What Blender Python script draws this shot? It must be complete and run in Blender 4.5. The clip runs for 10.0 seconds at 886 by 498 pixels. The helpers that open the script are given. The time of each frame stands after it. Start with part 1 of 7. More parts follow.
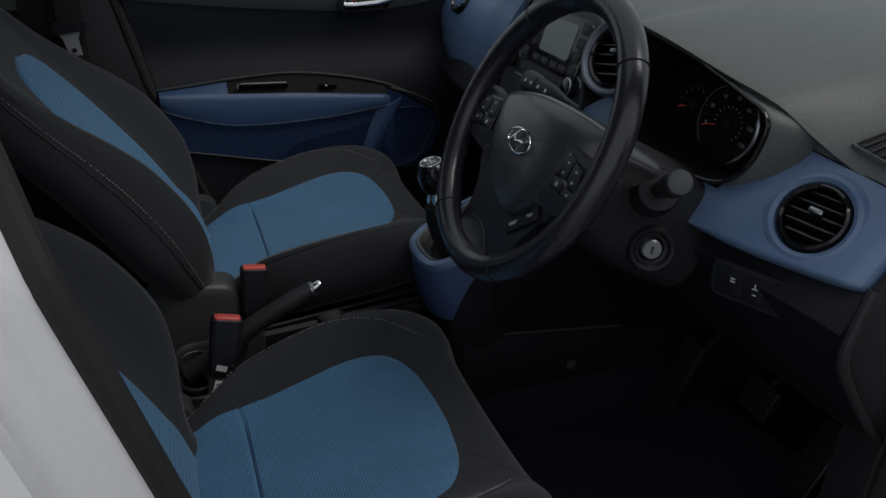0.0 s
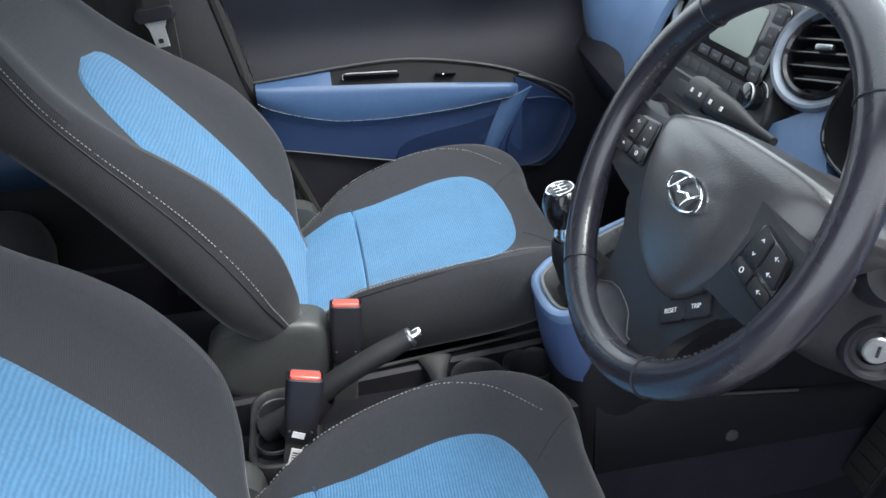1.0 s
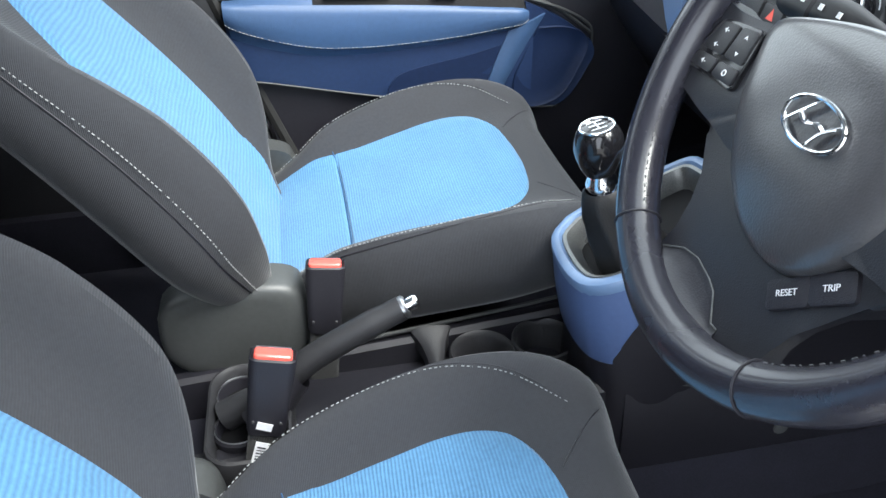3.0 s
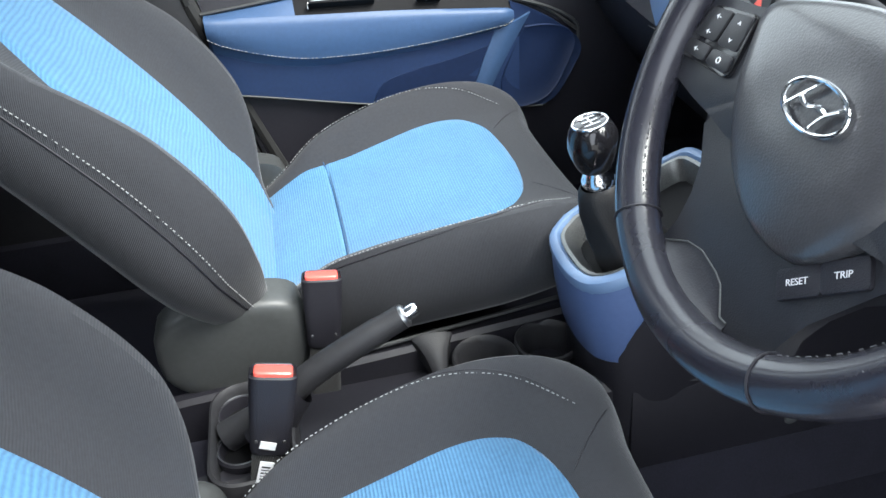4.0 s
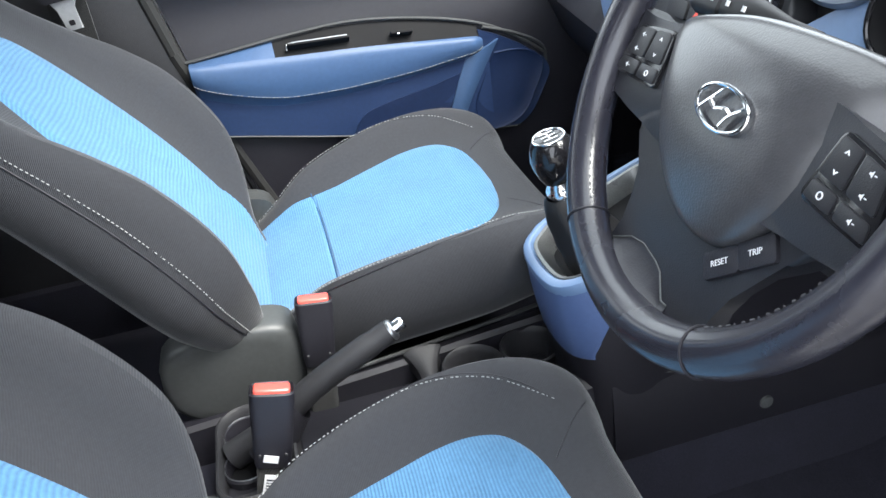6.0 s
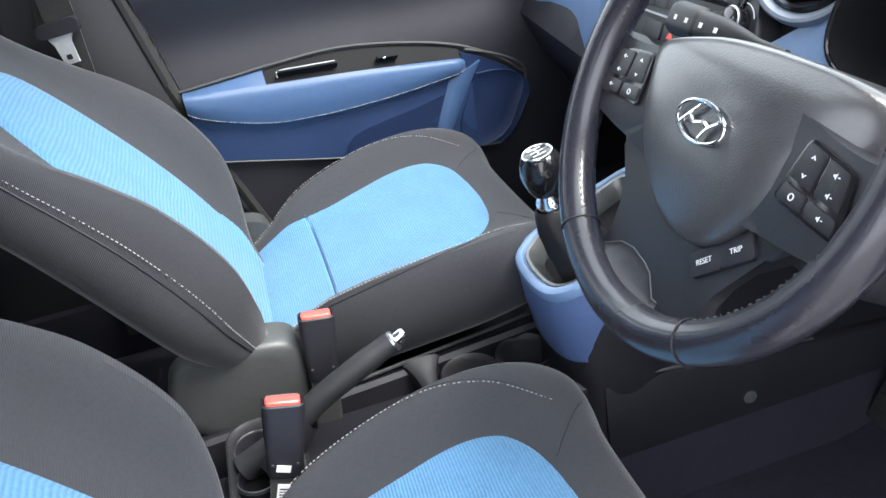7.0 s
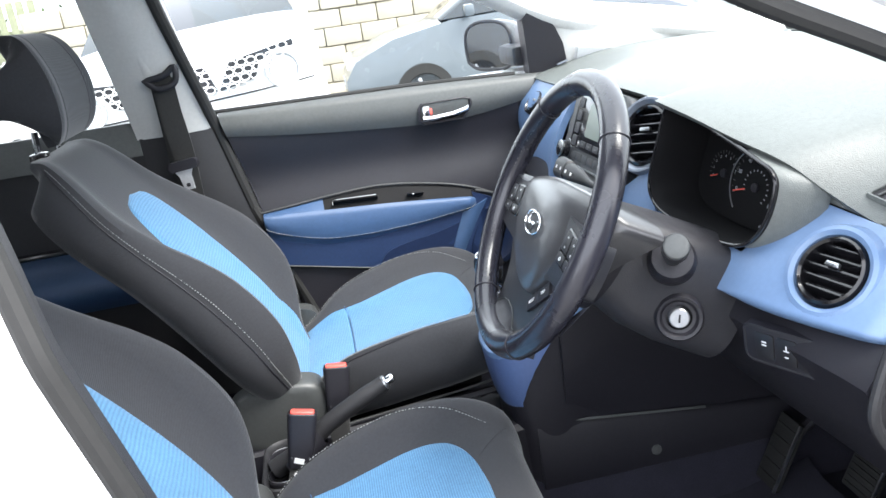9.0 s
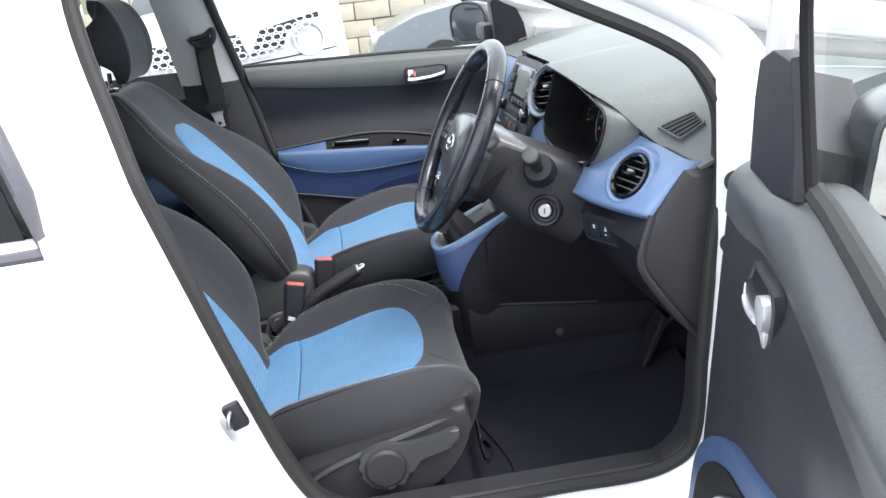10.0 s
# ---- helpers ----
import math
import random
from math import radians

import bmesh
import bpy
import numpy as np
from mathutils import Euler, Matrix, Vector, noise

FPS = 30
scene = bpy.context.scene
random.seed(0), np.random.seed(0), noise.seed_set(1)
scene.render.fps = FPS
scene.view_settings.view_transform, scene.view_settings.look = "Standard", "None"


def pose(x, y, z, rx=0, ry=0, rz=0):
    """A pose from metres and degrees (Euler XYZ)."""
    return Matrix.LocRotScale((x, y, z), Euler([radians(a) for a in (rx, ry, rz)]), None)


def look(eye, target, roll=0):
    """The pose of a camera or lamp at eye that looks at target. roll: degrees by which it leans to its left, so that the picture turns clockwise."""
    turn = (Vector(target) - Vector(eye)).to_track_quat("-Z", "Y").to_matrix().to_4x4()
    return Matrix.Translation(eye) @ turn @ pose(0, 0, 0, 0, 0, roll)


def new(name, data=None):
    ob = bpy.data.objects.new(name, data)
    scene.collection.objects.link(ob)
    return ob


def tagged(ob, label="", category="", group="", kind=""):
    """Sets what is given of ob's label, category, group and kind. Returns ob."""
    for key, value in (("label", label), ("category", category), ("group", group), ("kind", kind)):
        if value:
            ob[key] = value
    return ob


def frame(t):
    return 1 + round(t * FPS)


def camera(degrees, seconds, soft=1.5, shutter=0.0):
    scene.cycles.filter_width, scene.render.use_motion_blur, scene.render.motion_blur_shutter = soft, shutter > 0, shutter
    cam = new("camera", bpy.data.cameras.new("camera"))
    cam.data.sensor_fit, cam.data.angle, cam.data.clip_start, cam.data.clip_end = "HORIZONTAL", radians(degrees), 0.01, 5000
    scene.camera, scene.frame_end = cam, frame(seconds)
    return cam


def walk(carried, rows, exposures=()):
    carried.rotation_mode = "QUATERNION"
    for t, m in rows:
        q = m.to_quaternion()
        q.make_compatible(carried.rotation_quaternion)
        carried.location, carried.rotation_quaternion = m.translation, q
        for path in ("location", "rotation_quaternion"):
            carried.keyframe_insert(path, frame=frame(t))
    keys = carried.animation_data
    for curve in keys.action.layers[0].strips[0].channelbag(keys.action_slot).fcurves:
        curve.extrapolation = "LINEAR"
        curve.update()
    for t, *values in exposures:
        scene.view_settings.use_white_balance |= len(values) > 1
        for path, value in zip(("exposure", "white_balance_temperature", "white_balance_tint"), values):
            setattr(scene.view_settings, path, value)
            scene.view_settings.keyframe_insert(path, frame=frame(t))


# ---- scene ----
cam = camera(58.4, 10.0)
PATH = [
    (0, (-0.392, -1.173, 1.24), (0.211, 0.512, 0.348), 0.2),
    (0.5, (-0.29, -1.003, 1.229), (0.098, 0.725, 0.298), -0.4),
    (1, (-0.292, -0.909, 1.225), (-0.031, 0.818, 0.25), -3.4),
    (1.5, (-0.319, -0.869, 1.222), (-0.055, 0.842, 0.222), -4.8),
    (2, (-0.288, -0.823, 1.208), (-0.074, 0.914, 0.24), -5.1),
    (2.5, (-0.278, -0.763, 1.157), (-0.026, 0.921, 0.108), -3.0),
    (3, (-0.288, -0.732, 1.126), (0.002, 0.927, 0.047), -1.6),
    (4.5, (-0.285, -0.719, 1.119), (0.018, 0.951, 0.061), -6.1),
    (5, (-0.273, -0.745, 1.126), (0.02, 0.937, 0.084), -6.9),
    (5.5, (-0.265, -0.773, 1.134), (0.023, 0.923, 0.114), -7.6),
    (7, (-0.305, -0.82, 1.158), (0.07, 0.884, 0.181), -9.4),
    (7.5, (-0.304, -0.91, 1.199), (0.091, 0.829, 0.294), -8.2),
    (8, (-0.241, -1.044, 1.208), (0.122, 0.763, 0.43), -9.0),
    (8.5, (-0.226, -1.123, 1.217), (0.022, 0.746, 0.549), -6.7),
    (9, (-0.244, -1.276, 1.222), (0.01, 0.611, 0.609), -8.5),
    (9.5, (-0.294, -1.55, 1.235), (0.164, 0.287, 0.589), -3.4),
    (10, (-0.18, -1.786, 1.229), (0.005, 0.095, 0.575), -6.4),
]
EXPOSURES = [(0, -0.9, 6450, 9), (0.5, 1.0, 6350, 6), (1, 1.75, 6300, 7), (2, 2.28, 6300, 6), (4.5, 2.28, 6300, 6), (5.5, 2.35, 6400, 7), (7.5, 2.4, 6400, 9), (8.5, 2.3, 6400, 9), (9, 2.28, 6400, 9), (9.5, 2.1, 6350, 10), (10, 1.8, 6400, 10)]
walk(cam, [(t, look(eye, target, roll)) for t, eye, target, roll in PATH], EXPOSURES)

# ---- light ----
SUN_ELEVATION, SUN_TURN = radians(56), radians(132)
world = bpy.data.worlds.new("sky")
scene.world = world
world.use_nodes = True
wn = world.node_tree.nodes
sky = wn.new("ShaderNodeTexSky")
sky.sky_type, sky.sun_disc, sky.sun_elevation, sky.sun_rotation = "NISHITA", False, SUN_ELEVATION, SUN_TURN
sky.dust_density, sky.air_density = 4.0, 0.7
hazy = wn.new("ShaderNodeMixRGB")
hazy.inputs[0].default_value = 0.75
hazy.inputs[2].default_value = (7.0, 7.2, 7.6, 1)
world.node_tree.links.new(sky.outputs[0], hazy.inputs[1])
world.node_tree.links.new(hazy.outputs[0], wn["Background"].inputs[0])
wn["Background"].inputs[1].default_value = 0.14
sun = new("sun", bpy.data.lights.new("sun", "SUN"))
sun.data.energy, sun.data.angle, sun.data.color = 1.5, radians(30), (1.0, 0.97, 0.93)
sun.matrix_world = look((0, 0, 0), (-math.sin(SUN_TURN) * math.cos(SUN_ELEVATION), -math.cos(SUN_TURN) * math.cos(SUN_ELEVATION), -math.sin(SUN_ELEVATION)))

# ---- materials ----
def material(name, colour, rough=0.6, metal=0.0, vary=0.12, scale=9.0, grain=0.0, grain_scale=900.0, coat=0.0, sheen=0.0, rough_vary=0.08, bump_extra=None):
    """A principled material with stains at a large scale, a fine grain and a fine relief."""
    m = bpy.data.materials.new(name)
    m.use_nodes = True
    nt = m.node_tree
    n, l = nt.nodes, nt.links
    p = n["Principled BSDF"]
    at = n.new("ShaderNodeTexCoord")
    big = n.new("ShaderNodeTexNoise")
    big.inputs["Scale"].default_value, big.inputs["Detail"].default_value = scale, 6
    fine = n.new("ShaderNodeTexNoise")
    fine.inputs["Scale"].default_value, fine.inputs["Detail"].default_value = scale * 17, 3
    for tex in (big, fine):
        l.new(at.outputs["Object"], tex.inputs["Vector"])
    both = n.new("ShaderNodeMath")
    both.operation = "MULTIPLY_ADD"
    both.inputs[1].default_value = 0.6
    l.new(fine.outputs["Fac"], both.inputs[0])
    half = n.new("ShaderNodeMath")
    half.operation = "MULTIPLY"
    half.inputs[1].default_value = 0.4
    l.new(big.outputs["Fac"], half.inputs[0])
    l.new(half.outputs[0], both.inputs[2])
    ramp = n.new("ShaderNodeValToRGB")
    ramp.color_ramp.elements[0].position, ramp.color_ramp.elements[1].position = 0.3, 0.7
    ramp.color_ramp.elements[0].color = (*[c * (1 - vary) for c in colour], 1)
    ramp.color_ramp.elements[1].color = (*[min(1, c * (1 + vary)) for c in colour], 1)
    l.new(both.outputs[0], ramp.inputs[0])
    l.new(ramp.outputs[0], p.inputs["Base Color"])
    r = n.new("ShaderNodeMapRange")
    r.inputs["To Min"].default_value, r.inputs["To Max"].default_value = max(0.02, rough - rough_vary), min(1, rough + rough_vary)
    l.new(big.outputs["Fac"], r.inputs["Value"])
    l.new(r.outputs[0], p.inputs["Roughness"])
    p.inputs["Metallic"].default_value = metal
    p.inputs["Coat Weight"].default_value = coat
    p.inputs["Coat Roughness"].default_value = max(0.06, 0.6 * rough)
    if sheen:
        p.inputs["Sheen Weight"].default_value, p.inputs["Sheen Roughness"].default_value = sheen, 0.4
    if grain:
        g = n.new("ShaderNodeTexVoronoi" if grain_scale < 1200 else "ShaderNodeTexNoise")
        g.inputs["Scale"].default_value = grain_scale
        l.new(at.outputs["Object"], g.inputs["Vector"])
        b = n.new("ShaderNodeBump")
        b.inputs["Strength"].default_value, b.inputs["Distance"].default_value = grain, 0.0006
        l.new(g.outputs[0], b.inputs["Height"])
        l.new(b.outputs[0], p.inputs["Normal"])
    return m


def fabric(name, colour, axis, pitch, waves=0.0, relief=0.5, tone=0.0):
    """Woven cloth: fine ribs across one axis, with soft waves in the ribs where asked."""
    m = material(name, colour, 0.92, vary=0.16, scale=14, sheen=0.25)
    nt = m.node_tree
    n, l = nt.nodes, nt.links
    p = n["Principled BSDF"]
    at = n.new("ShaderNodeTexCoord")
    w = n.new("ShaderNodeTexWave")
    w.bands_direction = axis
    w.inputs["Scale"].default_value = 0.314 / pitch
    w.inputs["Distortion"].default_value, w.inputs["Detail"].default_value, w.inputs["Detail Scale"].default_value = waves, 2, 0.12
    weave = n.new("ShaderNodeTexNoise")
    weave.inputs["Scale"].default_value = 1500
    for tex in (w, weave):
        l.new(at.outputs["Object"], tex.inputs["Vector"])
    add = n.new("ShaderNodeMath")
    add.operation = "MULTIPLY_ADD"
    add.inputs[1].default_value = 0.35
    l.new(weave.outputs["Fac"], add.inputs[0])
    l.new(w.outputs["Fac"], add.inputs[2])
    b = n.new("ShaderNodeBump")
    b.inputs["Strength"].default_value, b.inputs["Distance"].default_value = relief, 0.0008
    if tone:
        # the ribs' crowns are a little paler than the thread between them
        mix, rng = n.new("ShaderNodeMixRGB"), n.new("ShaderNodeMapRange")
        mix.blend_type = "MULTIPLY"
        mix.inputs[0].default_value = 1.0
        rng.inputs["To Min"].default_value, rng.inputs["To Max"].default_value = 1 - tone, 1 + 0.4 * tone
        l.new(w.outputs["Fac"], rng.inputs["Value"])
        was = p.inputs["Base Color"].links[0].from_socket
        l.new(was, mix.inputs[1])
        l.new(rng.outputs[0], mix.inputs[2])
        l.new(mix.outputs[0], p.inputs["Base Color"])
    l.new(add.outputs[0], b.inputs["Height"])
    l.new(b.outputs[0], p.inputs["Normal"])
    return m


CLOTH = fabric("charcoal_cloth", (0.0295, 0.0310, 0.0365), "X", 0.0017, 0.0, 0.3, 0.14)
BLUE_CLOTH = fabric("blue_cloth", (0.086, 0.214, 0.372), "X", 0.0036, 6.0, 0.6, 0.20)
THREAD = material("grey_thread", (0.30, 0.31, 0.31), 0.9)
BLACK = material("black_plastic", (0.0155, 0.0150, 0.0205), 0.5, grain=0.35, grain_scale=1100)
DARK = material("dark_grey_plastic", (0.026, 0.026, 0.029), 0.5, grain=0.4, grain_scale=800)
GREY = material("grey_plastic", (0.085, 0.09, 0.09), 0.5, grain=0.35, grain_scale=800)
DASH = material("dashboard_skin", (0.13, 0.142, 0.138), 0.42, grain=0.5, grain_scale=700)
GLOSS = material("gloss_black_plastic", (0.010, 0.010, 0.012), 0.14, coat=0.3)
BLUE = material("blue_satin_plastic", (0.145, 0.228, 0.385), 0.34, vary=0.06, coat=0.3)
BLUE_DOOR = material("blue_grained_plastic", (0.046, 0.090, 0.185), 0.45, vary=0.08, grain=0.3, grain_scale=900)
LEATHER = material("black_leather", (0.020, 0.020, 0.028), 0.27, coat=0.4, grain=0.12, grain_scale=700)
RUBBER = material("black_rubber", (0.018, 0.018, 0.018), 0.7)
CARPET = material("black_carpet", (0.0160, 0.0160, 0.0270), 0.98, vary=0.4, scale=30, grain=1.0, grain_scale=1600)
CHROME = material("chrome", (0.85, 0.86, 0.88), 0.10, 1.0, vary=0.03)
SILVER = material("satin_silver", (0.55, 0.56, 0.58), 0.32, 1.0, vary=0.04)
MATT = material("matt_black_plastic", (0.005, 0.005, 0.006), 0.75)
MATT.node_tree.nodes["Principled BSDF"].inputs["Specular IOR Level"].default_value = 0.25
RED = material("red_plastic", (0.85, 0.13, 0.10), 0.25, coat=0.4)
WHITE_PAINT = material("white_car_paint", (0.80, 0.81, 0.83), 0.25, vary=0.03, coat=0.8)
WHITE_MARK = material("white_print", (0.75, 0.76, 0.78), 0.6)
PILLAR = material("light_grey_trim", (0.56, 0.56, 0.55), 0.65, vary=0.06, grain=0.25, grain_scale=1000)
WEBBING = fabric("belt_webbing", (0.030, 0.030, 0.030), "X", 0.0016)


def glass_material(name, tint=(0.95, 0.97, 0.96), rough=0.0, most=0.25):
    m = bpy.data.materials.new(name)
    m.use_nodes = True
    n, l = m.node_tree.nodes, m.node_tree.links
    n.remove(n["Principled BSDF"])
    clear, gloss, mix, lay = n.new("ShaderNodeBsdfTransparent"), n.new("ShaderNodeBsdfGlossy"), n.new("ShaderNodeMixShader"), n.new("ShaderNodeLayerWeight")
    clear.inputs[0].default_value = (*tint, 1)
    gloss.inputs["Roughness"].default_value = rough
    steep = n.new("ShaderNodeMath")
    steep.operation = "POWER"
    steep.inputs[1].default_value = 5.0
    some = n.new("ShaderNodeMath")
    some.operation = "MULTIPLY_ADD"
    some.inputs[1].default_value, some.inputs[2].default_value = most, 0.03
    lay.inputs[0].default_value = 0.5
    l.new(lay.outputs["Facing"], steep.inputs[0])
    l.new(steep.outputs[0], some.inputs[0])
    l.new(some.outputs[0], mix.inputs[0])
    l.new(clear.outputs[0], mix.inputs[1])
    l.new(gloss.outputs[0], mix.inputs[2])
    l.new(mix.outputs[0], n["Material Output"].inputs[0])
    return m


GLASS = glass_material("window_glass")
MIRROR = material("mirror", (0.9, 0.9, 0.9), 0.02, 1.0, vary=0.0, rough_vary=0.0)

# ---- building helpers ----
def part(name, bm, mat, parent=None, label="", sharp=35):
    """Links a bmesh as one mesh object under a thing or a part."""
    me = bpy.data.meshes.new(name)
    bmesh.ops.recalc_face_normals(bm, faces=bm.faces)
    bm.to_mesh(me)
    bm.free()
    me.materials.append(mat)
    me.shade_smooth()
    me.set_sharp_from_angle(angle=radians(sharp))
    ob = new(name, me)
    if parent:
        ob.parent = parent
    if label:
        ob["label"] = label
    return ob


def thing(name, at, label, category, group="", kind=""):
    """An Empty at the base of a thing; its parts are built in the car's own coordinates."""
    ob = new(name)
    ob.empty_display_size = 0.05
    return tagged(ob, label, category, group, kind)


def join(*bms):
    out = bms[0]
    for b in bms[1:]:
        me = bpy.data.meshes.new("t")
        b.to_mesh(me)
        out.from_mesh(me)
        bpy.data.meshes.remove(me)
        b.free()
    return out


def rbox(c, size, bevel=0.004, rot=(0, 0, 0), seg=2):
    bm = bmesh.new()
    bmesh.ops.create_cube(bm, size=1, matrix=pose(*c, *rot) @ Matrix.Diagonal((*size, 1)))
    if bevel:
        bmesh.ops.bevel(bm, geom=bm.edges[:], offset=min(bevel, 0.45 * min(size)), segments=seg, affect="EDGES", profile=0.6)
    return bm


def loft(rings, closed=True, caps=True):
    """A skin over rings of equally many points."""
    bm = bmesh.new()
    vs = [[bm.verts.new(p) for p in ring] for ring in rings]
    n = len(rings[0])
    for a, b in zip(vs, vs[1:]):
        for i in range(n if closed else n - 1):
            j = (i + 1) % n
            bm.faces.new((a[i], a[j], b[j], b[i]))
    if caps and closed:
        bm.faces.new(vs[0][::-1])
        bm.faces.new(vs[-1])
    return bm


def prism(pts, depth, m, bevel=0.0, seg=2):
    """An outline in the local xy plane, made solid along local z from 0 to depth."""
    bm = loft([[m @ Vector((x, y, 0)) for x, y in pts], [m @ Vector((x, y, depth)) for x, y in pts]])
    if bevel:
        top = [e for e in bm.edges if all(abs((m.inverted() @ v.co).z - depth) < 1e-5 for v in e.verts)]
        bmesh.ops.bevel(bm, geom=top, offset=bevel, segments=seg, affect="EDGES", profile=0.6)
    return bm


def tube(pts, radius, n=10, closed=False, flat=1.0):
    """A round bar along points; radius may be a list."""
    pts = [Vector(p) for p in pts]
    rings, up = [], Vector((0, 0, 1))
    for i, p in enumerate(pts):
        a, b = pts[i - 1 if i or closed else 0], pts[(i + 1) % len(pts) if closed or i + 1 < len(pts) else i]
        d = (b - a).normalized()
        if abs(d.dot(up)) > 0.95:
            up = Vector((0, 1, 0)) if abs(d.y) < 0.9 else Vector((1, 0, 0))
        side = d.cross(up).normalized()
        up2 = side.cross(d)
        up = up2
        r = radius[i] if isinstance(radius, (list, tuple)) else radius
        rings.append([p + side * (r * math.cos(k * math.tau / n)) + up2 * (r * flat * math.sin(k * math.tau / n)) for k in range(n)])
    if closed:
        rings.append(rings[0])
        bm = loft(rings, caps=False)
        bmesh.ops.remove_doubles(bm, verts=bm.verts, dist=1e-6)
        return bm
    return loft(rings)


def lathe(profile, m, n=32, cap=True):
    """A body turned about local z from (radius, height) pairs."""
    bm = loft([[m @ Vector((r * math.cos(k * math.tau / n), r * math.sin(k * math.tau / n), z)) for k in range(n)] for r, z in profile], caps=cap)
    return bm


def spline(table):
    """A smooth function through rows (parameter, value, value ...)."""
    t = [float(r[0]) for r in table]
    v = [np.array(r[1:], float) for r in table]
    n = len(t)
    d = []
    for i in range(n):
        a, b = max(0, i - 1), min(n - 1, i + 1)
        d.append((v[b] - v[a]) / (t[b] - t[a]))

    def f(x):
        x = min(max(x, t[0]), t[-1])
        i = min(max(sum(1 for k in t if k <= x) - 1, 0), n - 2)
        h = t[i + 1] - t[i]
        s = (x - t[i]) / h
        return ((2 * s ** 3 - 3 * s ** 2 + 1) * v[i] + (s ** 3 - 2 * s ** 2 + s) * h * d[i] + (3 * s ** 2 - 2 * s ** 3) * v[i + 1] + (s ** 3 - s ** 2) * h * d[i + 1])
    return f


def along(pts, n, closed=False):
    """n points spread along a smooth line through the given ones."""
    pts = [Vector(p) for p in pts]
    if closed:
        pts = pts + [pts[0]]
    s = [0.0]
    for a, b in zip(pts, pts[1:]):
        s.append(s[-1] + (b - a).length)
    f = spline([(k, *p) for k, p in zip(s, pts)])
    return [Vector(f(s[-1] * k / (n if closed else n - 1))) for k in range(n)]


def smooth_outline(pts, n):
    return [(p[0], p[1]) for p in along([(x, y, 0) for x, y in pts], n, True)]


def round_rect(w, h, r, n=5):
    out = []
    for cx, cy, a in ((w / 2 - r, h / 2 - r, 0), (r - w / 2, h / 2 - r, 90), (r - w / 2, r - h / 2, 180), (w / 2 - r, r - h / 2, 270)):
        out += [(cx + r * math.cos(radians(a + 90 * k / n)), cy + r * math.sin(radians(a + 90 * k / n))) for k in range(n + 1)]
    return out


def basis(at, xaxis, yaxis):
    """A frame at a place with given x and (roughly) y directions."""
    x = Vector(xaxis).normalized()
    z = x.cross(Vector(yaxis)).normalized()
    y = z.cross(x)
    m = Matrix((x, y, z)).transposed().to_4x4()
    m.translation = at
    return m


def slab(f, nu, nv, thick):
    """A plate over the surface f(u, v) -> point, u and v from 0 to 1, made solid by a thickness away from the viewer (thick is a vector)."""
    a = [[Vector(f(i / nu, j / nv)) for j in range(nv + 1)] for i in range(nu + 1)]
    bm = bmesh.new()
    d = Vector(thick)
    top = [[bm.verts.new(p) for p in r] for r in a]
    bot = [[bm.verts.new(p + d) for p in r] for r in a]
    for i in range(nu):
        for j in range(nv):
            bm.faces.new((top[i][j], top[i + 1][j], top[i + 1][j + 1], top[i][j + 1]))
            bm.faces.new((bot[i][j + 1], bot[i + 1][j + 1], bot[i + 1][j], bot[i][j]))
    for i in range(nu):
        for j in (0, nv):
            q = (top[i][j], bot[i][j], bot[i + 1][j], top[i + 1][j])
            bm.faces.new(q if j else q[::-1])
    for j in range(nv):
        for i in (0, nu):
            q = (top[i][j], top[i][j + 1], bot[i][j + 1], bot[i][j])
            bm.faces.new(q if i else q[::-1])
    return bm


def stitches(pts, every=0.0055, length=0.0030, r=0.0005):
    """A row of thread stitches along a line, as many short bars in one mesh."""
    pts = [Vector(p) for p in pts]
    out, walked, verts, faces = bmesh.new(), 0.0, [], []
    for a, b in zip(pts, pts[1:]):
        d = (b - a)
        n = d.length
        if n < 1e-6:
            continue
        d = d / n
        while walked < n:
            p, q = a + d * walked, a + d * min(n, walked + length)
            s = d.cross(Vector((0, 0, 1))).normalized() * r if abs(d.z) < 0.95 else Vector((0, r, 0))
            u = s.cross(d)
            ring = [[c + s, c + u, c - s, c - u] for c in (p, q)]
            v = [[out.verts.new(x) for x in k] for k in ring]
            for i in range(4):
                out.faces.new((v[0][i], v[0][(i + 1) % 4], v[1][(i + 1) % 4], v[1][i]))
            out.faces.new(v[0][::-1])
            out.faces.new(v[1])
            walked += every
        walked -= n
    return out

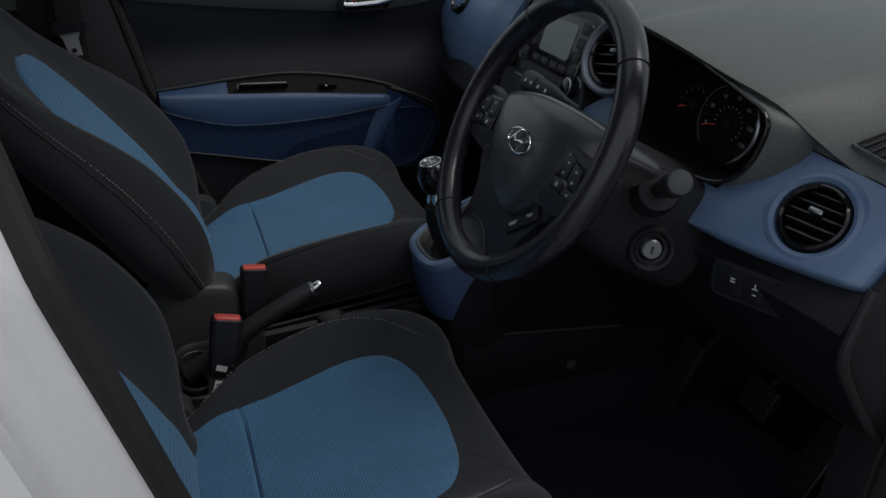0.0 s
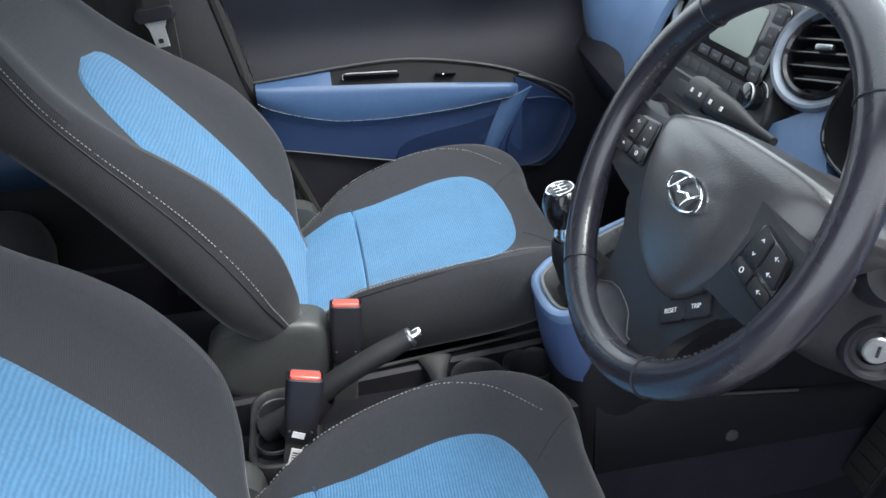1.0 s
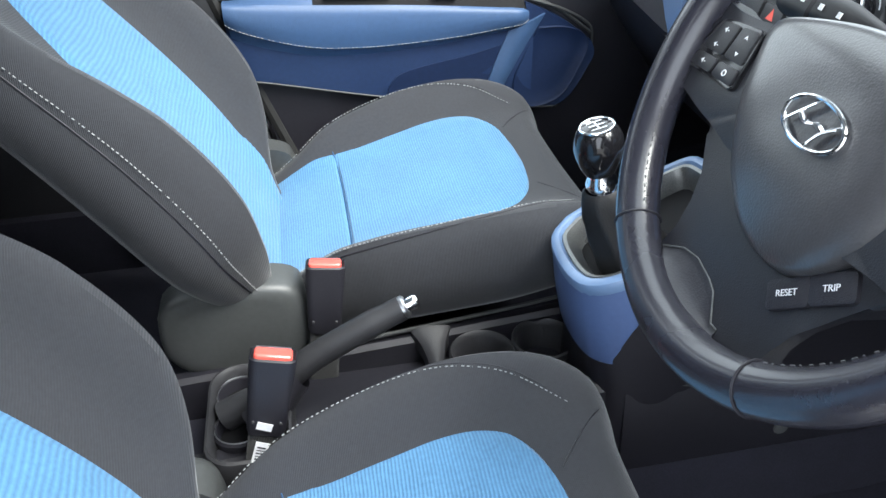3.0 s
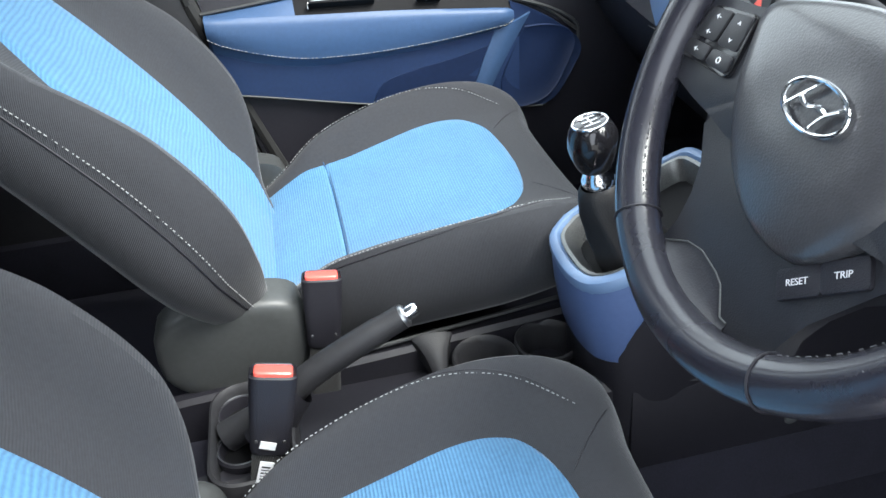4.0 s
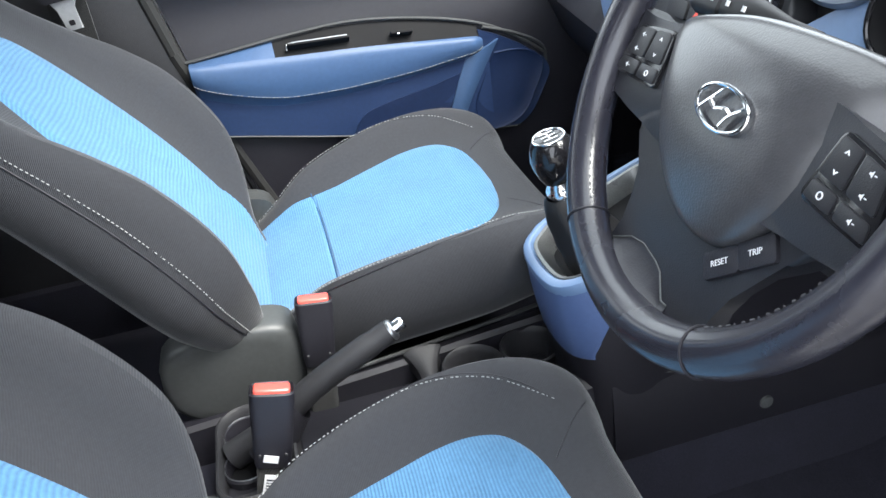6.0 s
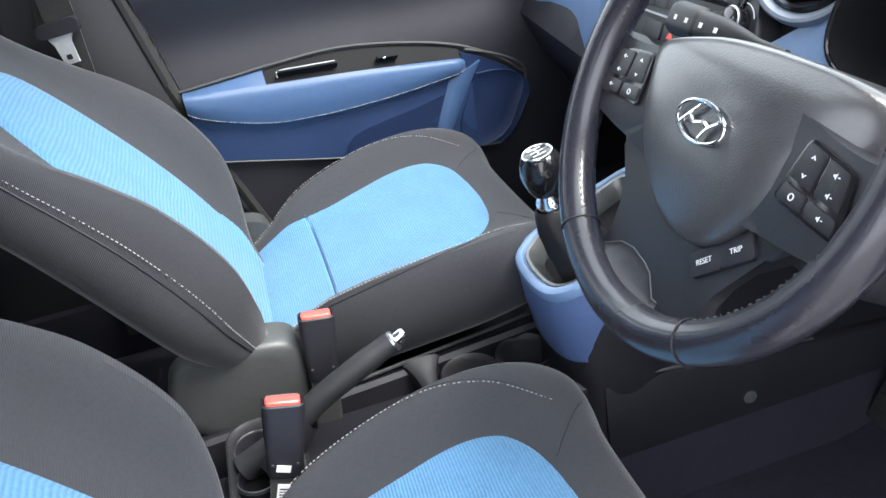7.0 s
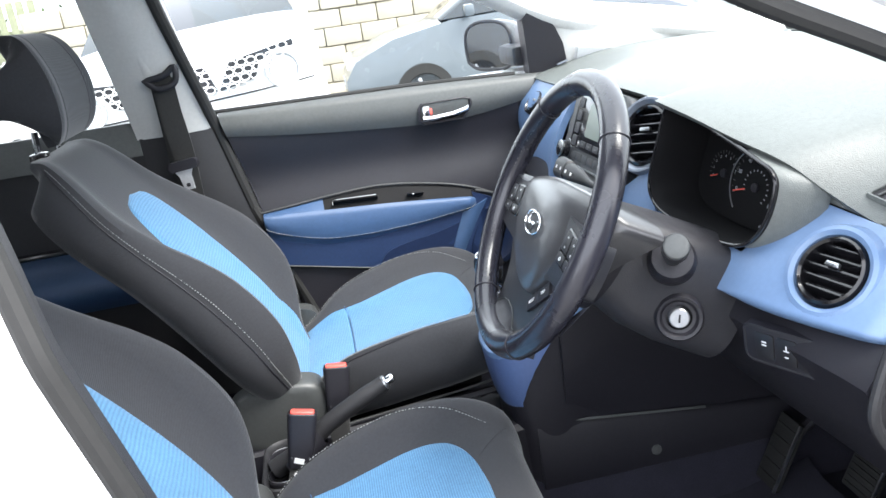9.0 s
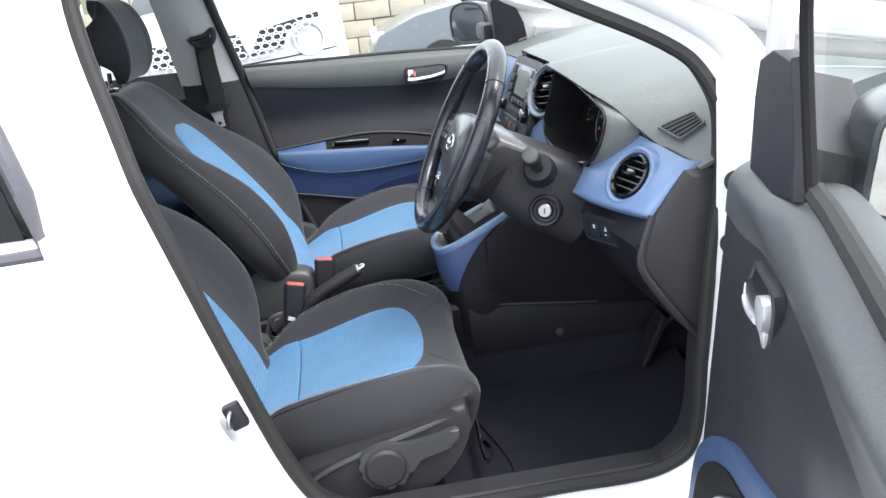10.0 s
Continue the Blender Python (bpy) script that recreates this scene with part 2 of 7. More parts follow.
# ---- front seats ----
SEAM_BLUE = material("seam_blue", (0.02, 0.07, 0.16), 0.9)
RIDGE = material("ridge_plastic", (0.045, 0.047, 0.048), 0.45, grain=0.3, grain_scale=800)
class Pad:
    """A cushion along a line in the xz plane: s from 0 to 1; f across, from -1 to 1."""

    def __init__(self, line, width, bolster, depth, y):
        self.line, self.width, self.bolster, self.depth, self.y = spline(line), spline(width), spline(bolster), spline(depth), y
        self.across = spline([(0, -0.10), (0.30, -0.06), (0.55, 0.06), (0.72, 0.30), (0.84, 0.86), (0.93, 1.0), (1.0, 0.60)])

    def axes(self, s):
        a, b = self.line(max(0, s - 0.012)), self.line(min(1, s + 0.012))
        p = self.line(s)
        t = np.array((b[0] - a[0], b[1] - a[1]))
        t = t / np.linalg.norm(t)
        return p, t, np.array((-t[1], t[0]))

    def at(self, s, f, lift=0.0):
        p, t, n = self.axes(s)
        h = self.across(abs(f))[0] * self.bolster(s)[0] + lift
        return Vector((p[0] + n[0] * h, self.y + f * self.width(s)[0], p[1] + n[1] * h))

    def ring(self, s):
        p, t, n = self.axes(s)
        w, d, b = self.width(s)[0], self.depth(s)[0], self.bolster(s)[0]
        out = []
        fs = [-1, -0.965, -0.93, -0.885, -0.84, -0.78, -0.72, -0.6, -0.45, -0.3, -0.15, 0, 0.15, 0.3, 0.45, 0.6, 0.72, 0.78, 0.84, 0.885, 0.93, 0.965, 1]
        for f in fs:
            h = self.across(abs(f))[0] * b
            out.append((f * w, h))
        side = [(1.03, -0.12), (1.05, -0.30), (1.05, -0.50), (1.02, -0.76), (0.95, -0.93), (0.82, -1.0)]
        out += [(f * w, h * d + 0.4 * b * (1 + h)) for f, h in side]
        out += [(-f * w, h * d + 0.4 * b * (1 + h)) for f, h in side[::-1]]
        return [Vector((p[0] + n[0] * h, self.y + yy, p[1] + n[1] * h)) for yy, h in out]

    def body(self, n=100):
        return loft([self.ring(k / n) for k in range(n + 1)])

    def insert(self, s0, s1, half, seams=(), puff=0.004, rows=64, cols=18):
        """A panel let into the pad: half(s) is its half width."""
        def f(u, v):
            s = s0 + (s1 - s0) * u
            k = 2 * v - 1
            hw = half(u)[0]
            edge = min(1, min((1 - abs(k)) * hw / 0.010, u / 0.03 if s0 > 0.1 else 1, (1 - u) / 0.03))
            lift = -0.003 + 0.0065 * math.sqrt(max(0, edge)) + puff * max(0, 1 - k * k) * min(1, 8 * u, 8 * (1 - u))
            for c in seams:
                lift -= 0.005 * math.exp(-((s - c) / 0.0042) ** 2) * max(0, 1 - k ** 6)
            return self.at(s, k * hw / self.width(s)[0], lift)
        t = self.axes(0.5)[2]
        return slab(f, rows, cols, (-0.004 * t[0], 0, -0.004 * t[1]))


def front_seat(cx, cy, cz, label, side, nose=0.0, lean=(0.0, 0.0, 0.0)):
    """side: +1 where the middle of the car lies on the seat's +y side."""
    seat = thing("front_seat", (cx, cy, 0), label, "car seat", "front seats")
    base = [(0, -0.43, 0.485), (0.12, -0.37, 0.508), (0.34, -0.25, 0.548), (0.58, -0.10, 0.592), (0.74, 0.0 - nose, 0.612), (0.84, 0.058 - nose, 0.604), (0.91, 0.080 - nose, 0.572), (0.96, 0.080 - nose, 0.53), (1, 0.066 - nose, 0.48)]
    cushion = Pad([(s, x + cx, z + cz) for s, x, z in base],
                  [(0, 0.172), (0.12, 0.178), (0.25, 0.186), (0.40, 0.216), (0.6, 0.244), (0.74, 0.240), (0.84, 0.222), (0.93, 0.190), (1, 0.165)],
                  [(0, 0.010), (0.12, 0.016), (0.22, 0.030), (0.35, 0.054), (0.55, 0.052), (0.72, 0.036), (0.86, 0.014), (1, 0.0)],
                  [(0, 0.07), (0.3, 0.075), (0.8, 0.09), (0.92, 0.09), (1, 0.05)], cy)
    body = part("seat_cushion", cushion.body(), CLOTH, seat, "charcoal woven cloth cushion with raised bolsters")
    width = spline([(0, 0.146), (0.25, 0.154), (0.42, 0.157), (0.6, 0.166), (0.76, 0.171), (0.86, 0.162), (0.93, 0.138), (0.975, 0.090), (1, 0.006)])
    part("cushion_insert", cushion.insert(0.10, 0.755, width, (0.338,), 0.006, 150), BLUE_CLOTH, seat, "bright blue ribbed cloth panel")
    part("insert_seam", tube([cushion.at(0.338, (2 * i / 40 - 1) * 0.154 / cushion.width(0.338)[0], 0.0012 + 0.005 * max(0, 1 - (2 * i / 40 - 1) ** 2)) for i in range(41)], 0.0008, 6), SEAM_BLUE, seat, "dark blue seam across the panel")
    for k in (-1, 1):
        f = spline([(0.08, 0.88), (0.3, 0.93), (0.55, 0.91), (0.7, 0.84), (0.8, 0.72)])
        part("stitching", stitches([cushion.at(0.08 + 0.72 * i / 60, k * f(0.08 + 0.72 * i / 60)[0], 0.0022) for i in range(61)], r=0.0007), THREAD, body, "pale grey thread")
        part("seam", tube([cushion.at(0.08 + 0.72 * i / 60, k * (f(0.08 + 0.72 * i / 60)[0] + 0.022), -0.0003) for i in range(61)], 0.0009, 6), BLACK, body)
        part("seam", tube([cushion.at(0.755 + 0.10 * i / 12, k * (0.40 + 0.36 * i / 12), 0.0) for i in range(13)], 0.0008, 6), BLACK, body)
    back_line = [(0, -0.345, 0.49), (0.10, -0.372, 0.55), (0.30, -0.437, 0.68), (0.55, -0.528, 0.828), (0.78, -0.618, 0.95), (0.90, -0.668, 1.016), (0.96, -0.698, 1.042), (1, -0.725, 1.045)]
    back = Pad([(s, x + cx + lean[0], z + cz + lean[2]) for s, x, z in back_line],
               [(0, 0.155), (0.09, 0.168), (0.17, 0.205), (0.23, 0.228), (0.32, 0.238), (0.55, 0.236), (0.75, 0.212), (0.88, 0.178), (0.95, 0.150), (1, 0.12)],
               [(0, 0.010), (0.10, 0.018), (0.20, 0.052), (0.30, 0.074), (0.44, 0.072), (0.53, 0.056), (0.63, 0.032), (0.75, 0.014), (0.9, 0.006), (1, 0.002)],
               [(0, 0.045), (0.2, 0.060), (0.6, 0.072), (0.80, 0.092), (0.90, 0.092), (0.96, 0.070), (1, 0.02)], cy - 0.012 + lean[1])
    rest = part("backrest", flip_back(back), CLOTH, seat, "charcoal woven cloth backrest with side bolsters")
    width = spline([(0, 0.132), (0.12, 0.147), (0.3, 0.150), (0.6, 0.134), (0.82, 0.112), (0.93, 0.090), (0.98, 0.060), (1, 0.008)])
    part("backrest_insert", back_insert(back, width, -0.010 * side), BLUE_CLOTH, seat, "bright blue ribbed cloth panel")
    for k in (-1, 1):
        f = spline([(0.06, 0.86), (0.3, 0.93), (0.6, 0.94), (0.85, 0.93), (0.95, 0.9)])
        a, b = (34, 0) if k < 0 else (23, 22)
        rim = [flip_ring(back, 0.05 + 0.90 * i / 60) for i in range(61)]
        part("stitching", stitches([q[a].lerp(q[b], 0.25) + Vector((0.0012, k * 0.0020, 0.0012)) for q in rim], r=0.0007), THREAD, rest, "pale grey thread")
        part("seam", tube([q[a].lerp(q[b], -0.12) for q in rim], 0.0012, 6), BLACK, rest)
    # headrest on two posts
    cushion_at = cx, cy, cz
    cx, cy, cz = cx + lean[0], cy + lean[1], cz + lean[2]
    head = Pad([(s, x + cx + 0.010, z + cz + 0.006) for s, x, z in [(0, -0.715, 1.055), (0.08, -0.69, 1.062), (0.25, -0.672, 1.10), (0.55, -0.672, 1.165), (0.8, -0.692, 1.222), (0.93, -0.715, 1.245), (1, -0.745, 1.25)]],
               [(0, 0.085), (0.15, 0.115), (0.45, 0.130), (0.75, 0.122), (0.92, 0.10), (1, 0.075)],
               [(0, 0.0), (0.3, 0.004), (0.7, 0.004), (1, 0.0)],
               [(0, 0.07), (0.15, 0.12), (0.5, 0.13), (0.8, 0.11), (0.95, 0.07), (1, 0.03)], cy)
    hr = part("headrest", flip_back(head), CLOTH, seat, "rounded charcoal cloth headrest")
    for k in (-1, 1):
        part("post", tube([(cx - 0.735, cy + k * 0.06, cz + 1.01), (cx - 0.728, cy + k * 0.06, cz + 1.09)], 0.006, 10), CHROME, hr, "chrome post")
        part("seam", tube([back_at(head, 0.06 + 0.9 * i / 30, k * 0.66, 0.0) for i in range(31)], 0.0008, 6), BLACK, hr)
    part("post_collar", rbox((cx - 0.73, cy - 0.06, cz + 1.043), (0.03, 0.03, 0.02), 0.006), GLOSS, seat)
    cx, cy, cz = cushion_at
    # plastic covers over the recliner on both sides and the frame below the cushion
    for k in (-1, 1):
        out = smooth_outline([(-0.118, 0.0), (-0.112, 0.036), (-0.085, 0.056), (-0.02, 0.070), (0.055, 0.070), (0.100, 0.056), (0.112, 0.020), (0.108, -0.05), (0.07, -0.085), (-0.01, -0.095), (-0.08, -0.08), (-0.112, -0.045)], 48)
        rows = [(1.0, 0.0), (1.0, 0.036), (0.985, 0.044), (0.95, 0.050), (0.88, 0.0535), (0.7, 0.055), (0.05, 0.055)]
        part("recliner_cover", loft([[Vector((cx - 0.408 + x * q * 0.80, cy + k * (0.168 + h), cz + 0.516 + z * q * (0.92 if z > 0 else 0.72))) for x, z in out] for q, h in rows]), material("recliner_grey", (0.055, 0.058, 0.058), 0.40, grain=0.2, grain_scale=900), seat, "dark grey moulded recliner cover")
    f = -side
    # outer side cover with a ridge along its top, and the height lever on a round hub
    way = (1, 0, 0) if f < 0 else (-1, 0, 0)
    m = basis((cx, cy + f * 0.205, cz), way, (0, 0, 1))
    g = 1 if f < 0 else -1
    trim = smooth_outline([(-0.285, 0.462), (-0.262, 0.496), (-0.20, 0.522), (-0.113, 0.550), (-0.03, 0.572), (0.040, 0.590), (0.050, 0.575), (0.042, 0.525), (0.005, 0.470), (-0.06, 0.425), (-0.12, 0.402), (-0.20, 0.402), (-0.27, 0.425)], 64)
    cover = part("side_cover", prism([(g * x, z) for x, z in trim], 0.062, m, 0.014, 4), DARK, seat, "dark grey plastic side cover")
    part("ridge", tube(along([m @ Vector((g * x, z, d)) for x, z, d in ((-0.268, 0.468, 0.058), (-0.20, 0.508, 0.060), (-0.113, 0.538, 0.061), (-0.03, 0.560, 0.060), (0.036, 0.577, 0.054))], 24), [0.004] + [0.006] * 22 + [0.004], 10), RIDGE, cover, "lighter moulded ridge")
    arm_out = smooth_outline([(-0.150, 0.500), (-0.143, 0.532), (-0.105, 0.549), (-0.06, 0.543), (-0.01, 0.548), (0.024, 0.556), (0.030, 0.545), (0.018, 0.526), (-0.03, 0.512), (-0.058, 0.500), (-0.066, 0.478), (-0.092, 0.462), (-0.125, 0.466)], 56)
    lever = part("height_lever", prism([(g * x, z) for x, z in arm_out], 0.016, m @ pose(0, 0, 0.060), 0.006, 3), RIDGE, seat, "dark grey height lever with round hub")
    part("lever_hub", lathe([(0.036, 0), (0.036, 0.005), (0.031, 0.009), (0.002, 0.010)], m @ pose(-0.104 * g, 0.505, 0.074), 32), DARK, lever)
    rail_z = 0.315
    for k in (-1, 1):
        part("rail", rbox((cx - 0.14, cy + k * 0.19, rail_z), (0.36, 0.035, 0.03), 0.006), RUBBER, seat, "dark steel seat rail")
        part("frame_side", rbox((cx - 0.17, cy + k * 0.175, (rail_z + cz + 0.45) / 2), (0.34, 0.03, cz + 0.45 - rail_z), 0.01), BLACK, seat)
    part("adjust_bar", tube(along([(cx + 0.075, cy - 0.19, cz + 0.47), (cx + 0.095, cy - 0.18, cz + 0.43), (cx + 0.085, cy - 0.15, cz + 0.395), (cx + 0.085, cy + 0.15, cz + 0.395), (cx + 0.0, cy + 0.17, cz + 0.37)], 24), 0.005, 8), CHROME, seat, "bright metal sliding bar")
    return seat


def flip_ring(pad, s):
    """The backrest's front faces forward and up: its normal is the other way round."""
    p, t, n = pad.axes(s)
    out = []
    for q in pad.ring(s):
        h = (q.x - p[0]) * n[0] + (q.z - p[1]) * n[1]
        out.append(Vector((p[0] - n[0] * h, q.y, p[1] - n[1] * h)))
    return out


def flip_back(pad):
    return loft([flip_ring(pad, k / 100) for k in range(101)])


def back_at(pad, s, f, lift=0.0):
    p, t, n = pad.axes(s)
    h = pad.across(abs(f))[0] * pad.bolster(s)[0] + lift
    return Vector((p[0] - n[0] * h, pad.y + f * pad.width(s)[0], p[1] - n[1] * h))


def back_insert(pad, half, shift):
    def f(u, v):
        s = 0.04 + 0.725 * u
        k = 2 * v - 1
        hw = half(u)[0]
        edge = min(1, (1 - abs(k)) * hw / 0.010, (1 - u) / 0.03)
        lift = -0.003 + 0.0065 * math.sqrt(max(0, edge)) + 0.004 * max(0, 1 - k * k)
        return back_at(pad, s, (k * hw + shift) / pad.width(s)[0], lift)
    return slab(f, 56, 18, (-0.004, 0, -0.002))


seat_p = front_seat(0.0, 0.293, 0.0, "charcoal cloth front passenger seat with bright blue centre panels", -1, 0.0, (0.0, -0.014, 0.0))
seat_d = front_seat(-0.100, -0.347, -0.052, "charcoal cloth driver seat with bright blue centre panels", 1, 0.006, (0.024, 0.0, 0.017))

part("belt_anchor", rbox((-0.350, 0.500, 0.552), (0.045, 0.022, 0.030), 0.006, (0, 20, 0)), GREY, seat_p, "grey belt anchor cover")
part("anchor_bolt", rbox((-0.343, 0.484, 0.566), (0.018, 0.014, 0.012), 0.003, (0, 20, 0)), SILVER, seat_p)

# ---- steering wheel ----
BUTTON = material("button_black", (0.016, 0.016, 0.019), 0.35, grain=0.15, grain_scale=1100)
SPOKE = material("spoke_plastic", (0.017, 0.018, 0.023), 0.38, coat=0.25, grain=0.2, grain_scale=900)
DULL_THREAD = material("dull_thread", (0.10, 0.10, 0.105), 0.9)
# local x: driver's right, local y: up, local z: towards the driver
WHEEL = basis((0.011, -0.349, 0.942), (0, -1, 0), (0.468, 0, 0.884)) @ pose(0, 0, 0, 0, 0, -2.5)
wheel = thing("steering_wheel", (0, 0, 0), "black leather three-spoke steering wheel with chrome emblem", "steering wheel")


def on_rim(deg, r=0.170, z=0.0):
    a = radians(deg)
    return WHEEL @ Vector((r * math.sin(a), -r * math.cos(a), z))


rim = part("rim", tube([on_rim(k * 3.75) for k in range(96)], [0.0165] * 96, 16, True), LEATHER, wheel, "shiny black leather rim")
for a in (-135, -32, 32, 135):
    part("seam", tube([on_rim(a, 0.170) + (on_rim(a, 0.187) - on_rim(a)) * math.cos(k * math.tau / 20) + (WHEEL.to_3x3() @ Vector((0, 0, 0.017))) * math.sin(k * math.tau / 20) for k in range(20)], 0.0008, 6, True), BLACK, rim)
for a0, a1 in ((-132, -98), (-68, -35), (35, 68), (98, 132)):
    for r in (0.1545, 0.1565):
        part("stitching", stitches([on_rim(a0 + (a1 - a0) * k / 24, r, 0.007) for k in range(25)], 0.0062, 0.0032, 0.00045), DULL_THREAD, rim)

hub = smooth_outline([(-0.0965, 0.012), (-0.0965, 0.0225), (-0.088, 0.029), (-0.060, 0.038), (-0.030, 0.0455), (0.0, 0.0495), (0.040, 0.052), (0.080, 0.052), (0.112, 0.046), (0.125, 0.034), (0.118, 0.014), (0.104, -0.012), (0.0888, -0.039), (0.0755, -0.060), (0.0647, -0.075), (0.053, -0.086), (0.040, -0.0925), (0.022, -0.095), (0.004, -0.093), (-0.012, -0.088), (-0.029, -0.078), (-0.045, -0.066), (-0.062, -0.047), (-0.078, -0.024), (-0.090, 0.000)], 110)


def round_rect_unit(u0, v0, u1, v1, r):
    """A rounded rectangle between two corners of a unit square."""
    return [(0.5 * (u0 + u1) + x, 0.5 * (v0 + v1) + y) for x, y in round_rect(u1 - u0, v1 - v0, r, 3)]


def dome(outline, rows, m):
    """A pillow over an outline: rows of (scale, height)."""
    cx, cy = sum(p[0] for p in outline) / len(outline), sum(p[1] for p in outline) / len(outline)
    return loft([[m @ Vector((cx + (x - cx) * k, cy + (y - cy) * k, z - 1.8 * (((x - cx) * k) ** 2 * (1.0 if x > cx else 0.4) + ((y - cy) * k) ** 2) - 8.0 * max(0, (y - cy) * k - 0.025) ** 2 - 5.0 * max(0, (x - cx) * k - 0.035) ** 2)) for x, y in outline] for k, z in rows])


part("airbag_cover", dome(hub, [(1.0, -0.045), (1.0, 0.001), (0.992, 0.005), (0.975, 0.008), (0.94, 0.0095), (0.86, 0.010), (0.70, 0.0095), (0.5, 0.0085), (0.25, 0.0075), (0.02, 0.0070)], WHEEL), material("grained_black_vinyl", (0.042, 0.042, 0.046), 0.36, coat=0.9, grain=0.3, grain_scale=620), wheel, "grained black airbag cover")
back = smooth_outline([(-0.075, 0.018), (0.0, 0.034), (0.085, 0.026), (0.085, -0.03), (0.05, -0.085), (0.0, -0.10), (-0.05, -0.085), (-0.085, -0.03)], 40)
part("hub_back", prism(back, 0.05, WHEEL @ pose(0, 0, -0.085), 0.004), BLACK, wheel)
for sx in (-1, 1):
    pts = [(sx * 0.03, 0.024), (sx * 0.08, 0.022), (sx * 0.11, 0.017), (sx * 0.135, 0.015), (sx * 0.152, 0.016), (sx * 0.165, 0.018), (sx * 0.167, 0.01), (sx * 0.168, -0.02), (sx * 0.160, -0.048), (sx * 0.138, -0.052), (sx * 0.10, -0.056), (sx * 0.03, -0.055)]
    part("spoke", prism(smooth_outline(pts, 64), 0.026, WHEEL @ pose(0, 0, -0.030), 0.004, 3), SPOKE, wheel, "black plastic spoke")
    # the button pad: two tall rockers over two small buttons, in a four-cornered frame
    wide = 0.007 if sx < 0 else 0.0
    quad = [Vector((sx * x, y)) for x, y in ((0.139 + wide, 0.006), (0.095, 0.0135), (0.0885, -0.0315), (0.151 + wide, -0.0355))]

    def on_pad(u, v):
        return quad[0].lerp(quad[1], u).lerp(quad[3].lerp(quad[2], u), v)
    p = part("button_pad", prism([tuple(on_pad(u, v)) for u, v in round_rect_unit(0.0, 0.0, 1.0, 1.0, 0.12)], 0.005, WHEEL @ pose(0, 0, -0.006), 0.0015), GLOSS, wheel, "gloss black button frame")
    for u0, v0, u1, v1, marks in ((0.07, 0.06, 0.50, 0.60, ((0.5, 0.25), (0.5, 0.78))), (0.55, 0.06, 0.94, 0.60, ((0.5, 0.25), (0.5, 0.78))), (0.07, 0.68, 0.50, 0.94, ((0.5, 0.5),)), (0.55, 0.68, 0.94, 0.94, ((0.5, 0.5),))):
        b = part("button", prism([tuple(on_pad(u, v)) for u, v in round_rect_unit(u0, v0, u1, v1, 0.05)], 0.0012, WHEEL @ pose(0, 0, -0.001), 0.0005), BUTTON, p)
        for mu, mv in marks:
            c = on_pad(u0 + (u1 - u0) * mu, v0 + (v1 - v0) * mv)
            m = WHEEL @ pose(c.x, c.y, 0.0002) @ Matrix.Scale(0.8, 4)
            if len(marks) == 1 and u0 > 0.5:
                part("symbol", tube([m @ Vector((0.0026 * math.cos(q), 0.0026 * math.sin(q), 0.0002)) for q in [k * math.tau / 16 for k in range(16)]], 0.0005, 5, True), WHITE_MARK, b)
            elif u0 > 0.5:
                up = 1 if mv < 0.5 else -1
                part("symbol", prism([(x, y * up) for x, y in ((-0.0026, -0.0016), (0, 0.0018), (0.0026, -0.0016), (0.0012, -0.0016), (0, 0.0001), (-0.0012, -0.0016))][::up], 0.0004, m), WHITE_MARK, b)
            else:
                part("symbol", prism([(-0.003, -0.0008), (-0.0018, -0.0008), (0.0, -0.0024), (0.0, 0.0024), (-0.0018, 0.0008), (-0.003, 0.0008)], 0.0004, m), WHITE_MARK, b)
                part("symbol", prism(round_rect(0.0022, 0.0009, 0.0003, 2), 0.0004, m @ pose(0.0026, 0, 0)), WHITE_MARK, b)
low = [(-0.060, -0.050), (0.060, -0.050), (0.118, -0.052), (0.100, -0.070), (0.080, -0.088), (0.068, -0.108), (0.062, -0.128), (0.066, -0.150), (0.070, -0.164), (-0.070, -0.164), (-0.062, -0.150), (-0.058, -0.128), (-0.062, -0.104), (-0.078, -0.088), (-0.099, -0.066), (-0.118, -0.048)]
part("lower_spoke", prism(low, 0.022, WHEEL @ pose(0, 0, -0.0345), 0.008, 4), SPOKE, wheel, "wide black lower spoke")
corners = [Vector(p) for p in ((-0.0665, -0.1640, -0.004), (-0.0536, -0.1485, -0.010), (-0.034, -0.1352, -0.0155), (-0.0174, -0.1305, -0.016), (0.0038, -0.1315, -0.016), (0.0145, -0.134, -0.016), (0.031, -0.1475, -0.014), (0.0385, -0.1465, -0.014))]
line = []
for a, b in zip(corners, corners[1:]):
    line += [a.lerp(b, k / 5) for k in range(5)]
line.append(corners[-1])
line = [Matrix.Rotation(radians(-4), 3, "Z") @ p for p in line]
def foot(u, v):
    p = line[2 + int(round(v * (len(line) - 3)))]
    r0 = math.hypot(p.x, p.y)
    r = r0 + (0.166 - r0) * u
    return WHEEL @ Vector((p.x * r / r0, p.y * r / r0, -0.0122 + 0.0262 * u ** 2.4))


part("spoke_leather", slab(foot, 14, len(line) - 3, tuple(WHEEL.to_3x3() @ Vector((0, 0, -0.008)))), material("satin_leather", (0.020, 0.020, 0.026), 0.42, grain=0.15, grain_scale=700), wheel, "leather over the foot of the spoke", 60)
part("trim_line", tube([WHEEL @ Vector((p.x, p.y, -0.0118)) for p in line[2:]], 0.0007, 6), GREY, wheel, "thin bright trim line")

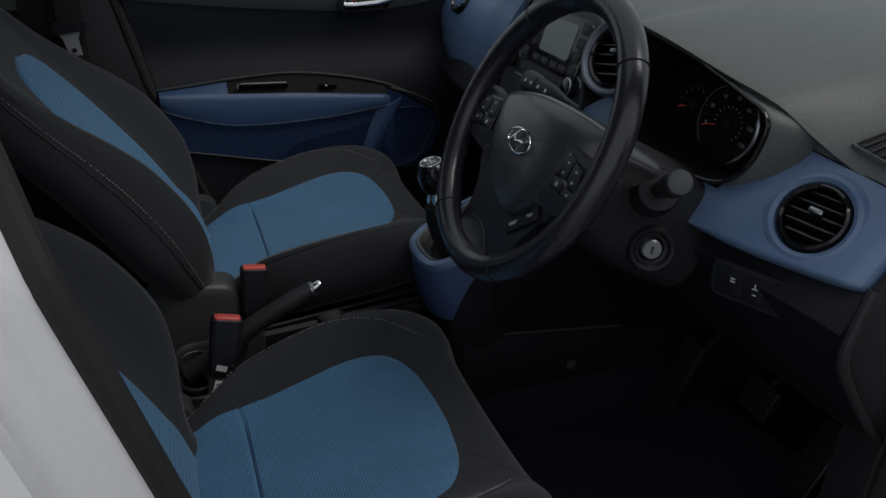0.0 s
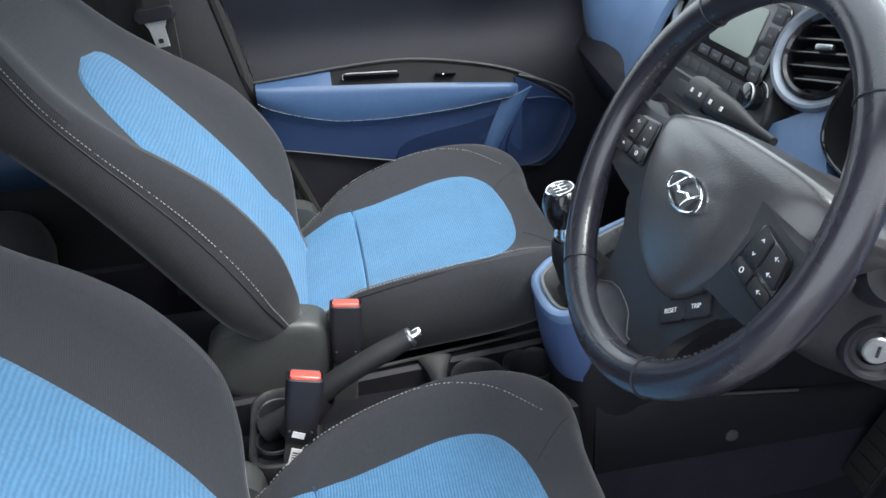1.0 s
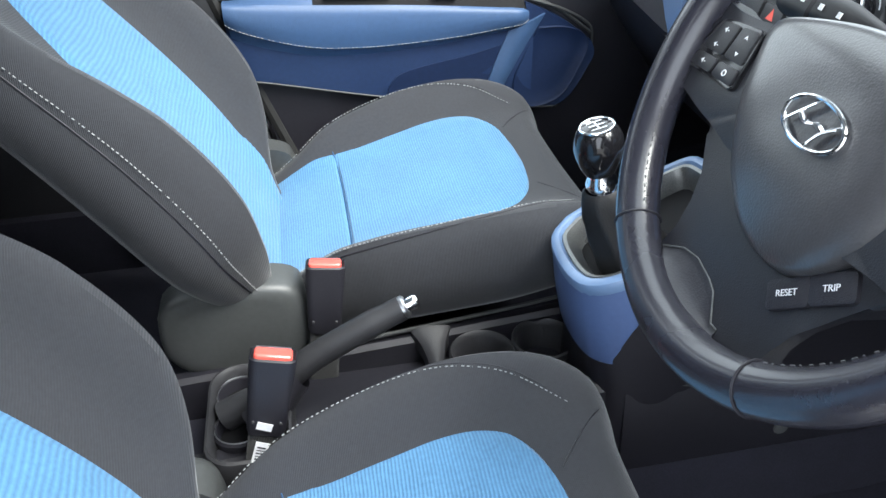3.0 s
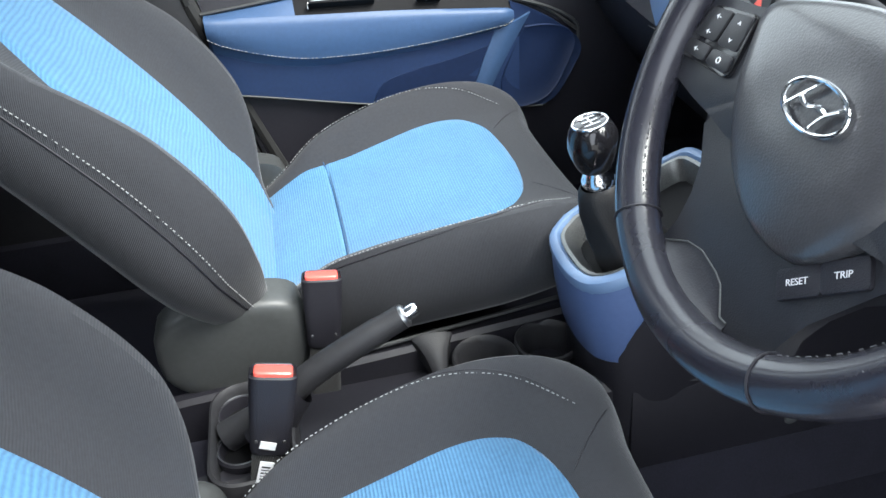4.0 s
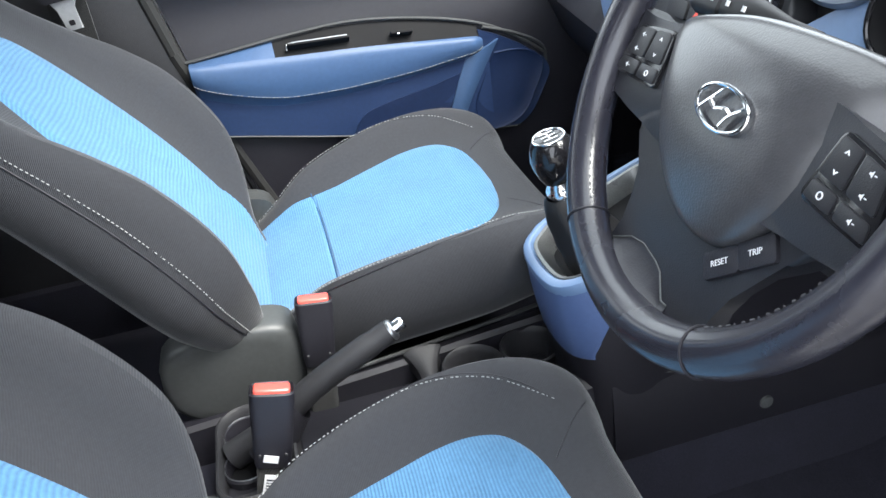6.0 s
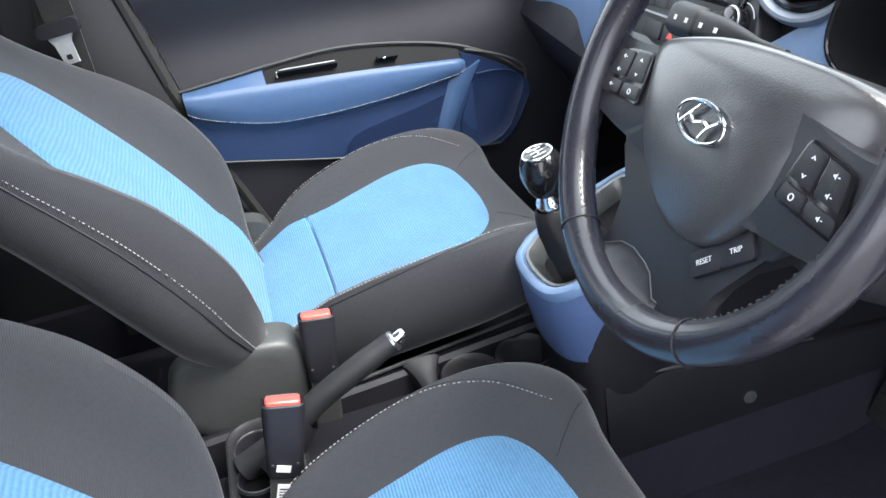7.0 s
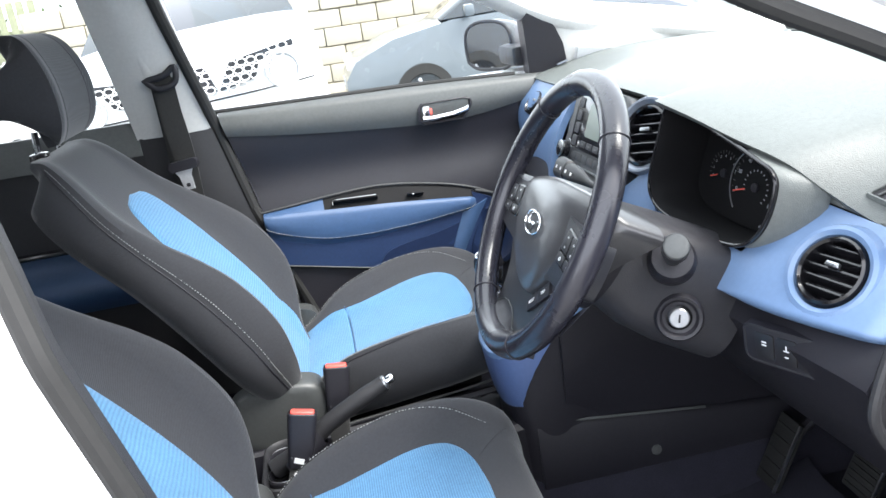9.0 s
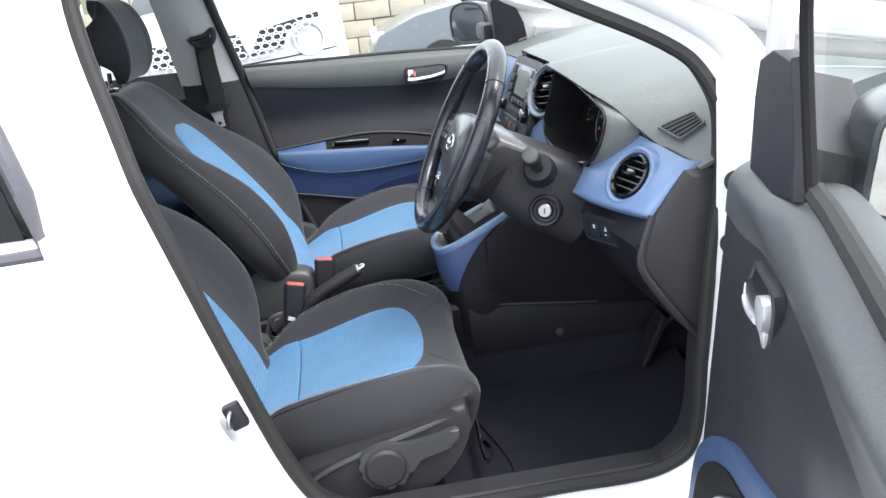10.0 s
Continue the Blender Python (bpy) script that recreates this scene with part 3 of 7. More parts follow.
for bx, by, text in ((0.055, -0.0965, "RESET"), (0.077, -0.0755, "TRIP")):
    m = WHEEL @ pose(bx, by, -0.014, 0, 0, 43)
    b = part("trip_button", prism(round_rect(0.031, 0.019, 0.003, 3), 0.005, m, 0.0012), BLACK, wheel, "black button with white lettering")
    curve = bpy.data.curves.new("lettering", "FONT")
    curve.body, curve.size, curve.align_x, curve.align_y, curve.extrude = text, 0.0058, "CENTER", "CENTER", 0.0002
    ob = new("lettering", curve)
    ob.matrix_world = m @ pose(0, 0, 0.0056)
    curve.materials.append(WHITE_MARK)
    ob.parent = b
EC = (0.0065, -0.0125)
em = [WHEEL @ Vector((EC[0] + 0.0278 * math.cos(a), EC[1] + 0.0140 * math.sin(a), 0.0100)) for a in [k * math.tau / 48 for k in range(48)]]
emblem = part("emblem", tube(em, 0.0015, 8, True), CHROME, wheel, "chrome oval emblem")
for pts in ([(-0.0150, -0.0205), (-0.0072, -0.0112), (0.0025, 0.0)], [(0.0122, -0.0250), (0.0180, -0.0136), (0.0290, -0.0048)], [(-0.0060, -0.0105), (0.0020, -0.0138), (0.0110, -0.0112), (0.0185, -0.0130)]):
    part("bar", tube(along([WHEEL @ Vector((x, y, 0.0112)) for x, y in pts], 14), [0.0012] + [0.0022] * 12 + [0.0012], 6, flat=0.5), CHROME, emblem)

# ---- steering column ----
column = thing("steering_column", (0, 0, 0), "black plastic steering column cover with stalks and ignition lock", "steering column")
COL = WHEEL @ pose(0, 0, 0, 0, 0, 2.5)


def col_ring(d, w, up, dn, sx=0.0):
    pts = smooth_outline([(-w, 0), (-w * 0.92, up * 0.7), (-w * 0.4, up), (w * 0.4, up), (w * 0.92, up * 0.7), (w, 0), (w * 0.98, -dn * 0.7), (w * 0.55, -dn), (-w * 0.55, -dn), (-w * 0.98, -dn * 0.7)], 36)
    return [COL @ Vector((x + sx, y, -d)) for x, y in pts]


part("shroud", loft([col_ring(0.045, 0.052, 0.036, 0.055, 0.006), col_ring(0.055, 0.057, 0.041, 0.064, 0.006), col_ring(0.09, 0.060, 0.044, 0.080, 0.007), col_ring(0.14, 0.064, 0.046, 0.098, 0.009), col_ring(0.19, 0.066, 0.046, 0.106, 0.009), col_ring(0.27, 0.070, 0.046, 0.108, 0.008)]), material("shroud_grey", (0.031, 0.031, 0.036), 0.45, grain=0.35, grain_scale=800), column, "dark grey column shroud")
part("wheel_boss", loft([col_ring(0.030, 0.054, 0.040, 0.062, 0.004), col_ring(0.052, 0.058, 0.042, 0.066, 0.004)]), BLACK, column)
K = look((0.148, -0.428, 0.803), (0.44, 0.35, 0.66)) @ pose(0, 0, 0.007)
lock = part("ignition_ring", lathe([(0.031, -0.03), (0.030, 0.0), (0.027, 0.005), (0.0235, 0.004), (0.020, -0.001), (0.016, -0.002)], K, 36, False), BLACK, column, "round black ignition surround")
cyl = part("ignition_lock", lathe([(0.0125, -0.02), (0.0125, 0.003), (0.011, 0.0045), (0.002, 0.0045)], K, 28), material("key_barrel", (0.38, 0.39, 0.41), 0.38, 0.8), column, "silver key barrel")
part("key_slot", rbox((0, 0, 0), (0.0022, 0.010, 0.002), 0), BLACK, cyl).matrix_world = K @ pose(0, 0, 0.0050, 0, 0, -8)
# right stalk, pointing at the open door, and left stalk
R0, R1 = Vector((0.137, -0.443, 0.886)), Vector((0.106, -0.522, 0.930))
rs = part("light_stalk", tube([R0, R0.lerp(R1, 0.45), R0.lerp(R1, 0.50), R0.lerp(R1, 0.72), R0.lerp(R1, 0.74), R1, R1 + (R1 - R0).normalized() * 0.003], [0.010, 0.0105, 0.0125, 0.013, 0.0150, 0.0150, 0.012], 20), DARK, column, "black stalk with turning end")
part("end_cap", tube([R1 + (R1 - R0).normalized() * 0.002, R1 + (R1 - R0).normalized() * 0.0045, R1 + (R1 - R0).normalized() * 0.006], [0.0138, 0.0132, 0.0105], 24), GREY, rs, "grey end cap")
part("stalk_boss", tube([R0 + (R0 - R1) * 0.25, R0.lerp(R1, 0.05), R0.lerp(R1, 0.10), R0.lerp(R1, 0.11)], [0.030, 0.027, 0.024, 0.014], 28), BLACK, column)
L0, L1 = Vector((0.100, -0.310, 0.950)), Vector((0.101, -0.149, 0.950))
ls = part("wiper_stalk", loft([[L0.lerp(L1, t) + Vector((0.45 * x, 0, 0.89 * x)) + Vector((0.89 * y, 0, -0.45 * y)) for x, y in round_rect(w, h, 0.45 * min(w, h), 4)] for t, w, h in ((0, 0.008, 0.008), (0.22, 0.011, 0.010), (0.36, 0.018, 0.014), (0.5, 0.025, 0.018), (0.70, 0.027, 0.020), (0.712, 0.024, 0.017), (0.725, 0.031, 0.0215), (0.94, 0.032, 0.022), (0.985, 0.028, 0.018), (1.0, 0.018, 0.010))]), material("stalk_plastic", (0.008, 0.008, 0.010), 0.5), column, "glossy black stalk with white symbols")
for t in (0.50, 0.64, 0.78, 0.89):
    c = L0.lerp(L1, t) + Vector((-0.0097, 0, 0.0049))
    part("symbol", rbox(c, (0.001, 0.004, 0.0045), 0, (0, 26, 0)), WHITE_MARK, ls)

# ---- dashboard ----
dash = thing("dashboard", (0.5, 0, 0.5), "dark grey moulded dashboard with blue inlays and round vents", "dashboard")
edge = spline([(-0.66, 0.340, 0.908), (-0.56, 0.318, 0.926), (-0.505, 0.294, 0.955), (-0.47, 0.270, 0.984), (-0.40, 0.246, 1.006), (-0.32, 0.226, 1.028), (-0.257, 0.212, 1.042), (-0.232, 0.222, 1.038), (-0.205, 0.246, 1.030), (-0.15, 0.250, 1.032), (0.0, 0.240, 1.040), (0.15, 0.256, 1.034), (0.24, 0.276, 1.016), (0.32, 0.296, 0.998), (0.42, 0.308, 0.988), (0.52, 0.300, 0.990), (0.60, 0.290, 0.996), (0.66, 0.296, 0.994)])
mid = spline([(-0.66, 0.965), (-0.5, 1.018), (-0.3, 1.056), (0, 1.066), (0.3, 1.056), (0.5, 1.044), (0.66, 1.028)])


def dash_top(u, v):
    y = -0.655 + 1.29 * v
    ex, ez = edge(y)
    zm = mid(y)[0]
    f = spline([(0, ex + 0.005, ez - 0.009), (0.02, ex, ez - 0.004), (0.05, ex + 0.003, ez), (0.2, ex + 0.07, ez + (zm - ez) * 0.45), (0.45, 0.48, zm), (0.75, 0.72, 0.5 * zm + 0.5 * 1.035), (1, 0.98, 1.0)])
    x, z = f(u)
    return Vector((x, y, z))


part("dash_top", slab(dash_top, 30, 130, (0.006, 0, -0.004)), DASH, dash, "grey grained upper dashboard")


def lower_section(y):
    e = min(1, max(0, (abs(y) - 0.25) / 0.38))
    ex, ez = edge(y)
    return [(0.40, ez - 0.03), (0.36, 0.90 - 0.03 * e), (0.215 + 0.045 * e, 0.828), (0.195 + 0.04 * e, 0.79), (0.235 + 0.03 * e, 0.72), (0.33 + 0.02 * e, 0.60), (0.36 + 0.02 * e, 0.575), (0.60, 0.55), (0.95, 0.55), (0.95, 0.96)]


ys = [-0.652 + 1.285 * k / 48 for k in range(49)]
part("dash_lower", loft([[Vector((x, y, z)) for x, z in lower_section(y)] for y in ys]), BLACK, dash, "black lower dashboard")
# moulded end of the lower dash beside the door
part("end_cap", loft([[Vector((x, -0.650 - d, z)) for x, z in [(0.315 + k, 0.905 - k), (0.262 + k, 0.835 - k * 0.3), (0.240 + k, 0.765), (0.305 + k, 0.66 + k), (0.372 + k, 0.585 + k), (0.62, 0.57 + k), (0.70, 0.90)]] for d, k in ((0, 0), (0.008, 0.0), (0.014, 0.010))]), DARK, dash, "dark grey moulded end of the dashboard")

part("end_lip", tube(along([(0.262, -0.655, 0.840), (0.246, -0.658, 0.800), (0.239, -0.660, 0.765), (0.252, -0.660, 0.735), (0.305, -0.660, 0.660), (0.372, -0.658, 0.587)], 30), 0.0065, 10), DARK, dash, "rounded lip of the end moulding")

# blue panels: plates that follow the sloping face
def face(r, u):
    """The sloping dashboard face on the driver's side; r runs towards the door, u upwards."""
    y = -0.46 - 0.175 * r
    lo = Vector((0.198 + 0.050 * max(0, r) ** 1.5, y, 0.826 + 0.006 * r))
    hi = Vector((0.298 + 0.030 * r, y, 0.938 - 0.022 * r))
    p = lo.lerp(hi, u)
    bow = 0.005 * math.sin(math.pi * u)
    return p + Vector((-0.7 * bow, 0, 0.7 * bow))


def blue_d(u, v):
    """The panel narrows beside the instrument hood and turns round the end of the dashboard."""
    r = -0.30 + 1.42 * v
    p = face(min(r, 1.0), u * (1 - 0.62 * min(1, max(0, (0.14 - r) / 0.30))))
    bend = max(0, r - 0.93) / 0.19
    tuck = max(0, 0.10 - u) / 0.10
    return p + Vector((0.030 * bend ** 1.6 + 0.010 * tuck ** 2, -0.010 * math.sin(0.5 * math.pi * bend), -0.002 * bend))


def flank(u, v):
    """The dashboard's skin from beside the instrument hood down to the blue panel's top edge."""
    y = -0.43 - 0.20 * v
    ex, ez = edge(y)
    p = face((-0.46 - y) / 0.175, 1.0) + Vector((0.004, 0, 0.0))
    return p.lerp(Vector((ex + 0.003, y, ez - 0.003)), u) + Vector((0.006, 0, 0.0)) * math.sin(math.pi * u)


part("dash_flank", slab(flank, 8, 24, (0.01, 0, -0.006)), DASH, dash, "grey grained skin beside the instrument hood")
VENT_D = face(0.555, 0.50)


def holed(bm, c, r):
    bmesh.ops.delete(bm, geom=[v for v in bm.verts if (v.co - c).length < r], context="VERTS")
    return bm


panel = part("blue_panel", holed(slab(blue_d, 60, 130, (0.008, 0, -0.006)), VENT_D, 0.050), BLUE, dash, "satin blue plastic panel round the vent")
strip_top = spline([(-0.47, 0.855), (-0.36, 0.866), (-0.265, 0.874), (-0.244, 0.886), (-0.232, 0.915), (-0.226, 0.946), (-0.218, 0.946), (-0.187, 0.924), (-0.12, 0.879)])


def strip(u, v):
    """The blue sliver between the centre panel and the instrument hood, rising to a point beside the vent."""
    y = -0.12 - 0.345 * v
    z = 0.845 + (strip_top(y)[0] - 0.845) * u
    return Vector((0.176 + 0.34 * (z - 0.845) + 0.043 * v + 0.012 * v ** 3, y, z))


part("blue_strip", slab(strip, 10, 70, (0.012, 0, -0.004)), BLUE, dash, "satin blue plastic strip")


under = spline([(0.15, 0.176, 0.815), (0.20, 0.184, 0.800), (0.30, 0.212, 0.778), (0.40, 0.238, 0.768), (0.50, 0.246, 0.788), (0.57, 0.246, 0.818), (0.615, 0.247, 0.850), (0.632, 0.250, 0.885)])


def blue_p(u, v):
    """The passenger's panel: a broad leaf from under the upper dashboard down beside the console."""
    y = 0.632 - 0.447 * v
    ex, ez = edge(y)
    lx, lz = under(y)
    p = Vector((lx, y, lz)).lerp(Vector((ex + 0.004, y, ez - 0.006)), u)
    bow = 0.030 * math.sin(math.pi * u ** 0.8)
    return p + Vector((-0.6 * bow, 0, 0.8 * bow))


part("blue_panel", slab(blue_p, 20, 40, (0.012, 0, -0.006)), BLUE, dash, "broad satin blue plastic panel")


def knee(u, v):
    """The glovebox front, set back below the blue leaf."""
    y = 0.63 - 0.48 * v
    lx, lz = under(y)
    return Vector((lx - 0.002 + 0.06 * (1 - u), y, lz - 0.004 - 0.05 * (1 - u)))


part("knee_panel", slab(knee, 6, 30, (0.012, 0, 0.0)), GREY, dash, "grey glovebox panel")


def round_vent(c, way, r, ring_mat, slats, name="round_vent", tilt=0):
    """A ball vent: a ring, a dark bowl, slats and a tab; way is the direction that it blows."""
    m = look(c, Vector(c) - Vector(way)) @ pose(0, 0, 0, 0, 0, tilt)
    v = part(name, lathe([(r * 0.98, -0.035), (r, -0.004), (r * 0.97, 0.002), (r * 0.90, 0.004), (r * 0.84, 0.001), (r * 0.83, -0.030)], m, 40, False), ring_mat, dash, "round air vent")
    part("bowl", lathe([(r * 0.86, -0.004), (r * 0.84, -0.030), (r * 0.5, -0.042), (0.001, -0.045)], m, 32, False), BLACK, v)
    for k in range(slats):
        h = r * 0.84 * (-0.72 + 1.44 * k / (slats - 1))
        w = 2 * math.sqrt(max(0.0001, (r * 0.83) ** 2 - h * h))
        part("slat", rbox((0, 0, 0), (w, 0.0035, 0.016), 0.0012), GLOSS, v).matrix_world = m @ pose(0, h, -0.010, -25)
    part("tab", rbox((0, 0, 0), (r * 0.42, 0.006, 0.006), 0.002), SILVER, v, "silver tab").matrix_world = m @ pose(0, r * 0.18, 0.0)
    return v


VENT_WAY = Vector((-0.77, -0.26, 0.58))
round_vent(VENT_D + Vector((-0.002, -0.001, 0.002)), VENT_WAY, 0.0395, GLOSS, 5, tilt=-4)
part("vent_collar", lathe([(0.060, -0.020), (0.0565, -0.006), (0.052, 0.0035), (0.047, 0.005), (0.042, 0.002), (0.039, -0.012)], look(VENT_D, VENT_D - VENT_WAY), 44, False), BLUE, panel, "raised blue collar")
VENT_C = Vector((0.226, -0.178, 0.980))
round_vent(VENT_C, (-0.86, -0.30, 0.40), 0.047, GLOSS, 5, tilt=8)
round_vent((0.243, 0.140, 0.975), (-0.90, 0.12, 0.40), 0.047, GLOSS, 5)
SIDE_P = blue_p(0.66, 0.18)
round_vent(SIDE_P + Vector((-0.001, 0, 0.001)), (-0.72, -0.05, 0.68), 0.030, GLOSS, 5)
COLLAR = material("vent_collar_grey", (0.20, 0.225, 0.27), 0.32, 0.4)
for c in (VENT_C, Vector((0.243, 0.140, 0.975))):
    m = look(c, c + (Vector((0.86, 0.30, -0.40)) if c.y < 0 else Vector((0.90, -0.12, -0.40))))
    vc = part("vent_collar", lathe([(0.0590, -0.006), (0.0582, 0.002), (0.0560, 0.0055), (0.0525, 0.0055), (0.0465, 0.000)], m, 44, False), COLLAR, dash, "satin grey vent collar")
    part("collar_shell", lathe([(0.0560, -0.045), (0.0584, -0.006)], m, 44, False), BLACK, vc)

# small silver-grey plate lying on the far end of the upper dashboard
part("end_plate", rbox((0.362, 0.600, 1.020), (0.028, 0.014, 0.003), 0.0012, (0, -14, 0)), COLLAR, dash, "small silver-grey plate on the end of the dashboard")

wing = slab(lambda u, v: Vector((0.208 + 0.36 * (0.155 * u), -0.125 - 0.102 * v, 0.872 + 0.155 * u)), 44, 40, (0.010, 0, -0.003))
part("stack_wing", holed(wing, VENT_C, 0.060), material("wing_plastic", (0.028, 0.029, 0.032), 0.4, grain=0.2, grain_scale=1000), dash, "dark grey panel round the centre vent")

# side vent by the door: a skewed four-cornered frame let into the upper dashboard
quad = [Vector(p) for p in ((0.328, -0.530, 0.947), (0.381, -0.543, 0.967), (0.384, -0.571, 0.954), (0.345, -0.573, 0.934))]
cen = sum(quad, Vector()) / 4
nrm = (quad[1] - quad[3]).cross(quad[0] - quad[2]).normalized()
nrm = nrm if nrm.z > 0 else -nrm


def vent_ring(k, h):
    out = []
    for a in range(4):
        p, q, r = quad[a - 1], quad[a], quad[(a + 1) % 4]
        for t in range(5):
            w = t / 4
            e = q.lerp(p, 0.18 * (1 - w) ** 2).lerp(q.lerp(r, 0.18 * w ** 2), w)
            out.append(cen + (e - cen) * k + nrm * h)
    return out


sv = part("side_vent", loft([vent_ring(k, h) for k, h in ((1.16, -0.004), (1.16, 0.004), (1.10, 0.0065), (1.02, 0.006), (0.98, 0.003), (0.96, -0.004))], caps=False), DASH, dash, "small angled window vent")
part("bowl", loft([vent_ring(k, 0.0035) for k in (1.0, 0.5, 0.02)]), BLACK, sv)
for k in range(4):
    w = 0.14 + 0.24 * k
    a, b = quad[0].lerp(quad[3], w), quad[1].lerp(quad[2], w)
    part("slat", tube([cen + (p - cen) * 0.92 + nrm * 0.0048 for p in (a, b)], 0.0014, 6), GREY, sv)

# instrument binnacle
DIAL_PRINT = material("dial_print", (0.42, 0.44, 0.47), 0.6)
BIN = basis((0.232, -0.347, 0.952), (0.12, -1, -0.10), (0.20, -0.05, 0.97))
opening = smooth_outline([(-0.106, 0.048), (-0.101, 0.063), (-0.085, 0.069), (-0.05, 0.064), (0.0, 0.056), (0.05, 0.048), (0.09, 0.040), (0.112, 0.035), (0.124, 0.022), (0.122, -0.019), (0.106, -0.048), (0.081, -0.063), (0.03, -0.071), (-0.02, -0.073), (-0.08, -0.068), (-0.106, -0.053), (-0.113, -0.03), (-0.108, 0.02)], 96)
bz = part("binnacle", loft([[BIN @ Vector((x * k, y * k + dy, z)) for x, y in opening] for k, dy, z in ((1.05, 0.0, -0.012), (1.07, 0.0, -0.004), (1.06, 0, 0.003), (1.02, 0, 0.003), (0.99, 0, -0.004), (0.97, -0.002, -0.04), (0.95, -0.003, -0.085))], caps=False), MATT, dash, "black instrument hood")
rightmost = max(range(96), key=lambda k: opening[k][0])


def cheek(u, v):
    """The hood's skin falling away from the door side of the opening."""
    x, y = opening[(rightmost - 12 + int(round(v * 24))) % 96]
    k = 1.05 + 0.21 * u
    return BIN @ Vector((x * k, y * (1.05 + 0.10 * u), 0.001 - 0.014 * u - 0.030 * u * u))


part("hood_cheek", slab(cheek, 8, 24, (0.008, 0, 0)), DASH, bz, "grey grained skin beside the instruments")
part("hood_rim", tube([BIN @ Vector((x * 1.045, y * 1.045, 0.003)) for x, y in opening], 0.0028, 10, True), GLOSS, bz, "glossy black hood edge")
FACE = BIN @ pose(0, -0.002, -0.074)
cl = part("instrument_panel", prism([(x * 0.93, y * 0.93) for x, y in opening], 0.0035, FACE), MATT, bz, "black instrument cluster")
for cx, cy, r, n, a0, a1, na in ((-0.050, -0.010, 0.031, 17, 200, 20, 202), (0.016, -0.012, 0.047, 25, 202, -45, 200)):
    if r > 0.04:
        part("dial_ring", tube([FACE @ Vector((cx + r * 1.06 * math.cos(radians(a)), cy + r * 1.08 * math.sin(radians(a)), 0.006)) for a in range(-50, 232, 6)], 0.0009, 6), SILVER, cl, "thin silver dial ring")
    for k in range(n):
        a = radians(a0 + (a1 - a0) * k / (n - 1))
        big = k % 2 == 0
        part("dial_mark", rbox((0, 0, 0), (0.005 if big else 0.003, 0.0008, 0.0006), 0), GREY, cl).matrix_world = FACE @ pose(cx, cy, 0.0050) @ pose(0, 0, 0, 0, 0, math.degrees(a)) @ pose(r * (0.93 if big else 0.97), 0, 0)
    part("needle", rbox((0, 0, 0), (r * 0.5, 0.0016, 0.001), 0), RED, cl, "red needle").matrix_world = FACE @ pose(cx, cy, 0.0065) @ pose(0, 0, 0, 0, 0, na) @ pose(r * 0.66, 0, 0)
    part("needle_cap", lathe([(0.006, 0), (0.006, 0.003), (0.002, 0.004)], FACE @ pose(cx, cy, 0.005), 16), BLACK, cl)

for cx, cy, d, size, a0, step, words in ((-0.050, -0.010, 0.0235, 0.0052, 200, -25.7, "0 1 2 3 4 5 6 7"), (0.016, -0.012, 0.0370, 0.0072, 196, -37.0, "0 20 40 60 80 100 120")):
    for k, word in enumerate(words.split()):
        a = radians(a0 + step * k)
        curve = bpy.data.curves.new("numeral", "FONT")
        curve.body, curve.size, curve.align_x, curve.align_y, curve.extrude = word, size, "CENTER", "CENTER", 0.0002
        ob = new("numeral", curve)
        ob.matrix_world = FACE @ pose(cx + d * math.cos(a), cy + d * math.sin(a), 0.0056)
        curve.materials.append(DIAL_PRINT)
        ob.parent = cl
for k in range(15):
    a = 202 - 17.6 * k
    part("dial_mark", rbox((0, 0, 0), (0.0026, 0.0010, 0.0006), 0), DIAL_PRINT, cl).matrix_world = FACE @ pose(0.016, -0.012, 0.0050) @ pose(0, 0, 0, 0, 0, a) @ pose(0.0225, 0, 0)

part("crescent", tube([FACE @ Vector((0.016 + 0.0505 * math.cos(radians(a)), -0.012 + 0.0515 * math.sin(radians(a)), 0.007)) for a in range(-62, 40, 6)], [0.0012] * 2 + [0.0032] * 13 + [0.0012] * 2, 8), SILVER, cl, "satin silver crescent")
# centre stack
STK = basis((0.193, -0.014, 0.92), (0, -1, 0), (0.33, 0, 0.944))
out = smooth_outline([(-0.120, 0.05), (-0.118, 0.100), (-0.10, 0.115), (0.10, 0.115), (0.118, 0.10), (0.120, 0.05), (0.128, 0.015), (0.138, -0.015), (0.128, -0.06), (0.112, -0.11), (0.06, -0.122), (-0.06, -0.122), (-0.112, -0.11), (-0.128, -0.06), (-0.138, -0.015), (-0.128, 0.015)], 72)
stack = part("stack_panel", prism(out, 0.030, STK @ pose(0, 0, -0.030), 0.006, 3), material("stack_plastic", (0.028, 0.029, 0.032), 0.4, grain=0.2, grain_scale=1000), dash, "dark grey centre panel")
radio = part("radio_panel", prism(round_rect(0.20, 0.092, 0.012), 0.004, STK @ pose(0.008, 0.055, 0.0), 0.0015), GLOSS, dash, "dark radio panel")
part("display", prism(round_rect(0.098, 0.056, 0.006), 0.0015, STK @ pose(0.020, 0.062, 0.004)), material("lcd_glass", (0.20, 0.23, 0.20), 0.2, vary=0.03), radio, "grey-green unlit display")
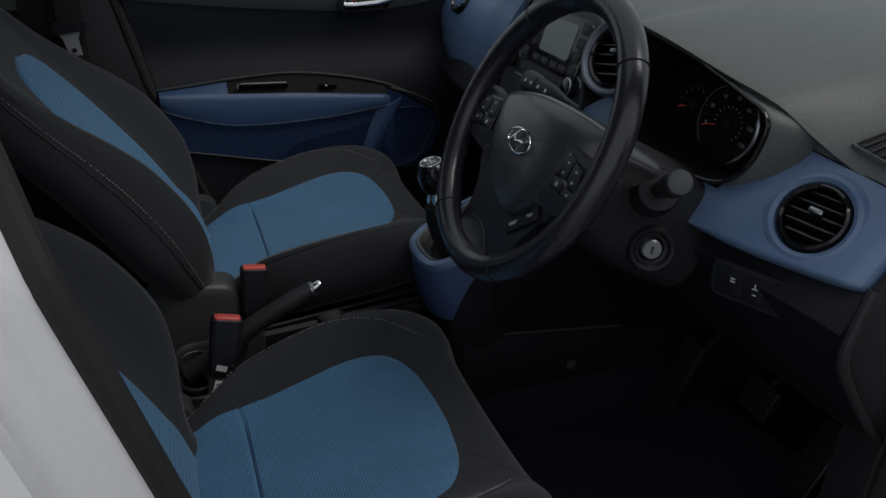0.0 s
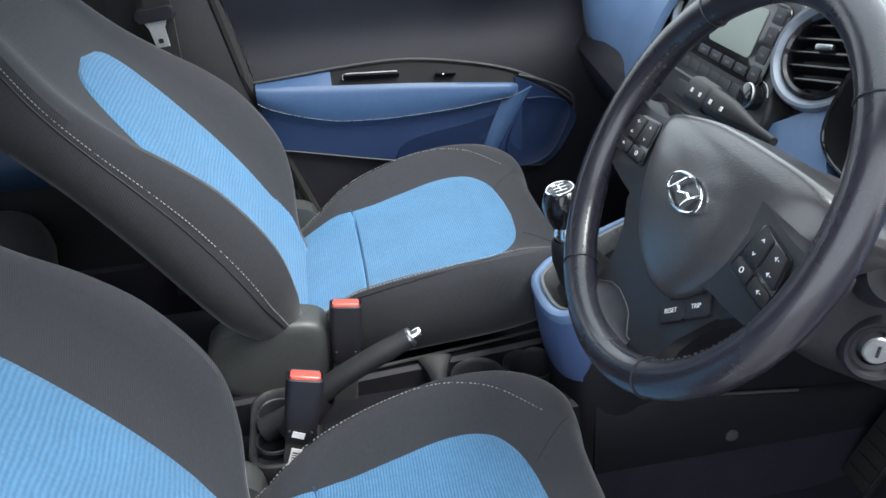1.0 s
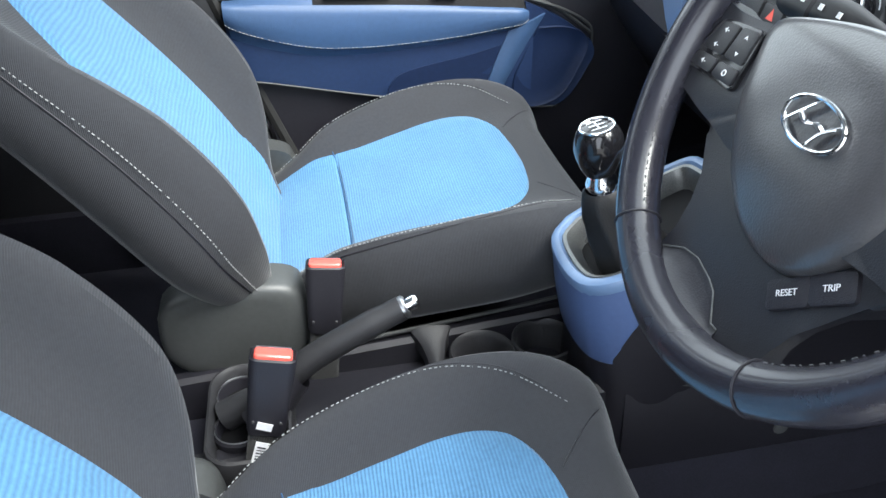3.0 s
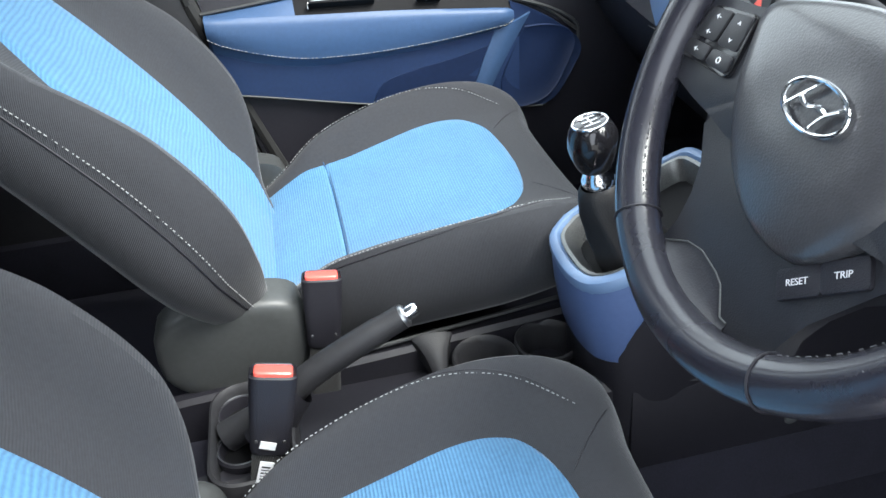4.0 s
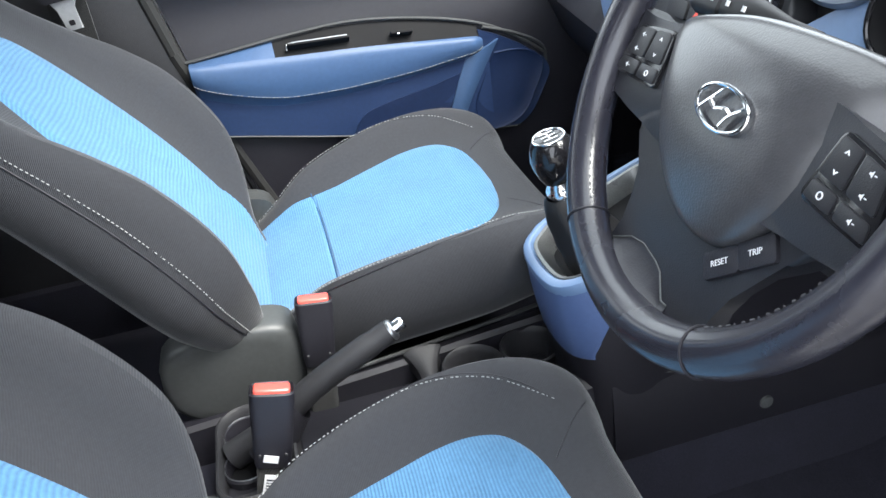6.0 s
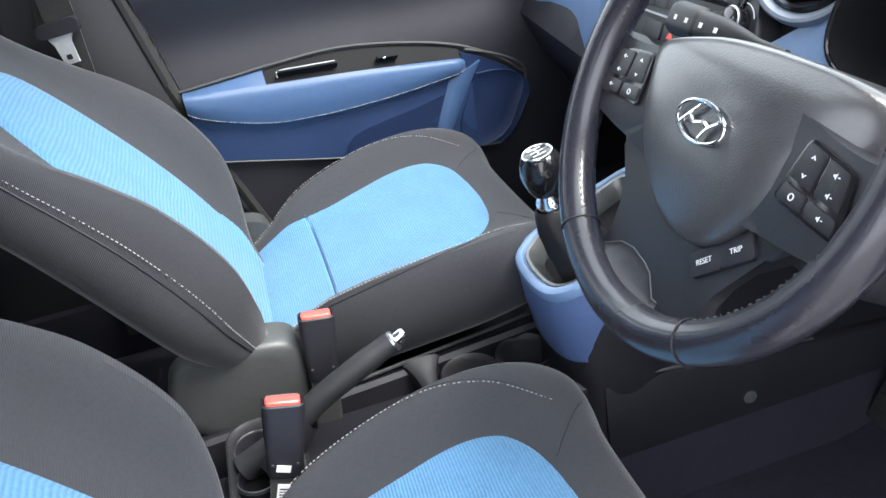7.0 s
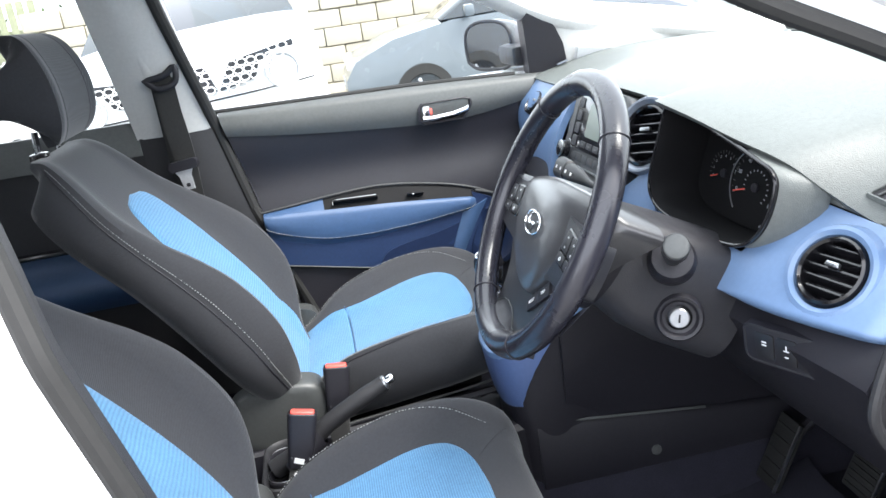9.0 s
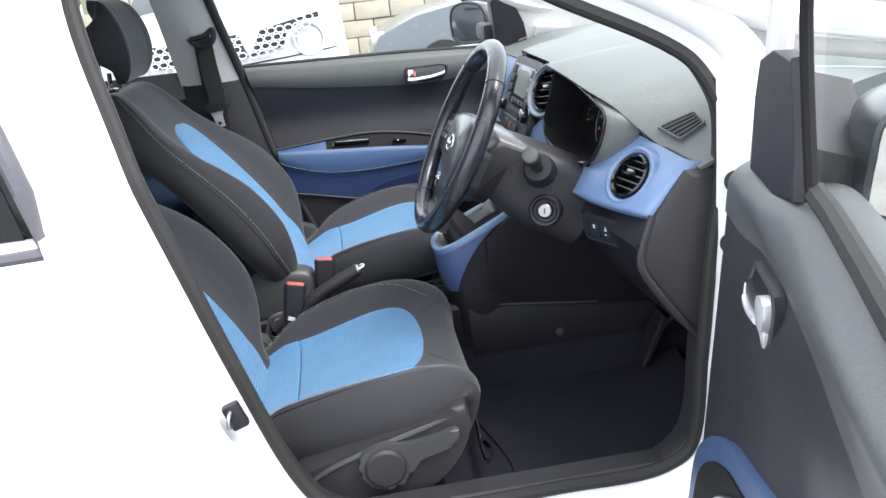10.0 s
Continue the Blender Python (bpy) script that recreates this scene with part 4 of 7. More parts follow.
for k in range(4):
    part("radio_button", prism(round_rect(0.021, 0.018, 0.003, 3), 0.0014, STK @ pose(0.091, 0.088 - 0.022 * k, 0.004), 0.001), BLACK, radio)
    part("radio_button", prism(round_rect(0.021, 0.018, 0.003, 3), 0.0014, STK @ pose(-0.072, 0.088 - 0.022 * k, 0.004), 0.001), BLACK, radio)
    part("symbol", prism(round_rect(0.009, 0.0028, 0.0008, 2), 0.0004, STK @ pose(0.091, 0.088 - 0.022 * k, 0.0056)), GREY, radio)
for k in range(4):
    part("radio_button", prism(round_rect(0.026, 0.011, 0.002, 3), 0.0014, STK @ pose(-0.028 + 0.030 * k, 0.020, 0.004), 0.001), BLACK, radio)
    part("symbol", prism(round_rect(0.010, 0.0028, 0.0008, 2), 0.0004, STK @ pose(-0.028 + 0.030 * k, 0.020, 0.0056)), GREY, radio)
for k in range(6):
    part("preset_button", prism(round_rect(0.0262, 0.014, 0.002, 3), 0.0022, STK @ pose(-0.068 + 0.027 * k, -0.004, 0.0), 0.001), DARK, dash)
part("silver_line", prism(round_rect(0.17, 0.0022, 0.001, 2), 0.003, STK @ pose(0.0, -0.019, 0.0)), SILVER, dash)
hz = part("hazard_button", prism(round_rect(0.034, 0.020, 0.003, 3), 0.005, STK @ pose(0.0, -0.036, 0.0), 0.0012), DARK, dash, "hazard light button")
part("triangle", prism([(-0.006, -0.005), (0.006, -0.005), (0, 0.006)], 0.0006, STK @ pose(0.0, -0.036, 0.005)), RED, hz)
for k in (-1, 1):
    part("switch_button", prism(round_rect(0.040, 0.020, 0.003, 3), 0.005, STK @ pose(k * 0.042, -0.036, 0.0), 0.0012), DARK, dash)
    kn = part("knob", lathe([(0.0145, 0), (0.0145, 0.013), (0.0135, 0.016), (0.010, 0.0175), (0.002, 0.018)], STK @ pose(k * 0.108, 0.0, 0.0), 28), GLOSS, dash, "round control knob")
    part("knob_ring", lathe([(0.0144, 0.0125), (0.0150, 0.0135), (0.0150, 0.0150), (0.0138, 0.0162)], STK @ pose(k * 0.108, 0.0, 0.0), 28, False), SILVER, kn, "satin silver ring")
    part("knob_mark", tube([STK @ Vector((k * 0.108 + 0.019 * math.cos(radians(a)), 0.019 * math.sin(radians(a)), 0.0005)) for a in range(20, 100, 10)], 0.0007, 6), WHITE_MARK, kn)
# heater panel lower in the stack
hp = part("heater_panel", prism(round_rect(0.20, 0.05, 0.01), 0.006, STK @ pose(0, -0.083, 0.0), 0.002), GLOSS, dash, "gloss black heater panel")
for k in (-1, 0, 1):
    part("heater_knob", lathe([(0.019, 0), (0.018, 0.014), (0.015, 0.017), (0.002, 0.0175)], STK @ pose(k * 0.062, -0.083, 0.006), 28), BLACK, dash, "round heater knob")

# switch panel under the driver's vent
SW = basis((0.230, -0.520, 0.783), (0.42, -0.90, 0.0), (-0.10, -0.02, 1))
sw = part("switch_panel", prism(round_rect(0.104, 0.050, 0.008), 0.012, SW @ pose(0.006, 0, -0.004), 0.003), BLACK, dash, "black switch panel with white symbols")
part("panel_edge", tube([SW @ Vector((0.006 + x, y, 0.0078)) for x, y in round_rect(0.098, 0.045, 0.008)], 0.0008, 6, True), DARK, sw)
for x in (-0.018, 0.010, 0.038):
    part("switch", prism(round_rect(0.024, 0.034, 0.003, 3), 0.0016, SW @ pose(x, 0.0, 0.008), 0.0006), BUTTON, sw)
for x, y, w, h in ((-0.018, 0.006, 0.006, 0.002), (-0.018, 0.002, 0.006, 0.002), (0.010, 0.005, 0.0016, 0.008), (0.010, 0.002, 0.007, 0.0016), (0.010, -0.006, 0.005, 0.0014), (0.036, 0.008, 0.007, 0.0016), (0.036, 0.005, 0.005, 0.0016), (0.038, -0.007, 0.008, 0.0016), (0.035, -0.010, 0.0016, 0.005)):
    part("symbol", prism(round_rect(w, h, 0.0006, 2), 0.0005, SW @ pose(x, y, 0.0096)), WHITE_MARK, sw)

# ---- centre console ----
console = thing("centre_console", (0, 0, 0.3), "black plastic centre console with blue gear surround", "console")
# tall part in front of the gear lever: rings from the floor tunnel up to the bezel
BEZ = basis((0.050, -0.026, 0.661), (0, -1, 0), (0.90, 0, 0.40))
bez_out = smooth_outline([(-0.070, -0.052), (-0.050, -0.078), (0, -0.086), (0.050, -0.078), (0.070, -0.052), (0.076, 0.0), (0.072, 0.07), (0.060, 0.11), (-0.060, 0.11), (-0.072, 0.07), (-0.076, 0.0)], 56)


def stack_ring(k, z):
    """k: 0 at the bezel, 1 at the tunnel."""
    out = []
    for x, y in bez_out:
        p = BEZ @ Vector((x, y, 0))
        q = Vector((0.055 + 0.9 * y * (1 if y > 0 else 0.82), -0.026 - x * 1.04, z))
        out.append(p.lerp(q, k) if k else p)
    return out


rows = [stack_ring(0, 0), stack_ring(0.12, 0.50), stack_ring(0.4, 0.50), stack_ring(0.7, 0.50), stack_ring(1.0, 0.50), stack_ring(1.0, 0.36)]
full = loft(rows, caps=False)
part("stack_body", full, BLACK, console, "black lower stack")
# blue surround: the rear of the same body, a few millimetres proud, with a curved front edge


dense = smooth_outline([(-0.070, -0.052), (-0.050, -0.078), (0, -0.086), (0.050, -0.078), (0.070, -0.052), (0.076, 0.0), (0.072, 0.07), (0.060, 0.11), (-0.060, 0.11), (-0.072, 0.07), (-0.076, 0.0)], 400)
mid_i = min(range(400), key=lambda i: dense[i][1])


def surround(u, v):
    # u: from the bezel down, v: round the back from one side to the other
    reach = 0.39 - 0.26 * min(1, u * 1.05) ** 0.35
    x, y = dense[int(round(mid_i + (2 * v - 1) * reach * 400)) % 400]
    p = BEZ @ Vector((x, y, 0))
    q = Vector((0.055 + 0.9 * y * (1 if y > 0 else 0.82), -0.026 - x * 1.04, 0.50))
    w = p.lerp(q, u * 0.74)
    d = w - Vector((0.05, -0.026, w.z))
    return w + d.normalized() * (0.003 + 0.002 * math.sin(math.pi * u))


# the dashboard's blue made darker: shade low on the console is in the colour
part("blue_surround", slab(surround, 24, 80, (0.003, 0, -0.002)), material("shaded_console_blue", (0.080, 0.125, 0.265), 0.38, vary=0.06, coat=0.2, grain=0.15, grain_scale=900), console, "satin blue gear surround")
bz2 = [(0.005, -0.006), (0.0045, 0.002), (0.002, 0.0065), (-0.003, 0.0085), (-0.008, 0.0075), (-0.011, 0.003), (-0.013, -0.006)]
def offset_outline(k, lift):
    return [BEZ @ Vector((x + x / math.hypot(x, y) * k, y + y / math.hypot(x, y) * k, lift)) for x, y in bez_out]


part("gear_bezel", loft([offset_outline(a, b) for a, b in bz2], caps=False), BLUE, console, "blue bezel with bright inner edge")
part("inner_bezel", loft([offset_outline(a, b) for a, b in ((-0.010, 0.003), (-0.012, 0.0055), (-0.016, 0.0045), (-0.022, -0.006), (-0.028, -0.026))], caps=False), material("worn_satin_ring", (0.16, 0.165, 0.165), 0.3, 0.6, vary=0.3, scale=40), console, "worn satin grey inner ring")
part("gate_floor", prism([(x * 0.80, y * 0.80) for x, y in bez_out], 0.003, BEZ @ pose(0, 0, -0.024)), MATT, console)
# side ledge running forward to the bulkhead, with a joint and a fixing
led = part("side_panel", loft([[Vector((x, y, z)) for y, z in ((-0.098, 0.30), (-0.112, 0.38), (-0.104, zt - 0.010), (-0.100, zt - 0.003), (-0.094, zt), (-0.06, zt + 0.004), (0.09, zt + 0.004), (0.10, 0.30))] for x, zt in ((0.030, 0.497), (0.18, 0.478), (0.34, 0.456), (0.62, 0.43))]), BLACK, console, "black side panel of the tunnel")
part("side_panel", loft([[Vector((x, y, z)) for y, z in ((-0.085, 0.30), (-0.098, 0.38), (-0.094, zt - 0.008), (-0.086, zt), (-0.072, zt + 0.002), (-0.066, zt - 0.004), (-0.066, 0.30))] for x, zt in ((-0.50, 0.462), (-0.20, 0.480), (0.027, 0.497))]), BLACK, console)
part("side_panel", loft([[Vector((x, -0.01 - y, z)) for y, z in ((-0.085, 0.30), (-0.098, 0.38), (-0.094, zt - 0.008), (-0.086, zt), (-0.072, zt + 0.002), (-0.066, zt - 0.004), (-0.066, 0.30))] for x, zt in ((-0.50, 0.462), (-0.20, 0.480), (0.027, 0.497))]), BLACK, console)
part("flank", slab(lambda u, v: Vector((0.085 + 0.55 * v, -0.092 - 0.020 * u - 0.006 * math.sin(math.pi * u), 0.455 - 0.035 * v + (0.20 + 0.21 * min(1, 2.2 * v)) * u)), 12, 16, (0, 0.02, 0)), BLACK, console, "black flank of the console under the dashboard")
part("edge_line", tube([(0.032, -0.101, 0.497), (0.18, -0.101, 0.478), (0.34, -0.101, 0.457)], 0.0024, 6), GREY, console)
part("fixing", lathe([(0.010, 0), (0.009, 0.004), (0.002, 0.005)], look((0.240, -0.108, 0.398), (0.24, 0.5, 0.398)), 18), GREY, console, "round plastic fixing")
# tray with two cup holders and a compartment behind the lever
part("tray", rbox((-0.165, -0.005, 0.42), (0.39, 0.135, 0.05), 0.01), BLACK, console)
for x, y in ((-0.030, 0.020), (-0.112, 0.012)):
    part("cup_holder", lathe([(0.030, -0.008), (0.034, 0.026), (0.037, 0.0335), (0.039, 0.035), (0.041, 0.033), (0.041, 0.024)], pose(x, y, 0.452), 30, False), DARK, console, "round cup holder")
part("bridge", slab(lambda u, v: Vector((-0.168 - 0.016 * math.cos(math.pi * v) * (abs(2 * u - 1) ** 3) + 0.020 * (v - 0.5), -0.066 + 0.128 * u, 0.496 - 0.022 * math.sin(math.pi * u) - 0.006 * (2 * v - 1) ** 2)), 24, 8, (0, 0, -0.02)), DARK, console, "dark grey bridge across the tray")
# light along the tray's edge, drawn as a thin bar of paler plastic
part("tray_rim", tube(along([(0.010, 0.072, 0.508), (-0.07, 0.070, 0.500), (-0.145, 0.068, 0.494), (-0.30, 0.064, 0.482)], 18), 0.0028, 8), RIDGE, console, "tray rim in a paler grey for its lit edge")
REAR_TRAY = [(x, y) for x, y in round_rect(0.098, 0.168, 0.036, 7)]
part("rear_tray", loft([[Vector((-0.396 + x * k, -0.040 + y * (1 - (1 - k) * 0.6), z)) for x, y in REAR_TRAY] for k, z in ((0.98, 0.36), (1.0, 0.47), (0.995, 0.484), (0.96, 0.492), (0.90, 0.494), (0.84, 0.490), (0.80, 0.482), (0.78, 0.462), (0.4, 0.460), (0.02, 0.460))], caps=False), DARK, console, "dark grey rounded tray behind the handbrake")
for y in (0.004, -0.052):
    cup = part("coin_cup", lathe([(0.030, 0.0), (0.031, 0.010), (0.029, 0.013), (0.026, 0.012), (0.024, 0.004), (0.023, -0.006)], pose(-0.408, y, 0.468), 28, False), BLACK, console, "round black cup")
    part("coin_floor", lathe([(0.024, 0.0), (0.023, 0.002)], pose(-0.408, y, 0.463), 24), MATT, cup)
    part("rim_line", tube([(-0.408 + 0.028 * math.cos(a), y + 0.028 * math.sin(a), 0.481) for a in [k * math.tau / 28 for k in range(28)]], 0.0009, 6, True), SILVER, cup, "thin bright rim")

# ---- gear lever ----
gear = thing("gear_lever", (0, 0, 0.6), "black gear lever with chrome collar and leather boot", "gear lever")
G0, G1 = Vector((0.014, -0.044, 0.682)), Vector((-0.016, -0.044, 0.816))
GA = (G1 - G0).normalized()
GM = look(G0, G0 - GA)
part("boot", loft([[GM @ Vector((r * math.cos(a) * (1 + f * math.sin(7 * a + 9 * z)), r * 1.15 * math.sin(a) * (1 + f * math.cos(5 * a + 11 * z)) - s, z)) + Vector((0.34 * max(0, 0.03 - z), 0, 0)) for a in [k * math.tau / 40 for k in range(40)]] for r, z, f, s in ((0.040, -0.060, 0.02, 0.0), (0.038, -0.045, 0.06, 0), (0.036, -0.032, 0.10, 0), (0.033, -0.018, 0.08, 0), (0.031, -0.004, 0.10, 0), (0.028, 0.010, 0.06, 0), (0.025, 0.024, 0.07, 0), (0.022, 0.036, 0.03, 0), (0.020, 0.046, 0.02, 0), (0.0165, 0.050, 0, 0))], caps=False), material("boot_leather", (0.008, 0.008, 0.009), 0.55, grain=0.3, grain_scale=500), gear, "creased black leather boot")
part("collar", lathe([(0.015, 0.044), (0.0165, 0.046), (0.0175, 0.057), (0.0155, 0.061), (0.0130, 0.067), (0.0130, 0.073)], GM, 28), CHROME, gear, "bright chrome collar")
KNOB = lambda z: 0.068 + (z - 0.068) * 0.78
knob = part("knob", loft([[GM @ Vector((rx * math.cos(a), ry * math.sin(a) + s, KNOB(z))) for a in [k * math.tau / 32 for k in range(32)]] for rx, ry, z, s in ((0.012, 0.012, 0.068, 0), (0.0165, 0.0165, 0.071, 0), (0.0205, 0.0205, 0.082, 0), (0.024, 0.024, 0.096, 0.001), (0.0260, 0.0256, 0.108, 0.002), (0.0255, 0.0248, 0.118, 0.003), (0.0228, 0.022, 0.128, 0.003), (0.0185, 0.018, 0.1342, 0.003), (0.010, 0.010, 0.136, 0.003), (0.001, 0.001, 0.136, 0.003))]), GLOSS, gear, "glossy black gear knob")
part("knob_plate", loft([[GM @ Vector((r * math.cos(a), r * math.sin(a) + 0.003, KNOB(z))) for a in [k * math.tau / 28 for k in range(28)]] for r, z in ((0.0170, 0.1342), (0.0170, 0.1355), (0.0155, 0.1366), (0.001, 0.1368))]), GLOSS, knob, "gloss plate with gear pattern")
part("knob_ring", tube([GM @ Vector((0.0172 * math.cos(a), 0.0172 * math.sin(a) + 0.003, KNOB(0.1358))) for a in [k * math.tau / 28 for k in range(28)]], 0.0016, 8, True), CHROME, knob, "chrome ring")
for x, y, w, h in ((-0.008, 0.003, 0.0015, 0.016), (0.0, 0.003, 0.0015, 0.016), (0.008, 0.003, 0.0015, 0.016), (0.0, 0.003, 0.017, 0.0015)):
    part("pattern_line", rbox((0, 0, 0), (w, h, 0.0006), 0), CHROME, knob).matrix_world = GM @ pose(x, y, KNOB(0.1372))

# ---- handbrake ----
brake = thing("handbrake", (-0.38, -0.03, 0.48), "black handbrake lever with chrome release button", "handbrake")
bp = along([(-0.425, -0.030, 0.478), (-0.37, -0.030, 0.505), (-0.325, -0.029, 0.540), (-0.27, -0.028, 0.570), (-0.212, -0.027, 0.597)], 24)
part("lever", tube(bp, [0.017 - 0.003 * min(1, k / 12) - 0.001 * (k > 20) for k in range(24)], 18, flat=1.15), DARK, brake, "black handbrake grip")
part("gaiter", loft([[Vector((x - 0.014 * math.cos(a) * w, -0.03 + 0.026 * math.sin(a) * w, z + 0.02 * math.cos(a))) for a in [k * math.tau / 20 for k in range(20)]] for x, z, w in ((-0.385, 0.475, 1.5), (-0.365, 0.495, 1.15), (-0.345, 0.518, 0.85), (-0.335, 0.53, 0.72))], caps=False), BLACK, brake, "black rubber sleeve")
d = (bp[-1] - bp[-2]).normalized()
part("grip_end", tube([bp[-1], bp[-1] + d * 0.003, bp[-1] + d * 0.005], [0.0135, 0.0135, 0.0115], 20), SILVER, brake, "bright ring at the end of the grip")
part("release_button", tube([bp[-1] + d * 0.004, bp[-1] + d * 0.016, bp[-1] + d * 0.019, bp[-1] + d * 0.0195], [0.0085, 0.0085, 0.0065, 0.002], 20), CHROME, brake, "chrome release button")


# ---- buckles ----
def buckle(at, lean, tag):
    """A belt buckle on its stalk; at is the middle of its top."""
    b = thing("seat_belt_buckle", at, "black seat belt buckle with red release button" + (" and paper tag" if tag else ""), "buckle", "seat belt buckles")
    m = pose(*at) @ pose(0, 0, 0, *lean)
    body = loft([[m @ Vector((x * w, y * h, z)) for x, y in round_rect(1, 1, 0.22, 4)] for w, h, z in ((0.036, 0.020, -0.092), (0.040, 0.025, -0.086), (0.044, 0.029, -0.05), (0.0475, 0.033, -0.012), (0.0475, 0.034, -0.002), (0.0445, 0.031, 0.0), (0.041, 0.026, -0.004))])
    part("buckle_body", body, BLACK, b, "black plastic housing")
    part("red_button", prism(round_rect(0.039, 0.020, 0.004, 4), 0.0085, m @ pose(0, -0.003, -0.005), 0.003, 3), RED, b, "red press button")
    part("slot", rbox((0, 0, 0), (0.036, 0.005, 0.006), 0.001), SILVER, b).matrix_world = m @ pose(0, 0.011, -0.002)
    part("stalk", loft([[m @ Vector((x * w, y * h, z)) for x, y in round_rect(1, 1, 0.2, 3)] for w, h, z in ((0.036, 0.012, -0.17), (0.036, 0.012, -0.08))]), WEBBING, b)
    for k in (-1, 1):
        part("rivet", lathe([(0.0022, 0), (0.0015, 0.001)], m @ pose(k * 0.014, -0.0135, -0.074, 90), 12), DARK, b)
    if tag:
        tg = part("paper_tag", rbox((0, 0, 0), (0.014, 0.001, 0.028), 0), WHITE_MARK, b, "white paper tag with code bars")
        tg.matrix_world = m @ pose(-0.004, -0.010, -0.114, 0, 8, 0)
        for k in range(5):
            part("code_bar", rbox((0, 0, 0), (0.009, 0.0006, 0.0016 - 0.0006 * (k % 2)), 0), BLACK, b).matrix_world = m @ pose(-0.004, -0.010, -0.114, 0, 8, 0) @ pose(0, -0.0007, 0.008 - 0.0036 * k)
        part("paper_tag", rbox((0, 0, 0), (0.016, 0.001, 0.009), 0.0), WHITE_MARK, b).matrix_world = m @ pose(-0.002, -0.0145, -0.078, 8, 10, 0)
    return b


buckle((-0.291, 0.080, 0.599), (-10, 6, -4), False)
buckle((-0.353, -0.088, 0.607), (-12, 12, -4), True)

# ---- passenger door ----
def y_panel(x, z):
    """The depth of the passenger door's inner skin."""
    return 0.605 + 0.022 * math.exp(-((z - 0.86) / 0.07) ** 2) + 0.03 * max(0, z - 0.96) + 0.02 * max(0, 0.75 - z)


pdoor = thing("passenger_door", (0, 0.65, 0.3), "closed car door with black panel and blue armrest", "car door", "front doors")
sill = spline([(-0.50, 1.032), (-0.455, 1.030), (0.0, 1.018), (0.25, 1.006), (0.36, 1.0)])
band = spline([(-0.50, 0.980), (-0.455, 0.976), (-0.25, 0.950), (-0.06, 0.932), (0.06, 0.925), (0.15, 0.930), (0.25, 0.945), (0.36, 0.96)])
rear = lambda z: -0.462 + 0.22 * max(0, 1.02 - z)


def upper(u, v):
    x = -0.458 + 0.80 * v
    x += max(0, 1 - 8 * v) * 0.22 * (1.02 - (sill(x)[0] * u + band(x)[0] * (1 - u)))
    z = band(x)[0] + (sill(x)[0] - band(x)[0]) * u
    roll = 0.0 if u < 0.8 else 0.020 * ((u - 0.8) / 0.2) ** 2
    return Vector((x, y_panel(x, z) - 0.004 + roll - 0.006 * math.sin(math.pi * min(1, u / 0.8)), z))


part("upper_panel", slab(upper, 14, 40, (0, 0.02, 0)), GREY, pdoor, "grey grained upper door trim")


def middle(u, v):
    x0 = -0.458 + 0.82 * v
    zt = band(x0)[0] + 0.002
    z = 0.36 + (zt - 0.36) * u
    x = x0 + max(0, 1 - 5 * v) * 0.22 * (1.02 - z)
    return Vector((x, y_panel(x, z), z))


part("door_panel", slab(middle, 40, 40, (0, 0.02, 0)), BLACK, pdoor, "black grained door panel")
lip = spline([(-0.41, 0.781), (-0.25, 0.768), (-0.10, 0.757), (0.05, 0.742), (0.095, 0.736), (0.112, 0.726)])
crest = spline([(-0.41, 0.783), (-0.33, 0.789), (-0.24, 0.796), (-0.12, 0.799), (0.0, 0.783), (0.10, 0.757), (0.17, 0.722), (0.225, 0.680)])
stitch = spline([(-0.41, 0.752), (-0.388, 0.738), (-0.33, 0.716), (-0.262, 0.699), (-0.20, 0.694), (-0.137, 0.693), (-0.028, 0.698), (0.05, 0.706), (0.092, 0.711), (0.112, 0.716)])
low = spline([(-0.41, 0.652), (-0.365, 0.646), (-0.167, 0.602), (0.0, 0.572), (0.11, 0.555), (0.18, 0.55), (0.23, 0.56)])


def arm(u, v):
    x = -0.405 + 0.512 * v
    zl, zs = lip(x)[0], stitch(x)[0]
    z = zs + (zl - zs) * u
    end = min(1, (0.110 - x) / 0.02, (x + 0.43) / 0.03)
    return Vector((x, 0.604 - max(0, end) ** 0.5 * (0.0235 + 0.004 * math.sin(math.pi * u) - 0.006 * max(0, (u - 0.85) / 0.15) ** 2), z))


def arm_low(u, v):
    x = -0.405 + 0.52 * v
    zs = stitch(x)[0] + 0.004 if x < 0.1 else min(stitch(x)[0] + 0.004, 0.70 - 0.35 * max(0, x - 0.1))
    z = low(x)[0] + (zs - low(x)[0]) * u
    return Vector((x, 0.595 - 0.004 * u, z))


armrest = part("armrest", slab(arm, 12, 48, (0, 0.03, 0)), BLUE_DOOR, pdoor, "blue padded armrest with stitched lower edge")
part("stitching", stitches([arm(0.02, k / 60) + Vector((0, -0.001, 0)) for k in range(61)], 0.006, 0.004, 0.0006), THREAD, armrest)
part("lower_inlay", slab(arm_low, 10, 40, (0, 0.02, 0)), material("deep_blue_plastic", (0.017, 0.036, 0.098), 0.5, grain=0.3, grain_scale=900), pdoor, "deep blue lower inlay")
part("arm_underside", slab(lambda u, v: Vector((-0.400 + 0.49 * v, 0.5812 + 0.0125 * u ** 0.7, stitch(-0.400 + 0.49 * v)[0] + 0.001 - (0.026 - 0.014 * v) * u)), 6, 40, (0, 0.02, 0)), BLUE_DOOR, pdoor, "blue rolled underside of the armrest")
scoop_top = spline([(-0.150, 0.600), (-0.143, 0.619), (-0.124, 0.637), (-0.067, 0.651), (-0.003, 0.661), (0.058, 0.675)])
